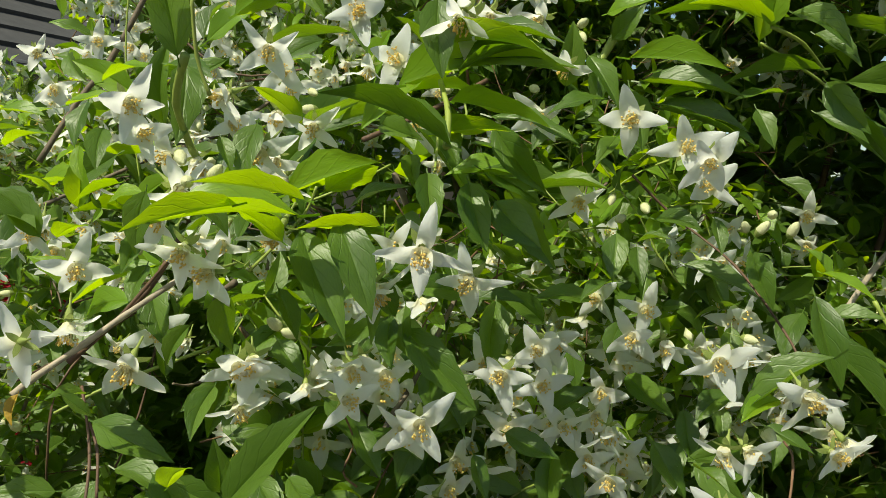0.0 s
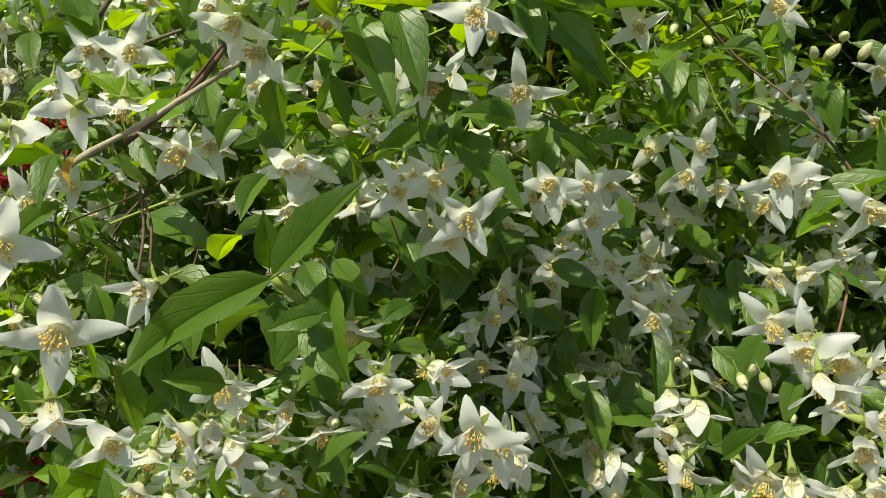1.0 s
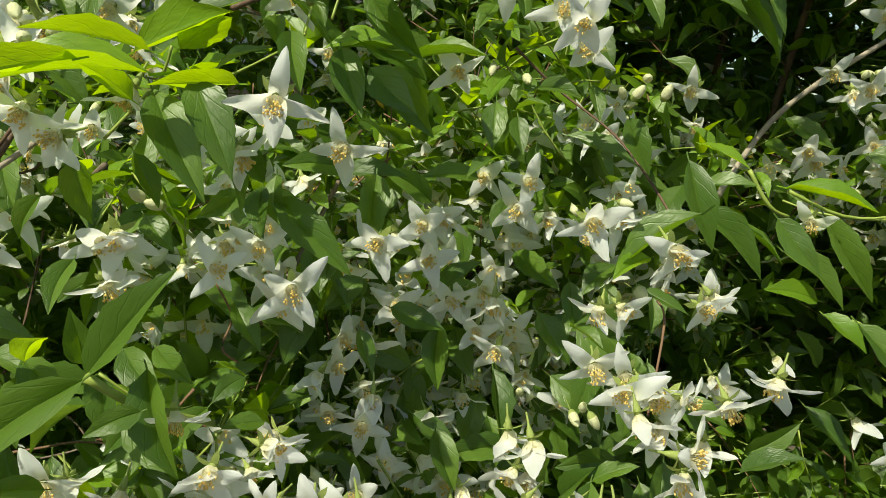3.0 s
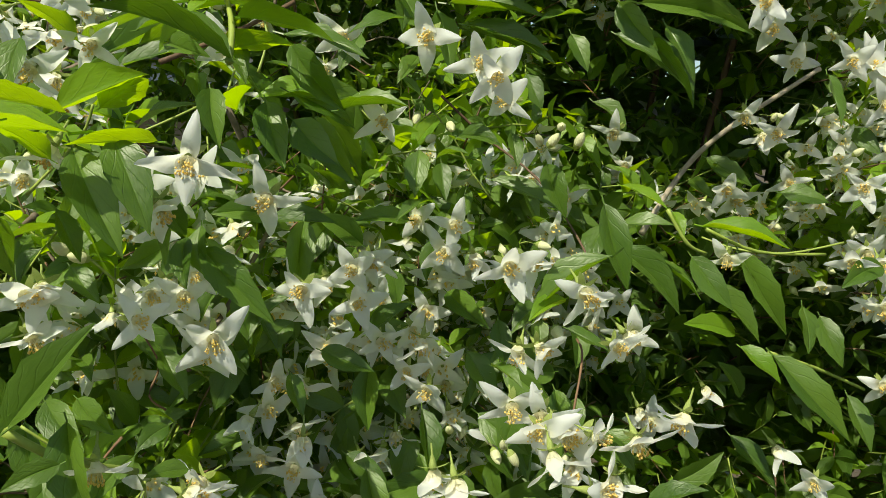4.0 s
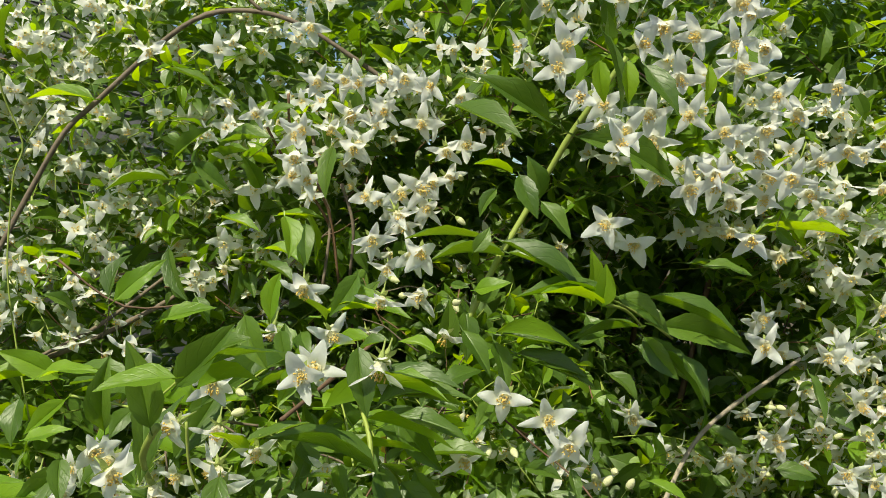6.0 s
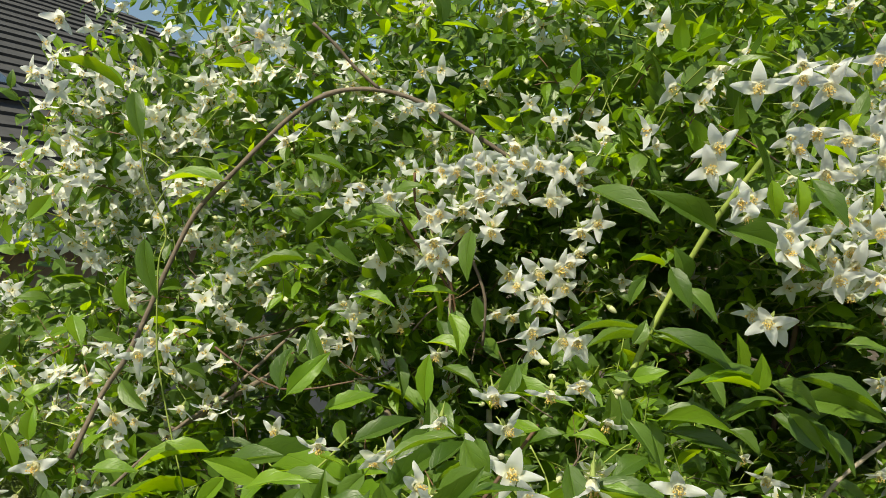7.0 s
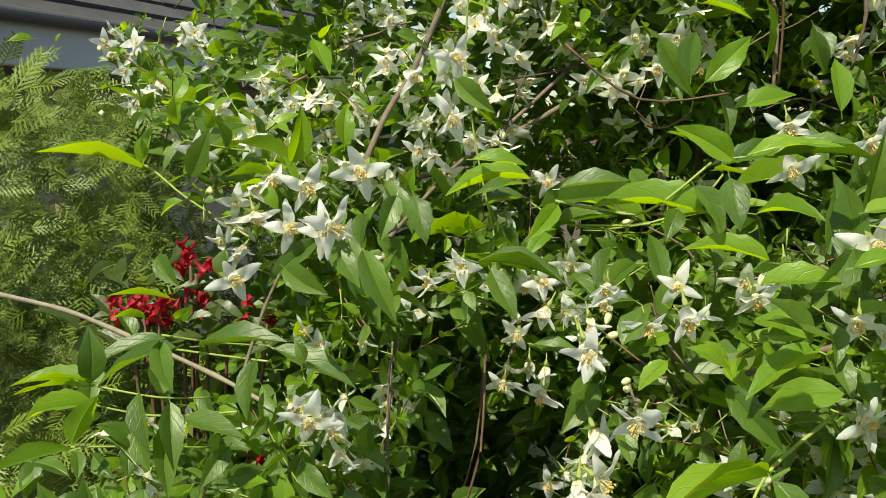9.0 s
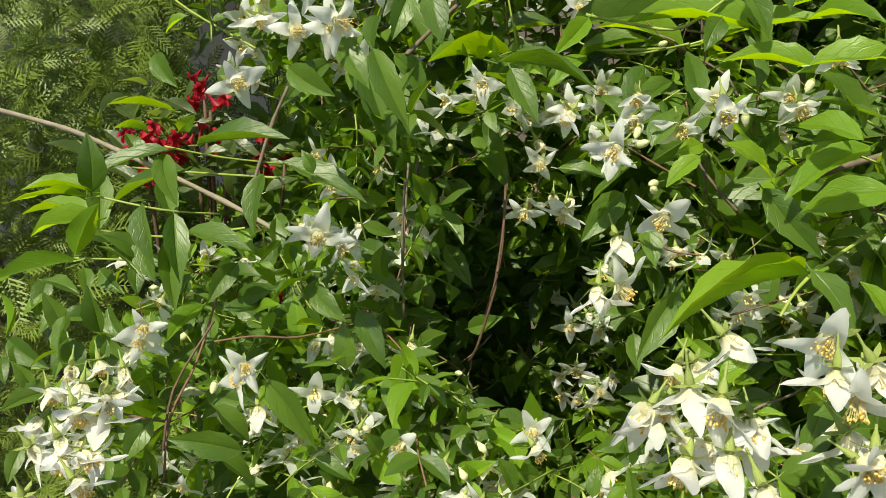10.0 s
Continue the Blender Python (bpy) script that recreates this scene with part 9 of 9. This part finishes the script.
# the skirt of the shrub, down to the ground
for k in range(3200):
    g, h = rng.uniform(0, 6.2832), rng.uniform(0.12, 1.25)
    w = (0.32 + 0.3 * min(1, h)) * (0.75 + 0.25 * rng.random())
    p = Vector((0.2 + math.cos(g) * w * 1.15, 1.32 + math.sin(g) * w * 0.8, h))
    if p.y < 1.12 and h > 0.6:
        continue
    ld = Vector((math.cos(g) + rng.gauss(0, 0.6), math.sin(g) + rng.gauss(0, 0.6), rng.gauss(-0.3, 0.5)))
    skirt.add(rng.choice(DEEP_LEAVES), Matrix.Translation(p) @ along(ld, Vector((math.cos(g) * 0.4, math.sin(g) * 0.4, 0.8))) @ Matrix.Scale(rng.uniform(0.045, 0.07), 4))
skirt.put("lower_foliage", shrub, (LEAF,), "green leaves low on the shrub", O)
# main stems rise from the ground
for k in range(14):
    x0, y0 = 0.3 + rng.uniform(-0.25, 0.25), 1.3 + rng.uniform(-0.2, 0.2)
    x1, y1 = rng.uniform(-0.15, 0.6), rng.uniform(0.95, 1.4)
    stem(rng.choice(("bark", "pale", "dark")), 0.009, 0.004, (x0, y0, -0.02), (x0 * 0.7 + x1 * 0.3, y0, 0.6), (x0 * 0.3 + x1 * 0.7, (y0 + y1) / 2, 1.15), (x1, y1, 1.55 + rng.uniform(-0.1, 0.25)))

# ---- conifer beside it ----
conifer = new("conifer_hedge")
conifer.location = (-1.25, 1.7, 0)
tagged(conifer, "green conifer hedge with flat feathery sprays beside the flowering shrub", "hedge")


def spray_arrays(seed):
    """A flat fern-like spray of scale leaves."""
    r = random.Random(seed)
    pieces = []

    def rib(a, b, w, bend):
        m = (a + b) / 2
        s = Vector((b.y - a.y, a.x - b.x, 0)).normalized() * w
        z = Vector((0, 0, 0.02 * bend))
        if w < 0.016:
            pieces.append(([a + s, a - s, b + z], [(0, 1, 2)]))
        else:
            pieces.append(([a + s * 0.7, a - s * 0.7, m + s + z, m - s + z, b], [(0, 1, 3, 2), (2, 3, 4)]))

    rib(Vector((0, 0, 0)), Vector((0, 1, -0.12)), 0.02, 1)
    for i in range(8):
        y = 0.1 + 0.105 * i
        for s in (1, -1):
            L = 0.42 * (1 - 0.75 * y) * r.uniform(0.75, 1.1) + 0.05
            a = Vector((0, y, -0.1 * y * y))
            b = a + Vector((s * L * 0.75, L * 0.75, r.uniform(-0.07, 0.02)))
            rib(a, b, 0.018, 1)
            for j in range(2):
                c = a.lerp(b, 0.34 + 0.3 * j)
                for t in (1, -1):
                    l2 = L * 0.3 * (1 - 0.18 * j)
                    e = c + (Vector((s * 0.25, 1, 0)) if t > 0 else Vector((s * 1, 0.12, 0))).normalized() * l2
                    rib(c, e, 0.015, 0.5)
    return join(pieces)


SPRAYS = [spray_arrays(s) for s in range(4)]
cone = Heap()
for k in range(6900):
    x, y = -0.62 - abs(rng.gauss(0, 0.4)), 1.2 + rng.random() ** 1.5 * 1.2
    if 4400 <= k < 5300:
        # the hedge goes on behind the crimson flowers
        x, y = rng.uniform(-0.66, -0.3), rng.uniform(1.4, 1.75)
    z = rng.uniform(0.7, 1.67 + 0.07 * rng.random() - 0.12 * max(0, x + 0.75) - (0.12 if 4400 <= k < 5300 else 0))
    if 5300 <= k < 6200:
        z = rng.uniform(0.06, 0.8)
    x -= 0.16 * max(0, y - 1.25)
    d = Vector((0.5 + rng.gauss(0, 0.5), -0.5 + rng.gauss(0, 0.5), 0.25 + rng.gauss(0, 0.45)))
    n = Vector((rng.gauss(0, 0.6), -0.5 + rng.gauss(0, 0.4), 0.6))
    spray, size = rng.choice(SPRAYS), rng.uniform(0.045, 0.09)
    # the foremost sprays grow in tufts with gaps between them
    if y < 1.32 and noise.noise(Vector((x * 9, y * 9, z * 11))) < -0.05:
        continue
    cone.add(spray, Matrix.Translation((x, y, z)) @ along(d, n) @ Matrix.Scale(size, 4))
cone.put("conifer_sprays", conifer, (CONIFER,), "flat green scale-leaf sprays", conifer.location)
for k in range(5):
    x, y = -1.5 + 0.16 * k, 1.6 + 0.18 * (k % 3)
    v, f = tube([(x, y, -0.02), (x + 0.02, y, 0.7), (x - 0.01, y - 0.04, 1.5)], 0.022, 0.008, 7, 0.2, k)
    part("trunk", mesh_of("trunk", [p - Vector(conifer.location) for p in v], f, BARK["bark"]), conifer)

# ---- crimson weigela between the two ----
weigela = new("weigela_shrub")
weigela.location = (-0.66, 1.1, 0)
tagged(weigela, "small shrub with crimson trumpet flowers below the white blossom", "shrub")
WO = Vector(weigela.location)


def trumpet_mesh(seed):
    r = random.Random(seed)
    n = 10
    prof = [(0.07, -0.9), (0.1, -0.5), (0.22, -0.12), (0.34, 0.05)]
    verts = [(a * math.cos(6.2832 * k / n), a * math.sin(6.2832 * k / n), z) for a, z in prof for k in range(n)]
    faces = [(i * n + k, i * n + (k + 1) % n, (i + 1) * n + (k + 1) % n, (i + 1) * n + k) for i in range(len(prof) - 1) for k in range(n)]
    lobes = []
    for k in range(5):
        s = strip(3, 2, lambda v: 0.2 * math.sin(0.7 + 2.2 * v) + 0.01, lambda u, w, v: (0, 0.05 - 0.18 * v * v + 0.05 * u * u))
        m = Matrix.Rotation(6.2832 * k / 5 + r.uniform(-0.1, 0.1), 3, "Z")
        lobes.append(([m @ Vector((x, 0.28 + 0.3 * y, z)) for x, y, z in s[0]], s[1], s[2]))
    v, f, b = join([(verts, faces, [(0, 0.1, 0)] * len(verts))] + lobes)
    return mesh_of("red_flower", v, f, RED_PETAL, b)


TRUMPETS = [trumpet_mesh(s) for s in range(3)]
for cx, cy, cz, many in ((-0.591, 1.099, 1.473, 6), (-0.649, 1.082, 1.410, 6), (-0.664, 1.085, 1.436, 3), (-0.633, 1.083, 1.403, 4), (-0.604, 1.090, 1.425, 5), (-0.574, 1.090, 1.408, 3), (-0.550, 1.091, 1.407, 2), (-0.586, 1.096, 1.449, 2), (-0.432, 0.853, 1.272, 1), (-0.504, 0.833, 1.220, 1), (-0.535, 1.018, 1.260, 2), (-0.504, 1.092, 1.388, 2), (-0.388, 0.688, 1.153, 4), (-0.409, 0.666, 1.129, 4)):
    for k in range(many):
        p = Vector((cx + rng.gauss(0, 0.015), cy - 0.01 + rng.gauss(0, 0.014), cz + rng.gauss(0, 0.013)))
        part("red_flower", rng.choice(TRUMPETS), weigela, Matrix.Translation(-WO) @ facing(p, (rng.gauss(0, 0.8), -0.5 + rng.gauss(0, 0.4), rng.gauss(0.0, 0.6)), 0) @ Matrix.Scale(rng.uniform(0.016, 0.021), 4))
    for k in range(7):
        p = Vector((cx + rng.gauss(0, 0.04), cy + 0.03 + rng.gauss(0, 0.03), cz - 0.02 + rng.gauss(0, 0.03)))
        L = rng.uniform(0.035, 0.06)
        m = Matrix.Translation(p - WO) @ along(Vector((rng.gauss(0, 1), rng.gauss(-0.4, 0.5), rng.gauss(0, 0.6))), Vector((0, -0.4, 1))) @ Matrix.Scale(L, 4)
        part("leaf", rng.choice(LEAF_MESHES[RED_LEAF.name]), weigela, m)
    v, f = tube([(WO.x + rng.uniform(-0.05, 0.05), WO.y + 0.1, -0.02), ((WO.x + cx) / 2, (WO.y + cy) / 2 + 0.08, cz * 0.6), (cx, cy + 0.02, cz)], 0.005, 0.002, 6, 0.2, 3)
    part("branch", mesh_of("branch", [p - WO for p in v], f, BARK["dark"]), weigela)

# ---- the house beyond, at the far left ----
house = new("house")
HD = Vector((math.sin(radians(33)), math.cos(radians(33)), 0))
HN = Vector((-HD.y, HD.x, 0))
H0 = Vector((-1.29, 3.6, 0))
house.matrix_world = Matrix.Translation(H0) @ Matrix((HD, HN, Vector((0, 0, 1)))).transposed().to_4x4()
tagged(house, "house with a dark tiled roof, grey fascia and shaded wall", "house")


def block(name, x0, x1, y0, y1, z0, z1, mat, label=""):
    bm = bmesh.new()
    bmesh.ops.create_cube(bm, size=1)
    for v in bm.verts:
        v.co = Vector(((x0 + x1) / 2 + v.co.x * (x1 - x0), (y0 + y1) / 2 + v.co.y * (y1 - y0), (z0 + z1) / 2 + v.co.z * (z1 - z0)))
    bmesh.ops.bevel(bm, geom=bm.edges[:], offset=min(0.008, (y1 - y0) * 0.2), segments=1, affect="EDGES")
    me = bpy.data.meshes.new(name)
    bm.to_mesh(me)
    bm.free()
    me.materials.append(mat)
    return part(name, me, house, None, label)


FZ = 1.9
block("wall", -5, 5, 0.55, 0.8, -0.1, FZ + 0.3, RENDERED, "shaded wall under the eave")
block("fascia", -5, 5, 0.0, 0.03, FZ, FZ + 0.17, FASCIA, "light grey painted fascia board")
block("soffit", -5, 5, 0.03, 0.56, FZ + 0.01, FZ + 0.04, METAL, "dark soffit")
gut = [(-5 + 10 * i / 24, -0.035, FZ + 0.185) for i in range(25)]
gvv, gff = tube(gut, 0.03, 0.03, 8, 0, 1)
part("gutter", mesh_of("gutter", gvv, gff, METAL), house, None, "dark metal gutter")
PITCH = radians(36)
for x0 in (-5.0, 4.8):
    block("end_wall", x0, x0 + 0.2, 0.8, 4.2, -0.1, FZ + 0.2, RENDERED)
block("back_wall", -5, 5, 4.2, 4.4, -0.1, FZ + 0.2, RENDERED)
tile_me = None
for i in range(27):
    # one course of overlapping tiles
    a = 0.165 * i
    y, z = -0.03 + a * math.cos(PITCH), FZ + 0.2 + a * math.sin(PITCH)
    for j in range(5):
        if tile_me is None:
            bm = bmesh.new()
            bmesh.ops.create_cube(bm, size=1)
            for v in bm.verts:
                v.co = Vector((v.co.x * 1.995, v.co.y * 0.205, v.co.z * 0.022))
            bmesh.ops.rotate(bm, verts=bm.verts, matrix=Matrix.Rotation(PITCH - 0.1, 3, "X"))
            tile_me = bpy.data.meshes.new("tile")
            bm.to_mesh(tile_me)
            bm.free()
            tile_me.materials.append(ROOF)
        part("tile", tile_me, house, Matrix.Translation((-4 + 2 * j + 0.01 * (i % 2), y + 0.06, z + 0.035 + 0.001 * ((i * 7 + j * 3) % 5))))
# a roof window
rw = new("roof_window")
rw.parent = house
ry, rz = 1.3 * math.cos(PITCH), FZ + 0.26 + 1.3 * math.sin(PITCH)
rw.matrix_basis = Matrix.Translation((0.6, ry, rz)) @ Matrix.Rotation(PITCH, 4, "X")
for name, size, z, mat in (("frame", (0.7, 0.5, 0.06), 0.03, METAL), ("pane", (0.6, 0.4, 0.02), 0.062, SKYGLASS)):
    bm = bmesh.new()
    bmesh.ops.create_cube(bm, size=1)
    for v in bm.verts:
        v.co = Vector((v.co.x * size[0], v.co.y * size[1], v.co.z * size[2] + z))
    me = bpy.data.meshes.new(name)
    bm.to_mesh(me)
    bm.free()
    me.materials.append(mat)
    part(name, me, rw)
